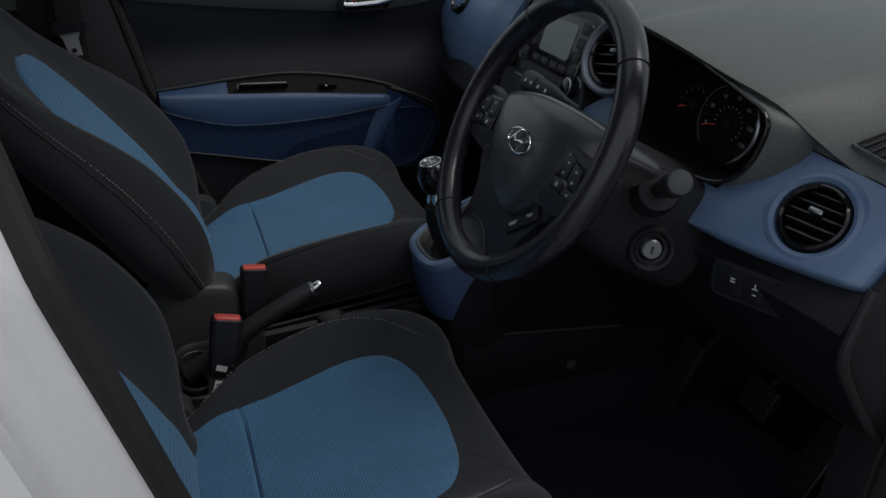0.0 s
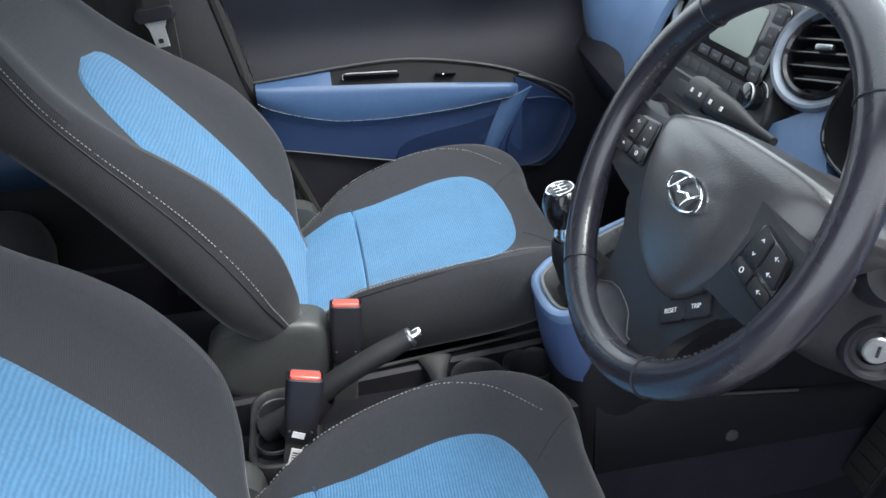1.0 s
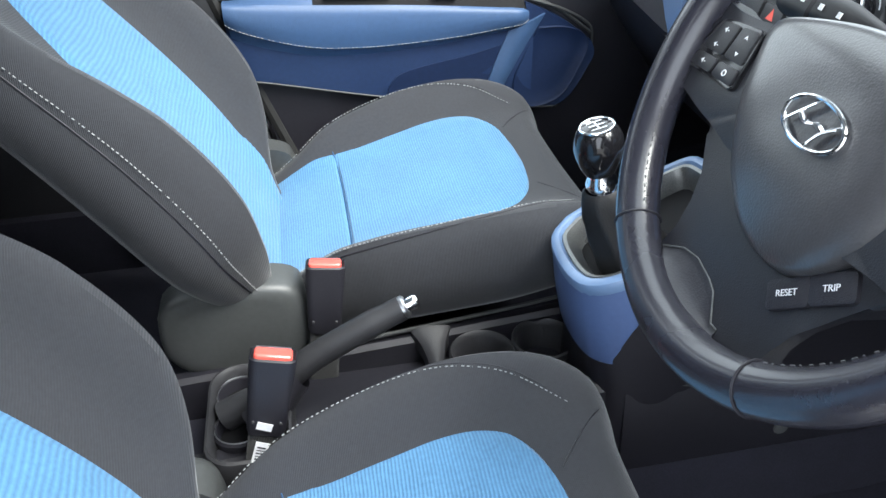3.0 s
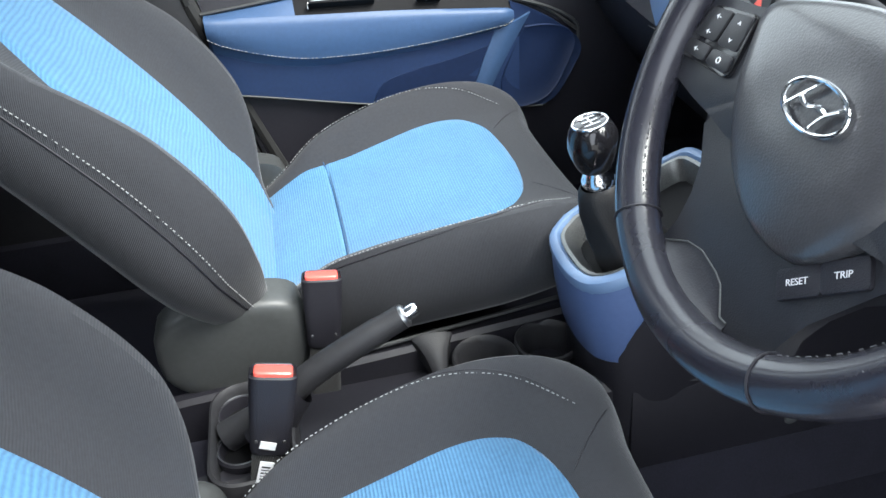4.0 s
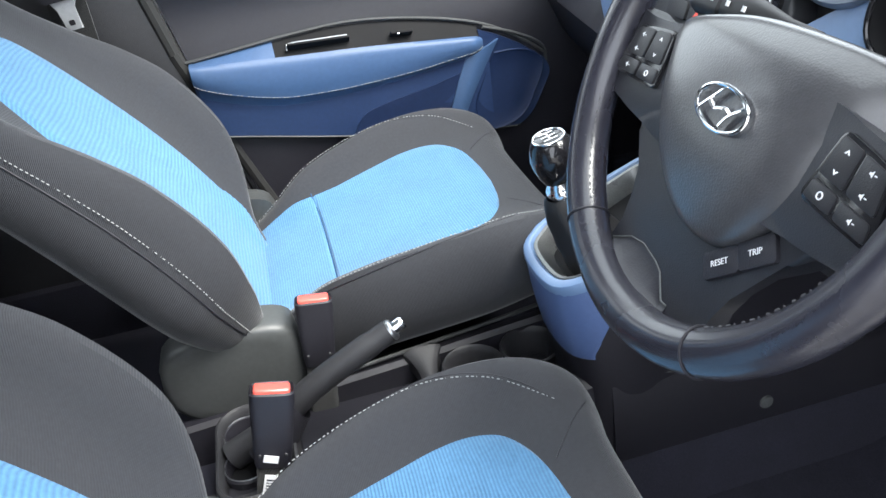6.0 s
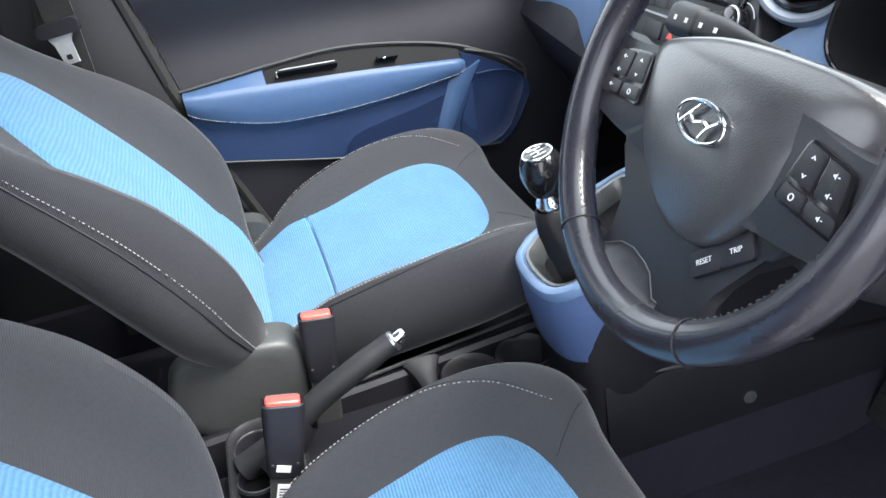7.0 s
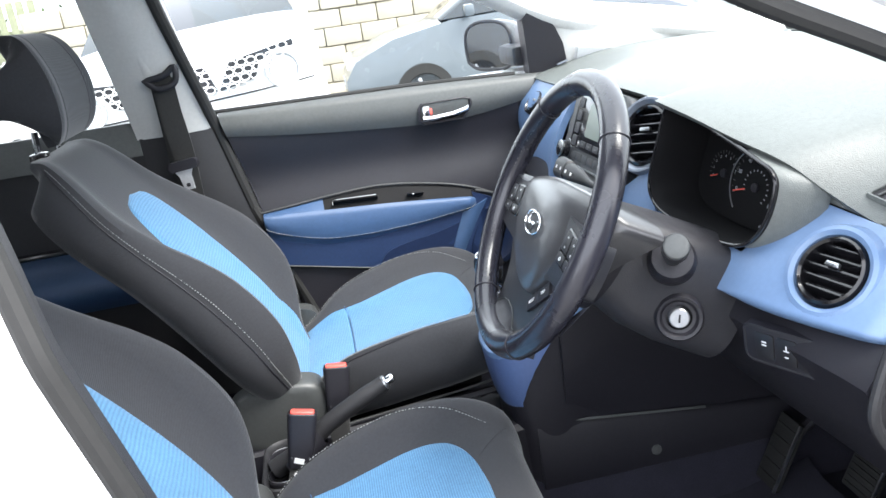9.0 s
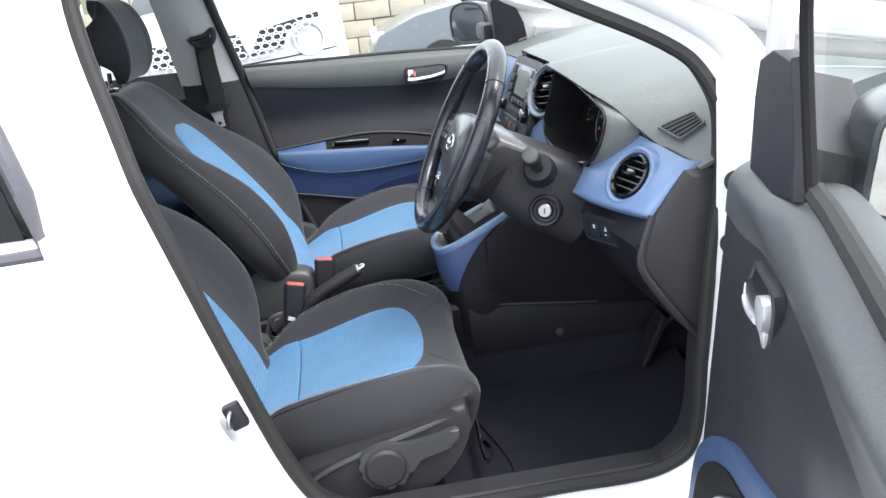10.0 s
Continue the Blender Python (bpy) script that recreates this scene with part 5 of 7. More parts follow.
# darker copy of the inlay's blue: the recess's shade painted on a plate
SHADED_BLUE = material("shaded_blue", (0.010, 0.022, 0.066), 0.5, grain=0.3, grain_scale=900)
part("bottle_recess", slab(lambda u, v: Vector((-0.150 + 0.208 * v - 0.030 * (1 - u) * v, 0.5905 + 0.003 * math.sin(math.pi * u), 0.560 + (scoop_top(-0.150 + 0.208 * v)[0] - 0.560) * u)), 10, 30, (0, 0.006, 0)), SHADED_BLUE, pdoor, "bottle recess as a plate of blue darkened for its shade")
part("front_rib", slab(lambda u, v: Vector((0.022 + 0.037 * u + (0.028 + 0.036 * u) * v + 0.012 * u * u, 0.5895 - 0.005 * math.sin(math.pi * v), 0.575 + 0.125 * u + 0.024 * u * v)), 12, 8, (0, 0.008, 0)), BLUE_DOOR, pdoor, "blue rib in front of the recess")
# ledge on top of the armrest: blue at the back, gloss black tray with the switch in front
def ledge(u, v, x0, x1):
    x = x0 + (x1 - x0) * v
    a = arm(1, min(1, max(0, (x + 0.405) / 0.512)))
    c = crest(x)[0]
    b = Vector((x, y_panel(x, c) - 0.001, c - 0.004))
    return Vector((x, a.y, a.z)).lerp(b, u)


part("rear_ledge", slab(lambda u, v: ledge(u, v, -0.405, -0.262), 6, 16, (0, 0, -0.01)), BLUE_DOOR, pdoor)
tray = part("switch_tray", slab(lambda u, v: ledge(u, v, -0.262, 0.100) + Vector((0, 0.0, -0.001)), 6, 24, (0, 0, -0.01)), MATT, pdoor, "black tray with pull cup and window switch")
part("crest_line", tube([Vector((x, y_panel(x, crest(x)[0]) - 0.003, crest(x)[0])) for x in [-0.41 + 0.635 * k / 40 for k in range(41)]], 0.0028, 8), RIDGE, pdoor)
part("pull_cup", rbox((-0.185, 0.593, 0.777), (0.108, 0.026, 0.004), 0.0015, (-40, 3, 0)), MATT, tray, "black pull cup")
part("pull_lip", tube(along([(-0.240, 0.583, 0.778), (-0.238, 0.592, 0.786), (-0.19, 0.592, 0.7855), (-0.134, 0.592, 0.783)], 20), 0.0012, 8), SILVER, tray, "bright edge of the pull cup")
ws = part("window_switch", rbox((-0.040, 0.589, 0.769), (0.040, 0.016, 0.006), 0.002, (-35, 4, 0)), MATT, tray, "black window switch")
part("switch_lip", rbox((-0.042, 0.586, 0.7735), (0.034, 0.0025, 0.002), 0.0008, (-35, 4, 0)), SILVER, ws)
part("switch_mark", rbox((-0.046, 0.583, 0.770), (0.004, 0.005, 0.002), 0.0006, (-35, 4, 0)), SILVER, ws)
# speaker pocket in front of the armrest
def pocket(u, v):
    x = 0.100 + 0.122 * v
    rnd = 0.062 * max(0, (v - 0.45) / 0.55) ** 2
    zt, zb = crest(x)[0] - 0.012, low(x)[0] + rnd
    z = zb + (zt - zb) * u
    return Vector((x + 0.010 * math.sin(math.pi * u), 0.5955 + 0.005 * math.sin(math.pi * u) * math.sin(math.pi * v), z))


# the pocket's shade is put into its blue; the speaker panel is darkened likewise
part("front_pocket", slab(pocket, 12, 12, (0, 0.01, 0)), material("shaded_pocket_blue", (0.012, 0.026, 0.074), 0.45, grain=0.3, grain_scale=900), pdoor, "front pocket in blue darkened for its shade")
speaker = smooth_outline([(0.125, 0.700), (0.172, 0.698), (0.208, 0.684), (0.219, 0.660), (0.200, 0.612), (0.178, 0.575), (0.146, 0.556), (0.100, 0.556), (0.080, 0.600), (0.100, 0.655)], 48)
part("speaker_panel", loft([[Vector((0.155 + (x - 0.155) * k, y, 0.63 + (z - 0.63) * k)) for x, z in speaker] for k, y in ((1.0, 0.600), (1.0, 0.5935), (0.985, 0.5915), (0.93, 0.5935), (0.5, 0.5945), (0.02, 0.5945))]), SHADED_BLUE, pdoor, "dark blue speaker panel with rounded corners")
part("pocket_rim", tube(along([(0.110, 0.600, 0.748), (0.17, 0.601, 0.726), (0.222, 0.603, 0.693), (0.228, 0.604, 0.66), (0.205, 0.604, 0.595), (0.165, 0.604, 0.545)], 28), 0.003, 8), RIDGE, pdoor)
part("lower_line", tube([Vector((x, 0.597, low(x)[0] - 0.002)) for x in [-0.40 + 0.56 * k / 20 for k in range(21)]], 0.0025, 6), GREY, pdoor)
# inner handle
HN = basis((0.062, 0.598, 0.950), (1, 0, -0.04), (0, 0.1, 1))
hz = [(-0.066, 0.014), (-0.058, 0.026), (0.05, 0.030), (0.066, 0.026), (0.066, 0.010), (0.045, -0.022), (-0.055, -0.026), (-0.066, -0.016)]
hb = part("handle_bezel", loft([[HN @ Vector((x * k, y * k, z)) for x, y in hz] for k, z in ((1.0, -0.006), (1.0, 0.004), (0.93, 0.006), (0.88, 0.002), (0.84, -0.016))], caps=False), BLACK, pdoor, "black handle recess")
part("recess", prism([(x * 0.87, y * 0.87) for x, y in hz], 0.002, HN @ pose(0, 0, -0.013)), DARK, hb)
part("lever", loft([[HN @ (Vector((x, y0 + 0.008 * math.sin(a), 0.004 + 0.004 * math.cos(a)))) for a in [k * math.tau / 12 for k in range(12)]] for x, y0 in ((-0.055, -0.012), (-0.03, -0.013), (0.02, -0.008), (0.050, 0.0), (0.056, 0.004))]), CHROME, hb, "chrome pull lever")
part("lock_knob", rbox((0, 0, 0), (0.016, 0.024, 0.010), 0.003), CHROME, hb, "chrome lock knob").matrix_world = HN @ pose(-0.046, 0.006, 0.002)
part("lock_mark", rbox((0, 0, 0), (0.006, 0.014, 0.006), 0.001), RED, hb).matrix_world = HN @ pose(-0.034, 0.005, 0.001)
# outer skin, glass and mirror corner
part("outer_skin", loft([[Vector((x, y, z)) for y, z in ((0.66, 0.30), (0.76, 0.34), (0.80, 0.6), (0.79, 0.9), (0.715, 1.012), (0.66, 1.006))] for x in (-0.47, -0.1, 0.25, 0.62)]), WHITE_PAINT, pdoor, "white painted outer skin")
def leaning(x, z):
    """The side glass leans in towards the roof."""
    return 0.648 - 0.30 * (z - 1.02)


corner = [(0.285, 1.004), (0.279, 1.06), (0.270, 1.13), (0.285, 1.155), (0.320, 1.140), (0.350, 1.105), (0.370, 1.065), (0.378, 1.03), (0.380, 1.0)]
part("mirror_corner", loft([[Vector((x, leaning(x, z) - d, z)) for x, z in corner] for d in (0.03, -0.02)]), BLACK, pdoor, "black mirror corner")
glass_p = part("window_glass", slab(lambda u, v: Vector((-0.46 + 0.72 * v, leaning(0, 1.0 + 0.4 * u), 1.0 + 0.40 * u)), 1, 1, (0, 0.004, 0)), GLASS, pdoor, "clear side glass")
glass_p.visible_shadow = False
part("glass_seal", tube([(-0.47, 0.632, 1.032), (0.0, 0.632, 1.021), (0.25, 0.632, 1.008)], 0.006, 8), RUBBER, pdoor)

# door mirror outside
mir = thing("door_mirror", (0.27, 0.8, 1.0), "white and black door mirror seen through the side window", "mirror", "door mirrors")
MM = basis((0.242, 0.845, 1.066), (0.523, -0.852, 0.0), (0.0, 0.0, 1))
shape = smooth_outline([(-0.08, -0.042), (-0.085, 0.0), (-0.075, 0.045), (-0.03, 0.065), (0.05, 0.062), (0.085, 0.04), (0.09, -0.02), (0.075, -0.055), (0.0, -0.062), (-0.05, -0.058)], 40)
part("housing", loft([[MM @ Vector((x * k, y * k, z)) for x, y in shape] for k, z in ((0.95, 0.002), (1.0, -0.004), (1.0, -0.03), (0.9, -0.06), (0.6, -0.085), (0.2, -0.095))]), material("mirror_shell", (0.05, 0.055, 0.065), 0.3, coat=0.5), mir, "dark mirror housing")
part("rim", tube([MM @ Vector((x * 0.97, y * 0.97, 0.003)) for x, y in shape], 0.005, 8, True), BLACK, mir)
part("mirror_glass", prism([(x * 0.92, y * 0.92) for x, y in shape], 0.003, MM @ pose(0, 0, 0.001)), MIRROR, mir, "mirror glass")
part("arm", rbox((0.285, 0.73, 1.045), (0.06, 0.14, 0.05), 0.015), BLACK, mir)

# ---- driver's door, standing open ----
ddoor = thing("driver_door", (0.335, -0.745, 0.3), "open car door with black panel and chrome handle", "car door", "front doors")
DD = basis((0.372, -0.759, 0.0), (-0.353, -0.936, 0), (0, 0, 1))
if (DD.to_3x3() @ Vector((0, 0, 1))).x > 0:
    DD = DD @ Matrix.Diagonal((1, 1, -1, 1))
# local x: from the hinges to the latch, y: up, z: towards the cabin
door_top = spline([(0.03, 0.952), (0.09, 0.960), (0.20, 0.968), (0.31, 0.990), (0.42, 1.010), (0.55, 1.008), (0.70, 0.993), (1.0, 0.975)])


def door_z(x, y):
    """The panel leans out towards its foot; a long ridge runs back above the handle."""
    z = 0.040 + 0.083 * (0.95 - y) - 0.012 * min(1, max(0, (x - 0.05) / 0.25))
    z += 0.010 * math.exp(-((y - 0.945 - 0.03 * x) / 0.022) ** 2) * min(1, max(0, (x - 0.12) / 0.2))
    z -= 0.010 * math.exp(-((y - 0.80) / 0.06) ** 2) * min(1, max(0, (x - 0.42) / 0.1))
    return z


def dskin(u, v):
    x = 0.045 + 0.955 * v
    top = door_top(x)[0]
    y = 0.34 + (top - 0.34) * u
    z = door_z(x, y) - 0.030 * max(0, (u - 0.95) / 0.05) ** 2 - 0.02 * max(0, (0.075 - x) / 0.03) ** 2
    return DD @ Vector((x, y, z))


DOOR_GRAIN = material("door_grain", (0.036, 0.036, 0.042), 0.38, grain=0.35, grain_scale=800)
inward = tuple(DD.to_3x3() @ Vector((0, 0, -0.025)))
part("door_panel", slab(lambda u, v: dskin(0.885 * u, v), 40, 60, inward), DOOR_GRAIN, ddoor, "black grained door panel")
# the trim's grey is raised to carry the sky's sheen on the upper door
part("upper_panel", slab(lambda u, v: dskin(0.885 + 0.115 * u, v) + (DD.to_3x3() @ Vector((0, 0, 0.0025))), 20, 60, inward), material("upper_trim", (0.085, 0.090, 0.092), 0.36, grain=0.35, grain_scale=800), ddoor, "grey grained upper door trim")
# handle recess with its lever and lock knob
# chrome whose bright reflection is put into a pale, barely metallic base colour
LIT_CHROME = material("lit_chrome", (0.75, 0.76, 0.78), 0.25, 0.25, vary=0.03)
HD = DD @ pose(0.335, 0.868, 0.037, 5, 0, 0)
hd = smooth_outline([(-0.008, 0.040), (0.06, 0.050), (0.115, 0.054), (0.112, 0.035), (0.07, -0.010), (0.038, -0.035), (-0.03, -0.040), (-0.115, -0.050), (-0.118, -0.035), (-0.06, 0.005)], 44)
hb2 = part("handle_bezel", loft([[HD @ Vector((x * k, y * k, z)) for x, y in hd] for k, z in ((1.06, -0.010), (1.06, 0.0), (1.0, 0.002), (0.95, -0.001), (0.92, -0.010))], caps=False), DOOR_GRAIN, ddoor, "dark rimmed handle recess")
part("recess", prism([(x * 0.96, y * 0.96) for x, y in hd], 0.001, HD @ pose(0, 0, -0.002)), BLACK, hb2)
part("lever", tube(along([HD @ Vector(p) for p in ((-0.094, -0.018, 0.001), (-0.090, -0.030, 0.004), (-0.060, -0.034, 0.005), (-0.020, -0.026, 0.005), (0.010, -0.018, 0.004))], 18), [0.004] * 3 + [0.0065] * 15, 10, flat=0.8), LIT_CHROME, hb2, "chrome pull lever")
part("lock_knob", prism(smooth_outline([(0.030, -0.008), (0.055, 0.028), (0.085, 0.043), (0.112, 0.046), (0.108, 0.030), (0.085, 0.008), (0.060, -0.006)], 32), 0.010, HD @ pose(0, 0, -0.001), 0.004, 3), LIT_CHROME, hb2, "chrome lock knob")
part("lock_knob", prism(smooth_outline([(0.028, -0.012), (0.058, -0.010), (0.050, -0.030), (0.034, -0.034), (0.020, -0.026)], 24), 0.006, HD @ pose(0, 0, -0.001), 0.002, 3), LIT_CHROME, hb2)
# window frame, mirror corner and glass
part("belt_seal", tube([DD @ Vector((x, door_top(x)[0] + 0.004, 0.008)) for x in (0.43, 0.5, 0.6, 0.75, 1.0)], 0.010, 8), RUBBER, ddoor)
part("mirror_corner", prism([(0.120, 0.955), (0.155, 1.05), (0.184, 1.10), (0.28, 1.12), (0.377, 1.125), (0.40, 1.06), (0.415, 1.0), (0.30, 0.975)], 0.018, DD @ pose(0, 0, 0.004), 0.004), BLACK, ddoor, "black mirror corner")
part("window_frame", tube(along([DD @ Vector((x, y, 0.006)) for x, y in ((0.190, 1.06), (0.212, 1.11), (0.238, 1.175), (0.285, 1.26), (0.38, 1.35), (0.55, 1.41), (1.0, 1.43))], 30), 0.0145, 10), WHITE_PAINT, ddoor, "white painted window frame")
part("window_channel", tube(along([DD @ Vector((x, y, 0.012)) for x, y in ((0.445, 1.01), (0.405, 1.10), (0.385, 1.17), (0.40, 1.25), (0.47, 1.33), (0.65, 1.385), (1.0, 1.405))], 30), 0.006, 8), MATT, ddoor)
dg = part("window_glass", slab(lambda u, v: DD @ Vector((0.40 + 0.59 * v, 0.99 + 0.4 * u, -0.002)), 1, 1, (0.003, 0, 0)), glass_material("door_glass", most=0.06), ddoor, "clear side glass")
dg.visible_shadow = False
part("outer_skin", loft([[DD @ Vector((x, y, z)) for y, z in ((0.32, 0.0), (0.32, -0.09), (0.6, -0.13), (0.84, -0.12), (t - 0.02, -0.035), (t - 0.02, 0.0))] for x, t in ((0.03, 0.945), (0.3, 0.985), (0.5, 1.01), (1.03, 1.01))]), WHITE_PAINT, ddoor, "white painted outer skin")
# blue pocket with the speaker well low on the panel


def on_door(pts, lift):
    return [DD @ Vector((x, y, door_z(x, y) + lift)) for x, y in pts]


rim_out = smooth_outline([(0.045, 0.34), (0.065, 0.488), (0.15, 0.58), (0.27, 0.652), (0.38, 0.70), (0.50, 0.745), (0.60, 0.77), (0.65, 0.70), (0.60, 0.5), (0.42, 0.36), (0.2, 0.33)], 60)
well = [(0.46 + (x - 0.46) * 0.86, 0.50 + (y - 0.50) * 0.86) for x, y in rim_out]
mid_p = (0.34, 0.55)
pk = part("blue_pocket", loft([on_door([(mid_p[0] + (x - mid_p[0]) * k, mid_p[1] + (y - mid_p[1]) * k) for x, y in rim_out], h) for k, h in ((1.0, -0.004), (1.0, 0.006), (0.985, 0.009), (0.5, 0.009), (0.02, 0.009))]), BLUE_DOOR, ddoor, "blue speaker pocket")
part("speaker_well", loft([on_door([(mid_p[0] + (x - mid_p[0]) * k, mid_p[1] + (y - mid_p[1]) * k) for x, y in well], h) for k, h in ((1.0, 0.006), (1.0, 0.012), (0.5, 0.012), (0.02, 0.012))]), MATT, pk, "black speaker well")
part("grille_ring", tube(on_door([(0.40 + 0.12 * math.cos(a), 0.645 + 0.078 * math.cos(a) + 0.016 * math.sin(a)) for a in [k * math.tau / 40 for k in range(40)]], 0.015), 0.004, 8, True), SILVER, pk, "bright oval ring")
for k in range(4):
    x = 0.33 + 0.045 * k
    part("grille_bar", tube(on_door([(x, 0.603 + 0.65 * (x - 0.33)), (x + 0.02, 0.618 + 0.65 * (x - 0.33))], 0.015), 0.003, 6), WHITE_MARK, pk)
for x, y in ((0.38, 0.605), (0.48, 0.655), (0.42, 0.585)):
    part("switch", tube(on_door([(x, y), (x + 0.05, y + 0.03)], 0.014), 0.004, 6), SILVER, pk)
# driver's mirror beyond the glass
mir2 = thing("door_mirror", (0.1, -1.3, 1.0), "dark grey door mirror on the open door", "mirror", "door mirrors")
part("arm", loft([[DD @ Vector((x, y, z)) for x, y in ((0.17, 0.95), (0.185, 1.09 - b), (0.25, 1.05 - b), (0.33, 1.03 - b), (0.34, 0.955))] for z, b in ((-0.006, 0), (-0.04, 0.01), (-0.075, 0.02))]), DARK, mir2, "dark grey mirror foot")
house = smooth_outline([(-0.045, -0.05), (-0.05, 0.0), (-0.06, 0.045), (-0.11, 0.064), (-0.19, 0.062), (-0.235, 0.03), (-0.24, -0.03), (-0.19, -0.064), (-0.09, -0.064)], 40)
part("housing", loft([[DD @ Vector((x, 1.02 + y * k, -0.145 + (z + 0.145) * k)) for z, y in house] for k, x in ((0.30, 0.205), (0.70, 0.222), (0.92, 0.250), (1.0, 0.29), (1.02, 0.335), (1.0, 0.368), (0.96, 0.371), (0.93, 0.362))]), material("mirror_shell_near", (0.06, 0.065, 0.07), 0.35, coat=0.4), mir2, "dark grey mirror housing")
part("mirror_glass", loft([[DD @ Vector((x, 1.02 + y * 0.92, -0.145 + (z + 0.145) * 0.92)) for z, y in house] for x in (0.360, 0.366)]), MIRROR, mir2, "mirror glass")

# ---- car shell ----
TYRE_RUBBER = material("tyre_black", (0.02, 0.02, 0.02), 0.8)
floor = tagged(part("floor", join(rbox((-0.30, 0, 0.265), (2.5, 1.34, 0.05), 0.01), rbox((0.80, 0, 0.42), (0.06, 1.34, 0.40), 0.02, (0, -35, 0)), rbox((-0.3, 0.645, 0.33), (2.6, 0.05, 0.17), 0.02), rbox((-1.0, -0.63, 0.33), (1.2, 0.05, 0.16), 0.02)), CARPET), "black carpeted car floor", "floor", kind="structure")
tun = tagged(part("floor_tunnel", loft([[Vector((x, y, z)) for y, z in ((-0.15, 0.28), (-0.115, 0.36), (-0.09, 0.40), (0.09, 0.40), (0.115, 0.36), (0.15, 0.28))] for x in (-1.5, 0.9)]), CARPET), "black carpeted floor tunnel", "floor", kind="structure")
mat_d = tagged(part("floor_mat", slab(lambda u, v: Vector((0.02 + 0.50 * u + 0.02 * math.sin(6 * v), -0.58 + 0.44 * v, 0.297 + 0.16 * max(0, u - 0.72) ** 1.2)), 20, 14, (0, 0, -0.006)), CARPET), "dark carpet floor mat in the driver footwell", "floor mat")
clip = thing("mat_fixing", (0, -0.6, 0.3), "pair of small metal seat rail brackets on the floor", "bracket")
part("bracket", rbox((0.03, -0.585, 0.305), (0.045, 0.03, 0.012), 0.003), SILVER, clip)
part("bracket", rbox((-0.06, -0.575, 0.318), (0.03, 0.035, 0.03), 0.005), SILVER, clip)


def pedal(name, at, size, lean, label):
    p = thing(name, at, label, "pedal", "pedals")
    m = pose(*at, 0, lean, 0)
    pad = part("pad", rbox((0, 0, 0), (0.012, size[0], size[1]), 0.004), RUBBER, p)
    pad.matrix_world = m
    for k in range(5):
        part("rib", rbox((0, 0, 0), (0.004, size[0] * 0.82, 0.004), 0.001), RUBBER, p).matrix_world = m @ pose(-0.007, 0, size[1] * (-0.36 + 0.18 * k))
    part("edge", rbox((0, 0, 0), (0.006, 0.003, size[1]), 0.001), SILVER, p, "bright pedal edge").matrix_world = m @ pose(-0.007, -size[0] / 2, 0)
    part("arm", tube([m @ Vector((0.006, 0, 0.01)), m @ Vector((0.05, 0, 0.10)), m @ Vector((0.09, 0, 0.25))], 0.008, 8), BLACK, p)


pedal("foot_rest_pedal", (0.445, -0.165, 0.375), (0.06, 0.13), 24, "black rubber clutch pedal with bright edge")
pedal("brake_pedal", (0.50, -0.31, 0.40), (0.07, 0.06), 24, "black rubber brake pedal")
pedal("accelerator_pedal", (0.51, -0.44, 0.36), (0.05, 0.15), 30, "black rubber accelerator pedal beside the brake")

# near side of the body: a white skin round the door opening
OPEN = [(-0.40, 1.40), (-0.49, 1.36), (-0.530, 1.27), (-0.495, 1.054), (-0.452, 0.875), (-0.399, 0.672), (-0.344, 0.495), (-0.29, 0.420), (-0.18, 0.392), (0.10, 0.390), (0.25, 0.392), (0.315, 0.43), (0.335, 0.60), (0.350, 0.78), (0.368, 0.93), (0.360, 1.01), (0.312, 1.085), (0.12, 1.19), (-0.05, 1.295), (-0.22, 1.39)]
loop = [(p.x, p.z) for p in along([(x, 0, z) for x, z in OPEN], 260, True)]
side = tagged(new("body_side"), "white painted car body side round the open doorway", "car body", kind="structure")


def flare(x, z, k):
    """A point beside the opening, k metres out from its edge."""
    c = Vector((-0.08, 0.85))
    d = Vector((x, z)) - c
    d.normalize()
    if k > 0.01:
        # the flange is narrow in front, beside the hinges
        k *= 1 - 0.6 * min(1, max(0, (x - 0.25) / 0.06)) * min(1, max(0, (0.98 - z) / 0.16))
    return x + d.x * k, z + d.y * k


def side_y(z):
    """The body side leans in above the belt line."""
    return -0.70 + 0.24 * max(0, z - 1.0)


rows = []
for k, out in ((0.004, 0.030), (0.018, 0.012), (0.026, 0.0), (0.030, -0.02), (0.045, -0.045), (0.075, -0.062)):
    rows.append([Vector((*(lambda q: (q[0], side_y(q[1]) + out * 0.5, q[1]))(flare(x, z, k)),)) for x, z in loop])
part("door_frame", loft(rows, caps=False), WHITE_PAINT, side, "white painted door frame")
part("inner_trim", loft([[Vector((*(lambda q: (q[0], side_y(q[1]) + dy, q[1]))(flare(x, z, k)),)) for x, z in loop] for k, dy in ((0.0, 0.028), (-0.006, 0.036), (-0.004, 0.060), (0.02, 0.10))], caps=False), DARK, side)
part("door_seal", tube([Vector((x, side_y(z) + 0.020, z)) for x, z in [flare(x, z, -0.003) for x, z in loop]], 0.011, 10, True), RUBBER, side, "black rubber door seal")
# rear door and B pillar skin
part("rear_door_skin", slab(lambda u, v: Vector((-1.35 + (0.835 + 0.19 * (1 - u) ** 1.0) * v, -0.742 - 0.05 * math.sin(math.pi * min(1, u * 0.9)), 0.36 + 0.60 * u)), 14, 14, (0, 0.02, 0)), WHITE_PAINT, side, "white painted rear door")
part("pillar_skin", slab(lambda u, v: Vector((-0.592 - 0.12 * u + (0.077 + 0.08 * u) * v, side_y(0.95 + 0.48 * u) - 0.035, 0.95 + 0.48 * u)), 6, 6, (0, 0.03, 0)), WHITE_PAINT, side)
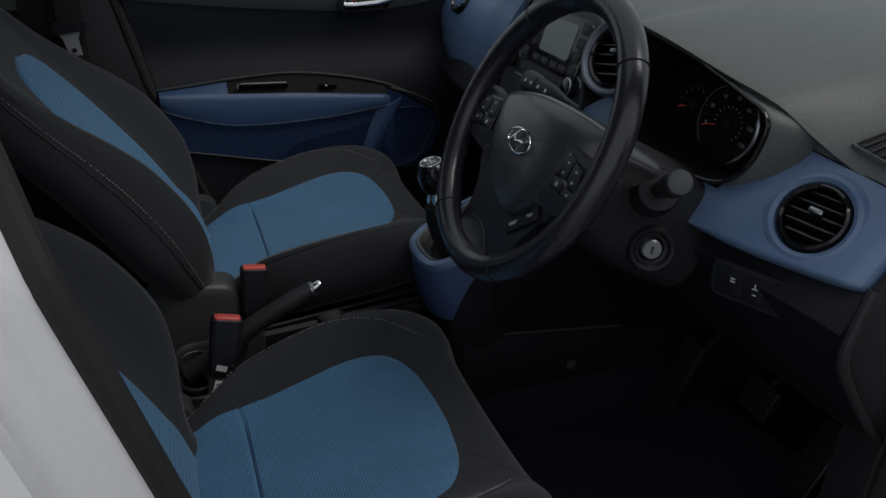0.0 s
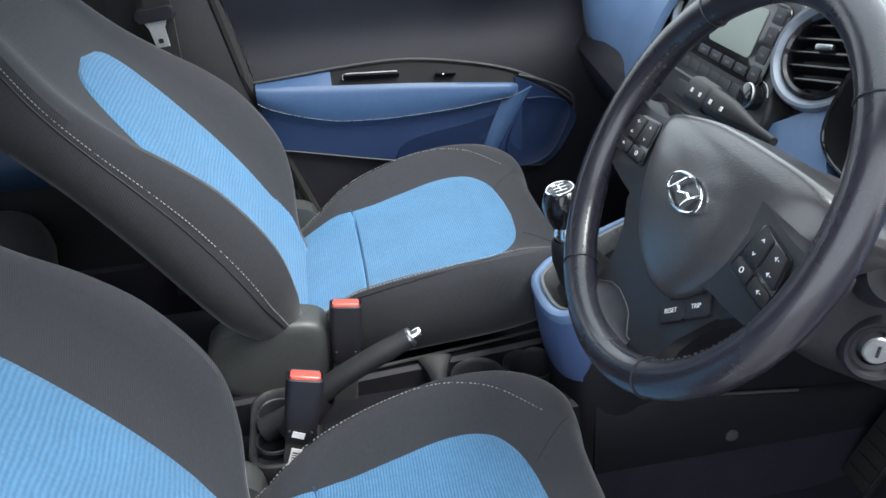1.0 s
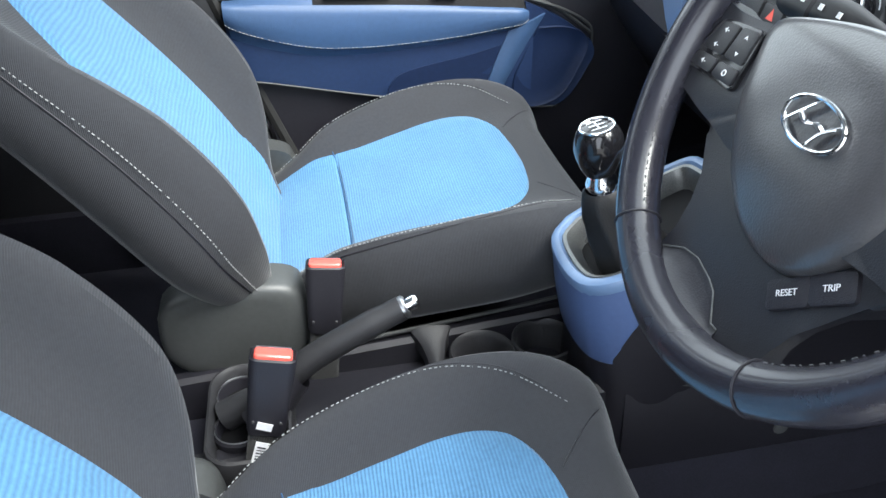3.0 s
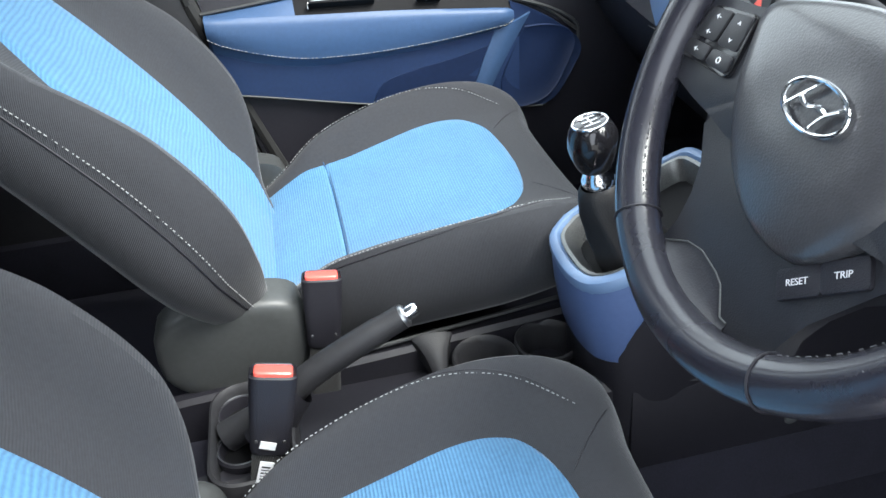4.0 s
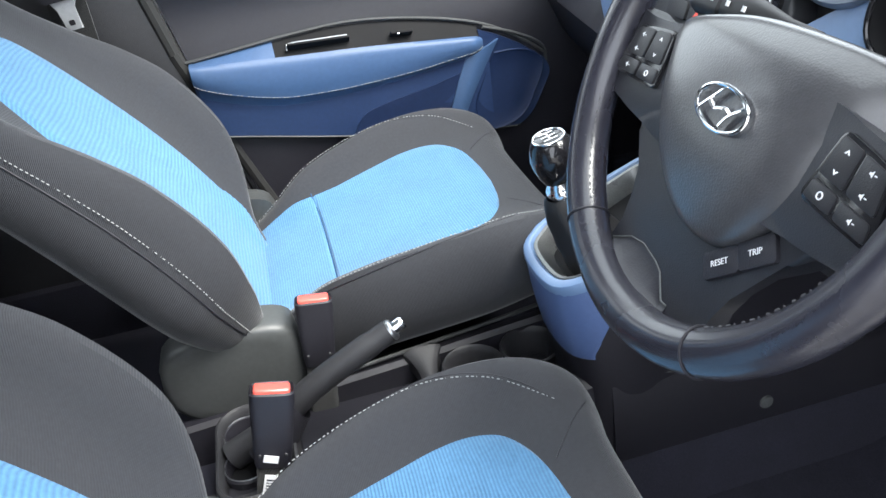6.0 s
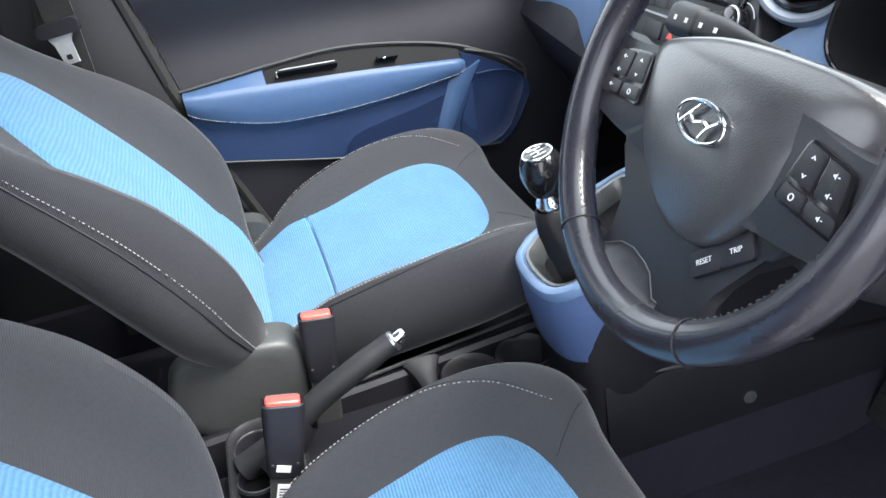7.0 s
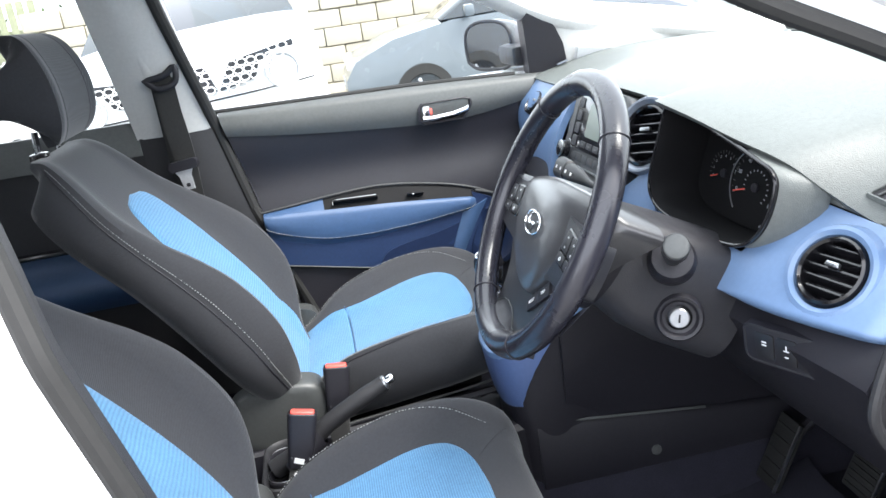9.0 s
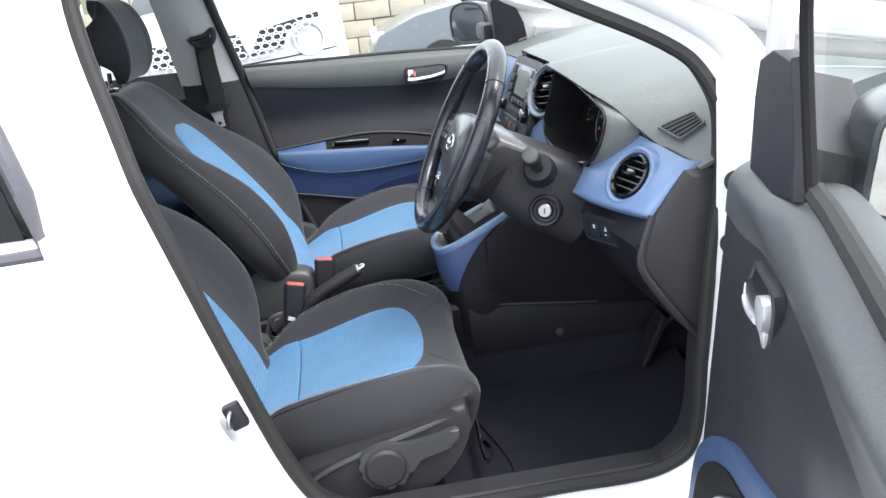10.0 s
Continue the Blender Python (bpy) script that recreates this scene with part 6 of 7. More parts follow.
part("rear_window_frame", tube([(-1.3, -0.752, 0.920), (-0.594, -0.752, 0.942), (-0.604, -0.742, 1.02), (-0.632, -0.72, 1.12), (-0.664, -0.69, 1.22), (-0.72, -0.64, 1.40)], 0.013, 10), material("surround_grey", (0.085, 0.085, 0.10), 0.5), side, "grey window surround")
rg = part("rear_glass", slab(lambda u, v: Vector((-1.32 + (0.71 - 0.12 * u) * v, -0.750 + 0.10 * u, 0.93 + 0.47 * u)), 1, 1, (0, 0.004, 0)), glass_material("dark_glass", (0.25, 0.26, 0.26)), side, "dark rear door glass")
part("sill_skin", loft([[Vector((x, y, z)) for y, z in ((-0.66, 0.385), (-0.69, 0.378), (-0.72, 0.355), (-0.755, 0.30), (-0.76, 0.20), (-0.70, 0.18), (-0.64, 0.25))] for x in (-1.4, -0.3, 0.3, 0.5)]), WHITE_PAINT, side, "white painted sill")
part("sill_trim", loft([[Vector((x, y, z)) for y, z in ((-0.60, 0.30), (-0.615, 0.385), (-0.63, 0.402), (-0.668, 0.402), (-0.676, 0.392), (-0.676, 0.36), (-0.62, 0.29))] for x in (-0.34, 0.0, 0.32)]), DARK, side, "dark grey sill trim")
st = part("striker_plate", rbox((-0.406, -0.733, 0.654), (0.026, 0.016, 0.042), 0.005, (0, -18, 0)), BLACK, side, "black door striker")
part("striker_bar", tube(along([(-0.411, -0.738, 0.665), (-0.413, -0.752, 0.660), (-0.415, -0.752, 0.645), (-0.413, -0.738, 0.640)], 12), 0.003, 8), SILVER, st)
part("sticker", rbox((-0.402, -0.760, 0.549), (0.030, 0.002, 0.050), 0, (0, -18, 0)), material("sticker_paper", (0.55, 0.58, 0.66), 0.6), side, "pale information sticker")
# front wing, bonnet and windscreen pillars
part("front_wing", slab(lambda u, v: Vector((0.40 + 1.05 * v, -0.735 + 0.13 * max(0, u - 0.75) / 0.25 + 0.05 * v * v, 0.25 + 0.80 * u - 0.14 * v * u)), 14, 12, (0, 0.02, 0)), WHITE_PAINT, side, "white painted front wing")
part("door_jamb", slab(lambda u, v: Vector((0.350 + (0.012 + 0.024 * u) * v, -0.688 - (0.012 + 0.028 * u) * v + 0.02 * max(0, u - 0.8), 0.55 + 0.50 * u)), 8, 4, (0.01, 0.01, 0)), WHITE_PAINT, side, "white painted door jamb")
# black sheet put in for the dark of the hinge gap
part("hinge_gap_sheet", slab(lambda u, v: Vector((0.372 + 0.05 * v, -0.690 - 0.060 * v, 0.42 + 0.50 * u)), 8, 4, (0.012, 0.012, 0)), RUBBER, side, "black sheet for the dark gap behind the door hinges")
for z in (0.893, 0.795):
    part("grommet", lathe([(0.018, 0), (0.017, 0.003), (0.002, 0.004)], look((0.3555 + 0.020 * (z - 0.55) / 0.45, -0.7005 - 0.012 * (z - 0.55) / 0.45, z), (1.0, 0.2, z)), 20), RUBBER, side, "round black grommet")
bonnet = tagged(part("bonnet", slab(lambda u, v: Vector((0.98 + 0.80 * u, -0.64 + 1.28 * v, 1.02 - 0.10 * u - 0.12 * u * u - 0.05 * (2 * v - 1) ** 2)), 10, 16, (0, 0, -0.02)), WHITE_PAINT), "white painted bonnet ahead of the windscreen", "car body", kind="structure")


def apillar(s):
    pts = [(0.98, s * 0.655, 1.0), (0.62, s * 0.655, 1.075), (0.35, s * 0.64, 1.135), (0.10, s * 0.60, 1.27), (-0.15, s * 0.55, 1.39), (-0.30, s * 0.52, 1.43)]
    return along(pts, 20)


for s, nm in ((-1, "pillar_front_near"), (1, "pillar_front_far")):
    p = tagged(new(nm), "windscreen pillar with pale grey inner trim", "pillar", kind="structure")
    part("trim", tube([q + Vector((0, -s * 0.015, -0.01)) for q in apillar(s)], 0.040, 12, flat=0.7), PILLAR, p, "pale grey pillar trim")
    part("skin", tube([q + Vector((0.02, s * 0.025, 0.012)) for q in apillar(s)], 0.040, 12, flat=0.7), WHITE_PAINT, p, "white painted pillar")
    if s > 0:
        part("corner_trim", slab(lambda u, v: Vector((0.352 + 0.36 * v, 0.634 - 0.30 * (0.15 - 0.05 * v) * u - 0.012 * math.sin(math.pi * v), 0.985 + (0.165 - 0.06 * v) * u)), 10, 12, (0, 0.02, 0)), PILLAR, p, "pale grey trim at the foot of the pillar")
ws2 = tagged(part("windscreen", slab(lambda u, v: Vector((0.96 - 1.22 * u + 0.04 * (2 * v - 1) ** 2 * -1, (-0.63 + 1.26 * v) * (1 - 0.18 * u), 1.01 + 0.44 * u ** 0.9)), 12, 12, (0.004, 0, -0.002)), GLASS), "clear curved windscreen", "windscreen", kind="structure")
ws2.visible_shadow = False
part("screen_band", tube([(0.955, -0.60, 1.022), (0.985, -0.3, 1.026), (0.99, 0, 1.028), (0.985, 0.3, 1.026), (0.955, 0.60, 1.022)], 0.012, 8), RUBBER, ws2)
roof = tagged(new("roof"), "white painted roof with pale grey lining", "roof", kind="structure")
part("lining", slab(lambda u, v: Vector((-0.28 - 1.35 * u, -0.52 + 1.04 * v, 1.435 + 0.03 * math.sin(math.pi * v) + 0.02 * math.sin(math.pi * u))), 10, 10, (0, 0, 0.01)), PILLAR, roof, "pale grey roof lining")
part("roof_skin", slab(lambda u, v: Vector((-0.26 - 1.40 * u, -0.56 + 1.12 * v, 1.455 + 0.04 * math.sin(math.pi * v) + 0.02 * math.sin(math.pi * u))), 10, 10, (0, 0, 0.01)), WHITE_PAINT, roof)
# far side: B pillar trim, rear door, rear quarter
bp = tagged(new("pillar_middle_far"), "pale grey door pillar trim over a black lower trim", "pillar", kind="structure")
part("upper_trim", slab(lambda u, v: Vector((-0.645 - 0.045 * u + (0.175 - 0.02 * u) * v, 0.612 - 0.30 * max(0, 0.42 * u - 0.02) - 0.016 * math.sin(math.pi * v), 1.0 + 0.44 * u)), 12, 12, (0, 0.03, 0)), PILLAR, bp, "pale grey upper trim")
part("lower_trim", slab(lambda u, v: Vector((-0.640 + (0.165 + 0.16 * (1 - u)) * v, 0.610 - 0.012 * math.sin(math.pi * v), 0.34 + 0.662 * u)), 12, 12, (0, 0.03, 0)), DARK, bp, "black lower trim")
part("door_seal", tube([(-0.425, 0.618, 0.80), (-0.468, 0.618, 1.0), (-0.480, 0.60, 1.06), (-0.52, 0.54, 1.25), (-0.55, 0.49, 1.42)], 0.013, 10), RUBBER, bp, "black rubber seal")
part("door_seal", tube([(-0.29, 0.618, 0.40), (-0.36, 0.618, 0.60), (-0.425, 0.618, 0.80)], 0.013, 10), RUBBER, bp)
part("bright_edge", tube([(-0.474, 0.608, 1.02), (-0.512, 0.545, 1.24), (-0.538, 0.495, 1.42)], 0.006, 8), PILLAR, bp)
adj = part("height_adjuster", slab(lambda u, v: Vector((-0.615 + 0.075 * v - 0.010 * u, 0.585 - 0.025 * math.sin(math.pi * v) - 0.30 * 0.045 * u, 1.135 + 0.055 * u + 0.01 * v)), 6, 10, (0, 0.03, 0)), PILLAR, bp, "pale grey belt height adjuster")
belt = thing("seat_belt", (-0.55, 0.58, 1.1), "black seat belt hanging on the door pillar", "seat belt")
part("guide_ring", tube(along([(-0.588, 0.555, 1.128), (-0.545, 0.552, 1.135), (-0.520, 0.552, 1.150), (-0.525, 0.552, 1.118), (-0.560, 0.552, 1.108)], 24, True), 0.007, 10, True), BLACK, belt, "black guide ring")
part("webbing", loft([[Vector((x - 0.024, 0.560 + e, z - 0.004)), Vector((x + 0.024, 0.552 + e, z + 0.004)), Vector((x + 0.024, 0.556 + e, z + 0.004)), Vector((x - 0.024, 0.564 + e, z - 0.004))] for x, z, e in ((-0.552, 1.125, 0.0), (-0.550, 1.05, 0.0), (-0.545, 0.98, 0.004), (-0.545, 0.94, 0.010), (-0.55, 0.70, 0.02), (-0.55, 0.42, 0.025))]), WEBBING, belt, "black webbing")
part("webbing", loft([[Vector((x - 0.024, y, z)), Vector((x + 0.024, y - 0.006, z)), Vector((x + 0.024, y - 0.003, z)), Vector((x - 0.024, y + 0.003, z))] for x, y, z in ((-0.556, 0.566, 1.14), (-0.558, 0.580, 1.0), (-0.56, 0.585, 0.6))]), WEBBING, belt)
TG = basis((-0.548, 0.546, 0.912), (1, -0.15, 0.12), (-0.12, 0.05, 1))
part("tongue_grip", loft([[TG @ Vector((x, y, z)) for x, y in round_rect(0.066, 0.022, 0.008, 4)] for z in (-0.009, 0.009)]), BLACK, belt, "black tongue grip").matrix_world = Matrix.Translation((0, 0, 0.026))
# pale, less metallic steel: the tongue's bright reflection is in its base colour
part("tongue", prism([(-0.022, 0.018), (0.022, 0.018), (0.013, 0.002), (0.012, -0.030), (-0.012, -0.030), (-0.013, 0.002)], 0.004, TG, 0.001), material("lit_steel", (0.62, 0.63, 0.65), 0.4, 0.4), belt, "bright steel tongue")
part("tongue_slot", prism(round_rect(0.009, 0.008, 0.002, 3), 0.001, TG @ pose(0, -0.019, 0.0036)), BLACK, belt)
rdoor = thing("rear_door", (-0.9, 0.65, 0.3), "closed rear car door with black panel and blue armrest", "car door")
part("door_panel", slab(lambda u, v: Vector((-1.40 + 0.76 * v, 0.620 + 0.02 * (1 - u), 0.36 + 0.66 * u)), 8, 8, (0, 0.02, 0)), DARK, rdoor)
part("upper_panel", slab(lambda u, v: Vector((-1.40 + 0.76 * v, 0.606 + 0.014 * u, 0.965 + 0.075 * u)), 6, 8, (0, 0.02, 0)), GREY, rdoor, "grey upper trim")
part("armrest", slab(lambda u, v: Vector((-1.30 + 0.62 * v, 0.61 - 0.035 * math.sin(math.pi * min(1, u * 1.3)), 0.62 + 0.15 * u)), 8, 10, (0, 0.02, 0)), BLUE_DOOR, rdoor, "blue armrest")
part("switch_tray", rbox((-0.93, 0.585, 0.782), (0.34, 0.03, 0.012), 0.005), GLOSS, rdoor)
part("outer_skin", loft([[Vector((x, y, z)) for y, z in ((0.66, 0.30), (0.76, 0.34), (0.80, 0.6), (0.79, 0.9), (0.725, 1.03), (0.66, 1.02))] for x in (-1.45, -0.48)]), WHITE_PAINT, rdoor)
rgl = part("window_glass", slab(lambda u, v: Vector((-1.38 + 0.73 * v, leaning(0, 1.02 + 0.4 * u), 1.02 + 0.40 * u)), 1, 1, (0, 0.004, 0)), GLASS, rdoor)
rgl.visible_shadow = False
# rear bench and the tail of the cabin
bench = thing("rear_bench_seat", (-1.2, 0, 0.3), "charcoal cloth rear bench seat with blue centre panels", "car seat")
for y in (-0.32, 0.32):
    bc = Pad([(0, -1.40, 0.50), (0.3, -1.18, 0.53), (0.7, -0.945, 0.570), (0.85, -0.875, 0.556), (0.95, -0.845, 0.505), (1, -0.85, 0.45)], [(0, 0.29), (0.8, 0.30), (1, 0.27)], [(0, 0.01), (0.5, 0.02), (1, 0)], [(0, 0.1), (1, 0.1)], y)
    part("bench_cushion", bc.body(24), CLOTH, bench)
    part("cushion_insert", bc.insert(0.06, 0.74, spline([(0, 0.20), (0.7, 0.19), (0.93, 0.12), (1, 0.01)]), (), 0.006, 24, 10), BLUE_CLOTH, bench, "bright blue cloth panel")
    bb = Pad([(0, -1.36, 0.50), (0.3, -1.43, 0.68), (0.8, -1.55, 0.95), (0.95, -1.60, 1.03), (1, -1.63, 1.035)], [(0, 0.28), (0.5, 0.30), (1, 0.24)], [(0, 0.02), (0.5, 0.03), (1, 0.0)], [(0, 0.1), (0.9, 0.1), (1, 0.03)], y)
    part("bench_back", flip_back(bb), CLOTH, bench)
tail = tagged(new("tail_wall"), "white car tail closing the cabin behind", "car body", kind="structure")
part("panel", rbox((-1.95, 0, 0.70), (0.08, 1.3, 0.75), 0.03), WHITE_PAINT, tail)
part("side_panel", rbox((-1.65, 0.68, 0.85), (0.55, 0.06, 1.1), 0.03), WHITE_PAINT, tail)
part("side_panel", rbox((-1.65, -0.66, 0.85), (0.55, 0.06, 1.1), 0.03), WHITE_PAINT, tail)
bulk = tagged(part("bulkhead", rbox((0.97, 0, 0.62), (0.05, 1.3, 0.76), 0.02), BLACK), "black bulkhead under the dashboard", "bulkhead", kind="structure")
for y in (-0.652, 0.652):
    part("kick_panel", rbox((0.68, y, 0.62), (0.62, 0.03, 0.70), 0.01), BLACK, bulk)
part("under_cover", rbox((0.86, 0, 0.27), (0.30, 1.3, 0.06), 0.01), BLACK, bulk)
cowl = tagged(new("wiper_cowl"), "black plastic wiper cowl below the windscreen", "cowl", kind="structure")
part("cowl_panel", slab(lambda u, v: Vector((0.965 + 0.10 * u, -0.62 + 1.24 * v, 1.008 - 0.01 * u)), 4, 12, (0, 0, -0.03)), BLACK, cowl)
for y0, y1 in ((-0.50, 0.02), (-0.02, 0.52)):
    wp = thing("windscreen_wiper", (1.0, y0, 1.0), "black windscreen wiper resting on the glass", "wiper", "windscreen wipers")
    part("wiper_arm", tube([(1.02, y1, 1.02), (0.99, (y0 + y1) / 2, 1.035), (0.96, y0, 1.032)], 0.007, 8), BLACK, wp)
    part("wiper_blade", tube([(0.955, y0 - 0.05, 1.030), (0.96, y0 + 0.2, 1.032), (0.965, y0 + 0.42, 1.030)], 0.006, 6), RUBBER, wp)

# the rest of the car's outside: far wing, nose, bumper, hatch and wheels
body = tagged(new("body_ends"), "white painted nose and hatch of the car", "car body", kind="structure")
part("front_wing", slab(lambda u, v: Vector((0.40 + 1.05 * v, 0.735 - 0.13 * max(0, u - 0.75) / 0.25 - 0.05 * v * v, 0.25 + 0.80 * u - 0.14 * v * u)), 14, 12, (0, -0.02, 0)), WHITE_PAINT, body, "white painted front wing")
part("nose", loft([[Vector((x, y, z)) for y, z in ((-w, lo), (-w, 0.5 * (lo + hi)), (-w * 0.92, hi - 0.05), (-w * 0.5, hi), (w * 0.5, hi), (w * 0.92, hi - 0.05), (w, 0.5 * (lo + hi)), (w, lo))] for x, w, lo, hi in ((1.40, 0.685, 0.22, 0.855), (1.60, 0.66, 0.20, 0.83), (1.74, 0.60, 0.22, 0.78), (1.84, 0.50, 0.26, 0.68), (1.88, 0.42, 0.32, 0.60))]), WHITE_PAINT, body, "white painted nose")
part("grille", rbox((1.868, 0, 0.45), (0.03, 0.62, 0.14), 0.02), BLACK, body, "black grille")
for k in (-1, 1):
    part("headlight", rbox((1.74, k * 0.50, 0.66), (0.18, 0.22, 0.12), 0.05, (0, 0, k * -28)), GLOSS, body, "dark headlight")
    part("tail_light", rbox((-1.965, k * 0.56, 0.86), (0.06, 0.12, 0.22), 0.03), RED, body, "red tail light")
    part("quarter", slab(lambda u, v: Vector((-1.42 - 0.52 * v, k * (0.70 - 0.14 * u), 1.02 + 0.42 * u - 0.30 * v * u)), 4, 6, (0, -k * 0.03, 0)), WHITE_PAINT, body, "white painted rear quarter")
part("hatch", slab(lambda u, v: Vector((-1.62 - 0.34 * u, (-0.56 + 1.12 * v) * (1 + 0.12 * u), 1.475 - 0.42 * u)), 6, 8, (0.03, 0, -0.01)), material("tinted_rear_glass", (0.02, 0.024, 0.026), 0.06), body, "dark rear window")
for x in (1.02, -1.30):
    for k in (-1, 1):
        wh = thing("car_wheel", (x, k * 0.66, 0), "black tyre on a silver wheel under the white car", "wheel", "car wheels")
        wm = pose(x, k * 0.64, 0.285, 90 * k * -1)
        part("tyre", lathe([(0.19, -0.08), (0.27, -0.08), (0.285, -0.05), (0.285, 0.06), (0.27, 0.085), (0.19, 0.09)], wm, 36), TYRE_RUBBER, wh, "black tyre")
        part("rim", lathe([(0.19, 0.07), (0.185, 0.085), (0.15, 0.07), (0.05, 0.075), (0.002, 0.08)], wm, 24), SILVER, wh, "silver wheel rim")

# ---- outside ----
asphalt = material("asphalt", (0.20, 0.195, 0.185), 0.9, vary=0.3, scale=3, grain=0.8, grain_scale=300)
ground = tagged(part("ground", rbox((0, 0, -0.05), (300, 300, 0.1), 0), asphalt), "pale grey asphalt yard", "ground", kind="structure")
CAR_GLASS = material("dark_car_glass", (0.02, 0.025, 0.03), 0.05, coat=0.5)
TYRE = material("tyre_rubber", (0.02, 0.02, 0.02), 0.8)


def parked_car(name, m, paint, label, length=4.0, width=1.7, height=1.5):
    """A plain parked hatchback: local x to its nose, y to its left, z up."""
    c = thing(name, (0, 0, 0), label, "car", "parked cars")
    h, w, n = height, width / 2, length / 2
    side = [(-n, 0.35, 0.62), (-n + 0.05, 0.25, 0.95), (-n + 0.35, 0.22, 1.0), (-0.6, 0.20, 1.0), (n - 1.1, 0.20, 0.98), (n - 0.5, 0.22, 0.88), (n - 0.12, 0.25, 0.72), (n, 0.35, 0.55)]
    part("body", loft([[m @ Vector((x, y * k, z)) for y, z, k in ((-w, lo + 0.1, 1), (-w, (lo + hi) / 2, 1), (-w * 0.94, hi - 0.03, 1), (-w * 0.6, hi, 1), (w * 0.6, hi, 1), (w * 0.94, hi - 0.03, 1), (w, (lo + hi) / 2, 1), (w, lo + 0.1, 1), (w * 0.9, lo, 1), (-w * 0.9, lo, 1))] for x, lo, hi in side]), paint, c, "painted body")
    cab = [(-n + 0.12, 0.98, 0.98), (-n + 0.45, 0.98, h - 0.06), (-0.5, 0.98, h), (0.25, 0.98, h - 0.06), (n - 1.0, 0.96, 0.98)]
    part("cabin", loft([[m @ Vector((x, y, z)) for y, z in ((-w * 0.92, lo), (-w * 0.74, hi - 0.04), (-w * 0.62, hi), (w * 0.62, hi), (w * 0.74, hi - 0.04), (w * 0.92, lo))] for x, lo, hi in cab]), CAR_GLASS, c, "dark glazed cabin")
    part("roof", loft([[m @ Vector((x, y, z)) for y, z in ((-w * 0.66, hi - 0.01), (-w * 0.6, hi + 0.012), (w * 0.6, hi + 0.012), (w * 0.66, hi - 0.01))] for x, hi in ((-n + 0.4, h - 0.07), (-0.5, h), (0.25, h - 0.06))]), paint, c, "painted roof")
    for sx in (-1.22, 1.25):
        for sy in (-1, 1):
            wm = m @ pose(sx * n / 2, sy * (w - 0.10), 0.30, 90 * sy * -1)
            t = part("wheel", lathe([(0.19, -0.10), (0.29, -0.10), (0.305, -0.06), (0.305, 0.06), (0.29, 0.105), (0.20, 0.11), (0.19, 0.10)], wm, 28), TYRE, c, "black tyre")
            part("rim", lathe([(0.19, 0.085), (0.185, 0.10), (0.15, 0.085), (0.05, 0.09), (0.002, 0.095)], wm, 20), SILVER, t, "silver wheel rim")
            for k in range(5):
                part("spoke", rbox((0, 0, 0), (0.13, 0.035, 0.02), 0.006), SILVER, t).matrix_world = wm @ pose(0, 0, 0.10, 0, 0, 72 * k) @ pose(0.10, 0, 0)
    for sy in (-1, 1):
        part("headlight", rbox((0, 0, 0), (0.10, 0.28, 0.13), 0.04), CHROME, c, "clear headlight").matrix_world = m @ pose(n - 0.12, sy * w * 0.70, 0.66, 0, 0, sy * 25)
        part("tail_light", rbox((0, 0, 0), (0.08, 0.14, 0.24), 0.03), RED, c, "red tail light").matrix_world = m @ pose(-n + 0.05, sy * w * 0.85, 0.85)
        part("door_mirror", rbox((0, 0, 0), (0.10, 0.16, 0.11), 0.03), paint, c).matrix_world = m @ pose(n - 1.25, sy * (w + 0.07), 1.02)
        for x in (-n + 1.05, -0.05):
            part("door_handle", rbox((0, 0, 0), (0.16, 0.03, 0.03), 0.01), paint, c).matrix_world = m @ pose(x, sy * w, 0.84)
    part("plate", rbox((0, 0, 0), (0.015, 0.50, 0.11), 0.004), WHITE_MARK, c, "pale number plate").matrix_world = m @ pose(n + 0.004, 0, 0.45)
    return c


# white vehicle with honeycomb grille facing the passenger window
van = thing("parked_car", (-0.885, 4.0, 0), "white parked car with honeycomb grille and round lamps", "car", "parked cars")
V = pose(-0.94, 4.0, 0.045, 0, -4, 0)
prof = [(0.10, 0.28), (0.0, 0.32), (-0.03, 0.50), (-0.03, 0.72), (0.0, 0.84), (0.02, 0.98), (0.10, 1.06), (0.35, 1.12), (0.9, 1.18), (1.0, 0.9), (1.0, 0.28)]


def nose(x):
    b = (abs(x) / 0.87) ** 4
    return [V @ Vector((x, y + 0.22 * b * (1 if y < 0.9 else 0), z - 0.05 * b * (z > 0.9))) for y, z in prof]


part("front_body", loft([nose(-0.87 + 1.74 * k / 24) for k in range(25)]), WHITE_PAINT, van, "white painted nose and bonnet")
part("rear_body", rbox((0, 0, 0), (1.72, 3.0, 0.9), 0.12), WHITE_PAINT, van).matrix_world = V @ pose(0, 2.45, 0.73)
part("cabin", loft([[V @ Vector((x * k, y, z)) for x in (-0.78, 0.78)] + [V @ Vector((x * k * 0.8, y + d, z + 0.45)) for x in (0.78, -0.78)] for k, y, z, d in ((1, 0.92, 1.15, 0.75), (1, 3.7, 1.15, -0.3))]), CAR_GLASS, van, "dark glazed cabin")
GRILLE_DARK = material("grille_black", (0.015, 0.016, 0.02), 0.5)
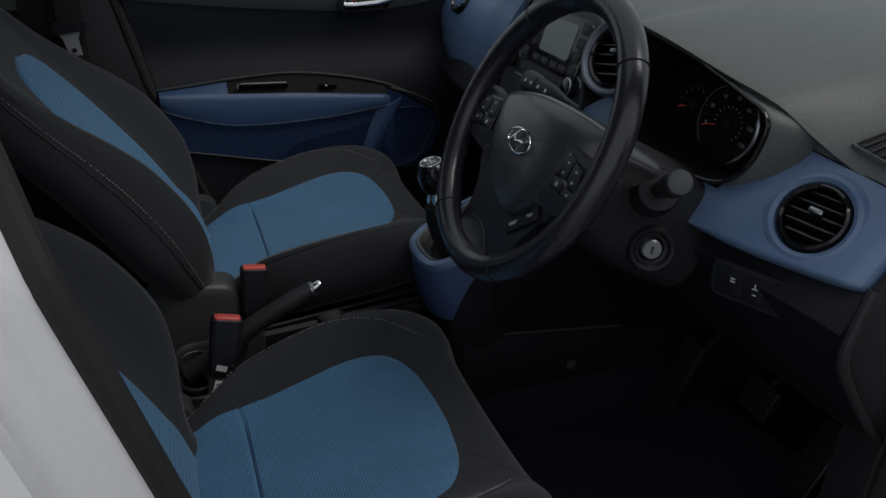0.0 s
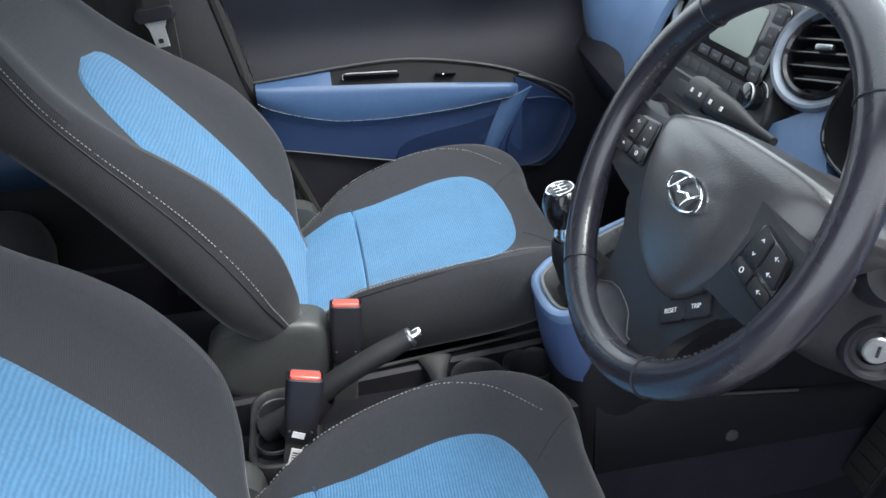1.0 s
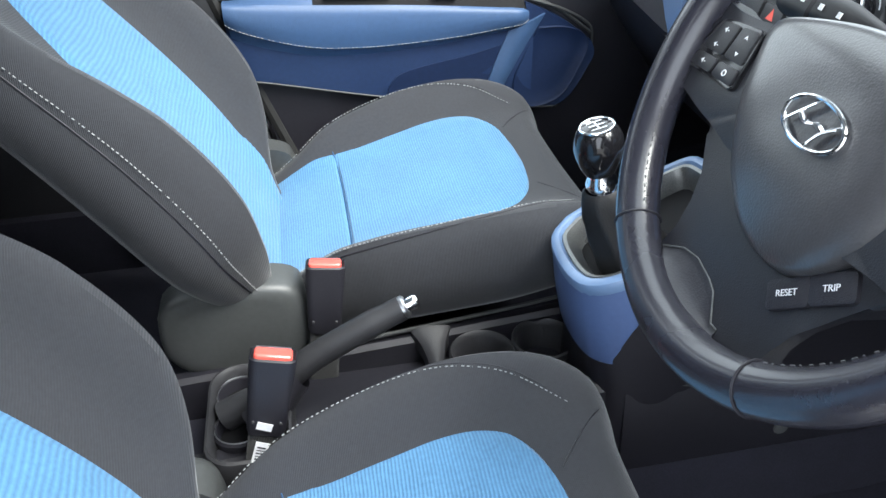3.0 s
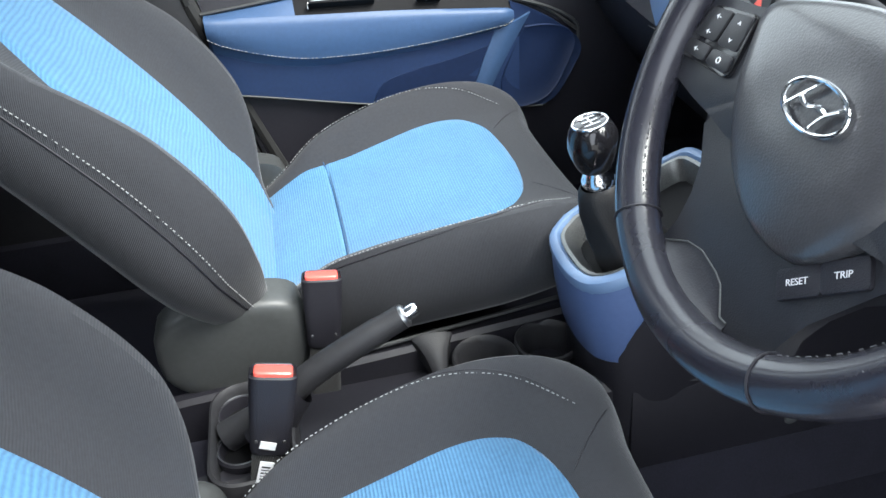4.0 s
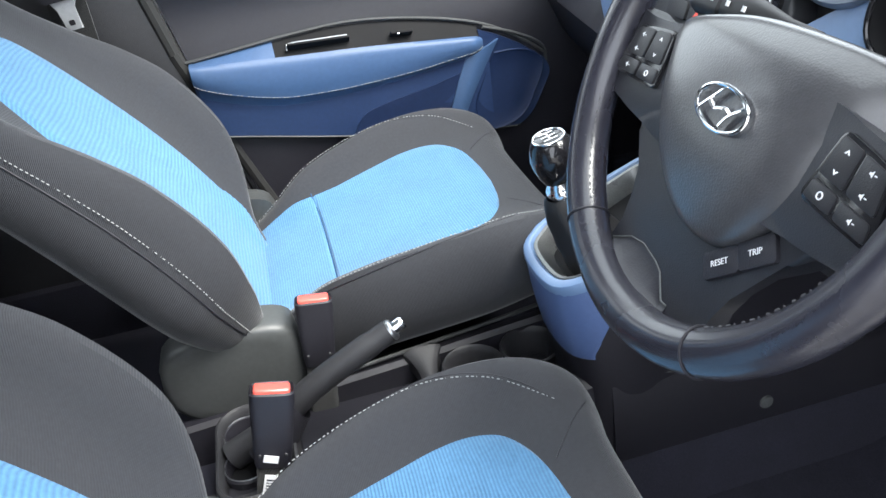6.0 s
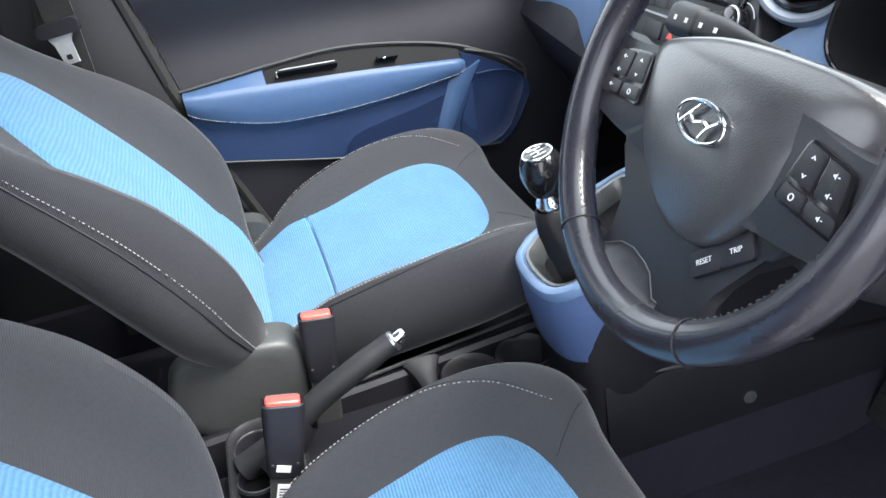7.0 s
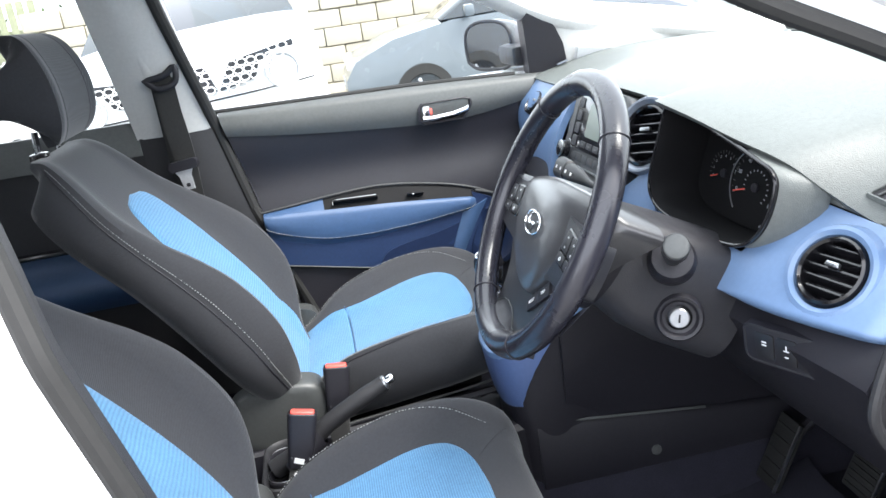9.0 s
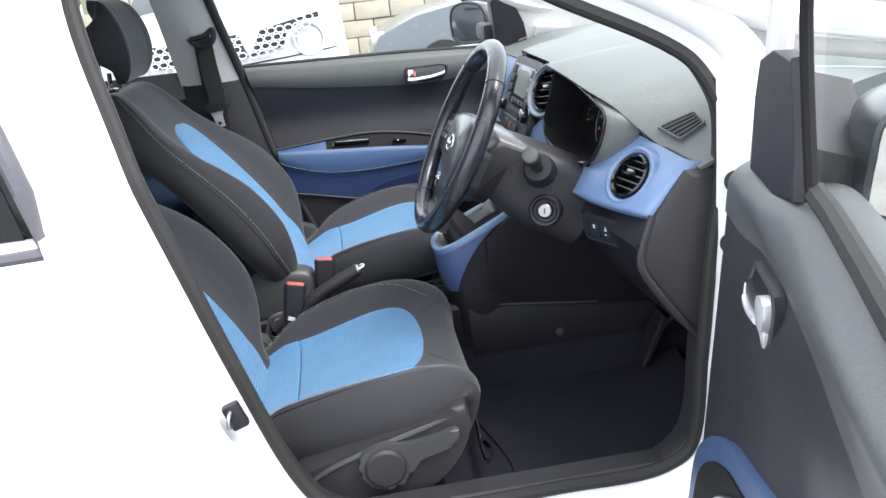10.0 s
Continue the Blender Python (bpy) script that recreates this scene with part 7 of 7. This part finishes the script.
for sx in (-1, 1):
    lamp = part("lamp_ring", lathe([(0.118, -0.04), (0.118, 0.010), (0.108, 0.020), (0.096, 0.016), (0.090, -0.02)], V @ pose(sx * 0.62, -0.005, 0.815, 90), 36, False), WHITE_PAINT, van, "white lamp surround")
    part("lamp_glass", lathe([(0.092, -0.02), (0.085, -0.004), (0.05, 0.006), (0.002, 0.008)], V @ pose(sx * 0.62, -0.005, 0.815, 90), 32), material("lamp_lens", (0.75, 0.77, 0.8), 0.12), lamp, "pale round lamp lens")
    GP = basis(V @ Vector((0, -0.045, 0)), V.to_3x3() @ Vector((1, 0, 0)), V.to_3x3() @ Vector((0, 0, 1)))
    g = [(sx * 0.30, 0.93), (sx * 0.72, 0.985), (sx * 0.72, 0.945), (sx * 0.60, 0.945), (sx * 0.48, 0.88), (sx * 0.44, 0.80), (sx * 0.20, 0.765)]
    grille = part("grille", prism(g if sx > 0 else g[::-1], 0.03, GP @ pose(0, 0, -0.01)), GRILLE_DARK, van, "black honeycomb grille")

    def inside(x, z):
        t = (abs(x) - 0.24) / 0.48
        return 0.22 < abs(x) < 0.70 and z < 0.925 + 0.05 * t and z > 0.77 + max(0, abs(x) - 0.40) * 0.62
    for i in range(9):
        for j in range(5):
            x, z = sx * (0.23 + 0.060 * i + 0.030 * (j % 2)), 0.775 + 0.046 * j
            if inside(x, z):
                part("cell", tube([GP @ Vector((x + 0.031 * math.cos(a), z + 0.023 * math.sin(a), 0.022)) for a in [k * math.tau / 6 for k in range(6)]], 0.0055, 4, True), WHITE_PAINT, grille)
mid_g = part("grille", prism([(-0.15, 0.93), (-0.19, 0.77), (0.19, 0.77), (0.15, 0.93)][::-1], 0.03, GP @ pose(0, 0, -0.01)), GRILLE_DARK, van, "black honeycomb grille")
for i in range(6):
    for j in range(4):
        x, z = -0.15 + 0.060 * i + 0.030 * (j % 2), 0.785 + 0.046 * j
        if abs(x) < 0.16:
            part("cell", tube([GP @ Vector((x + 0.031 * math.cos(a), z + 0.023 * math.sin(a), 0.022)) for a in [k * math.tau / 6 for k in range(6)]], 0.0055, 4, True), WHITE_PAINT, mid_g)
part("emblem_ring", tube([GP @ Vector((0.062 * math.cos(a), 0.85 + 0.062 * math.sin(a), 0.035)) for a in [k * math.tau / 32 for k in range(32)]], 0.012, 8, True), CHROME, van, "bright round emblem")
part("emblem_bar", rbox((0, 0, 0), (0.15, 0.03, 0.02), 0.005), CHROME, van).matrix_world = GP @ pose(0, 0.85, 0.04)
part("bumper_line", tube([V @ Vector((-0.8 + 1.6 * k / 20, -0.036 + 0.20 * (abs(-0.8 + 1.6 * k / 20) / 0.87) ** 4, 0.72)) for k in range(21)], 0.006, 6), GRILLE_DARK, van)
for sx in (-1, 1):
    part("wheel", lathe([(0.2, -0.1), (0.32, -0.09), (0.33, 0.0), (0.32, 0.09), (0.2, 0.1)], V @ pose(sx * 0.76, 0.75, 0.33, 0, 90, 0), 24), TYRE, van, "black tyre")

BLUE_GREY = material("blue_grey_car_paint", (0.10, 0.12, 0.14), 0.25, vary=0.05, coat=0.8)
BLACK_PAINT = material("black_car_paint", (0.012, 0.013, 0.016), 0.2, vary=0.05, coat=0.8)
parked_car("parked_car", pose(2.15, 7.3, 0, 0, 0, 178), BLUE_GREY, "dark blue-grey parked car by the block wall")
parked_car("parked_car", pose(-3.6, 4.4, 0, 0, 0, -98), WHITE_PAINT, "white parked car in the row behind")
parked_car("parked_car", pose(-6.2, 4.9, 0, 0, 0, -95), BLACK_PAINT, "black parked car in the row behind")
parked_car("parked_car", pose(-8.8, 5.6, 0, 0, 0, -95), BLUE_GREY, "dark blue parked car in the row behind")
parked_car("parked_car", pose(-6.6, 3.7, 0, 0, 0, 88), BLACK_PAINT, "black parked car behind, seen in the door mirror")
parked_car("parked_car", pose(-6.9, 1.3, 0, 0, 0, 92), BLUE_GREY, "dark blue parked car behind, seen in the door mirror")
parked_car("parked_car", pose(-4.8, 9.8, 0, 0, 0, 5), BLACK_PAINT, "black parked car across the yard")

# low wall of pale blocks behind the cars
wall = tagged(new("block_wall"), "pale concrete block wall with open joints", "wall", kind="structure")
STONE = material("pale_block", (0.46, 0.42, 0.34), 0.9, vary=0.25, scale=6, grain=0.8, grain_scale=200)
part("core", rbox((1.0, 10.16, 0.85), (9.0, 0.2, 1.7), 0), material("wall_mortar", (0.40, 0.37, 0.31), 0.95, vary=0.3), wall)
block = None
for j in range(7):
    for i in range(18):
        x = -3.4 + 0.5 * i + 0.25 * (j % 2)
        if block is None:
            block = part("block", rbox((0, 0, 0), (0.488, 0.16, 0.231), 0.016), STONE, wall)
            ob = block
        else:
            ob = new("block", block.data)
            ob.parent = wall
        ob.matrix_world = pose(x, 10.0 + 0.012 * math.sin(7.3 * i + 3.1 * j), 0.13 + 0.24 * j, 0, 0, 0.8 * math.sin(5 * i + j))
# timber fence and greenery beyond the rear window
fence = thing("timber_fence", (-4, 9, 0), "weathered grey-green timber fence in bright light", "fence")
WOOD = material("weathered_timber", (0.26, 0.27, 0.18), 0.85, vary=0.25, scale=8, grain=0.6, grain_scale=250)
for k in range(34):
    part("slat", rbox((0, 0, 0), (0.10, 0.02, 1.9), 0.004), WOOD, fence).matrix_world = pose(-8.4 + 0.14 * k, 11.0, 0.96, 0, 0.4 * math.sin(9 * k), 0)
for z in (0.4, 1.5):
    part("rail", rbox((-6.05, 11.04, z), (4.9, 0.05, 0.08), 0.004), WOOD, fence)
LEAF = material("hedge_leaf", (0.06, 0.10, 0.035), 0.7, vary=0.4, scale=4)
hedge = tagged(new("hedge"), "sunlit green hedge beyond the yard", "hedge", kind="stuff")
rng = random.Random(5)
bm = bmesh.new()
for k in range(5200):
    x, z = rng.uniform(-14, 22), abs(rng.gauss(0, 1.0)) * 0.9
    y = 13.0 + rng.gauss(0, 0.5) + 0.6 * math.sin(1.3 * x)
    z = min(z, 2.2 + 0.5 * math.sin(0.9 * x))
    m = pose(x, y, max(0.05, z), rng.uniform(0, 180), rng.uniform(0, 180), rng.uniform(0, 180))
    a = rng.uniform(0.07, 0.16)
    bm.faces.new([bm.verts.new(m @ Vector(p)) for p in ((-a, 0, 0), (0, -a * 0.45, 0.02), (a, 0, 0), (0, a * 0.45, 0.02))])
part("leaves", bm, LEAF, hedge)
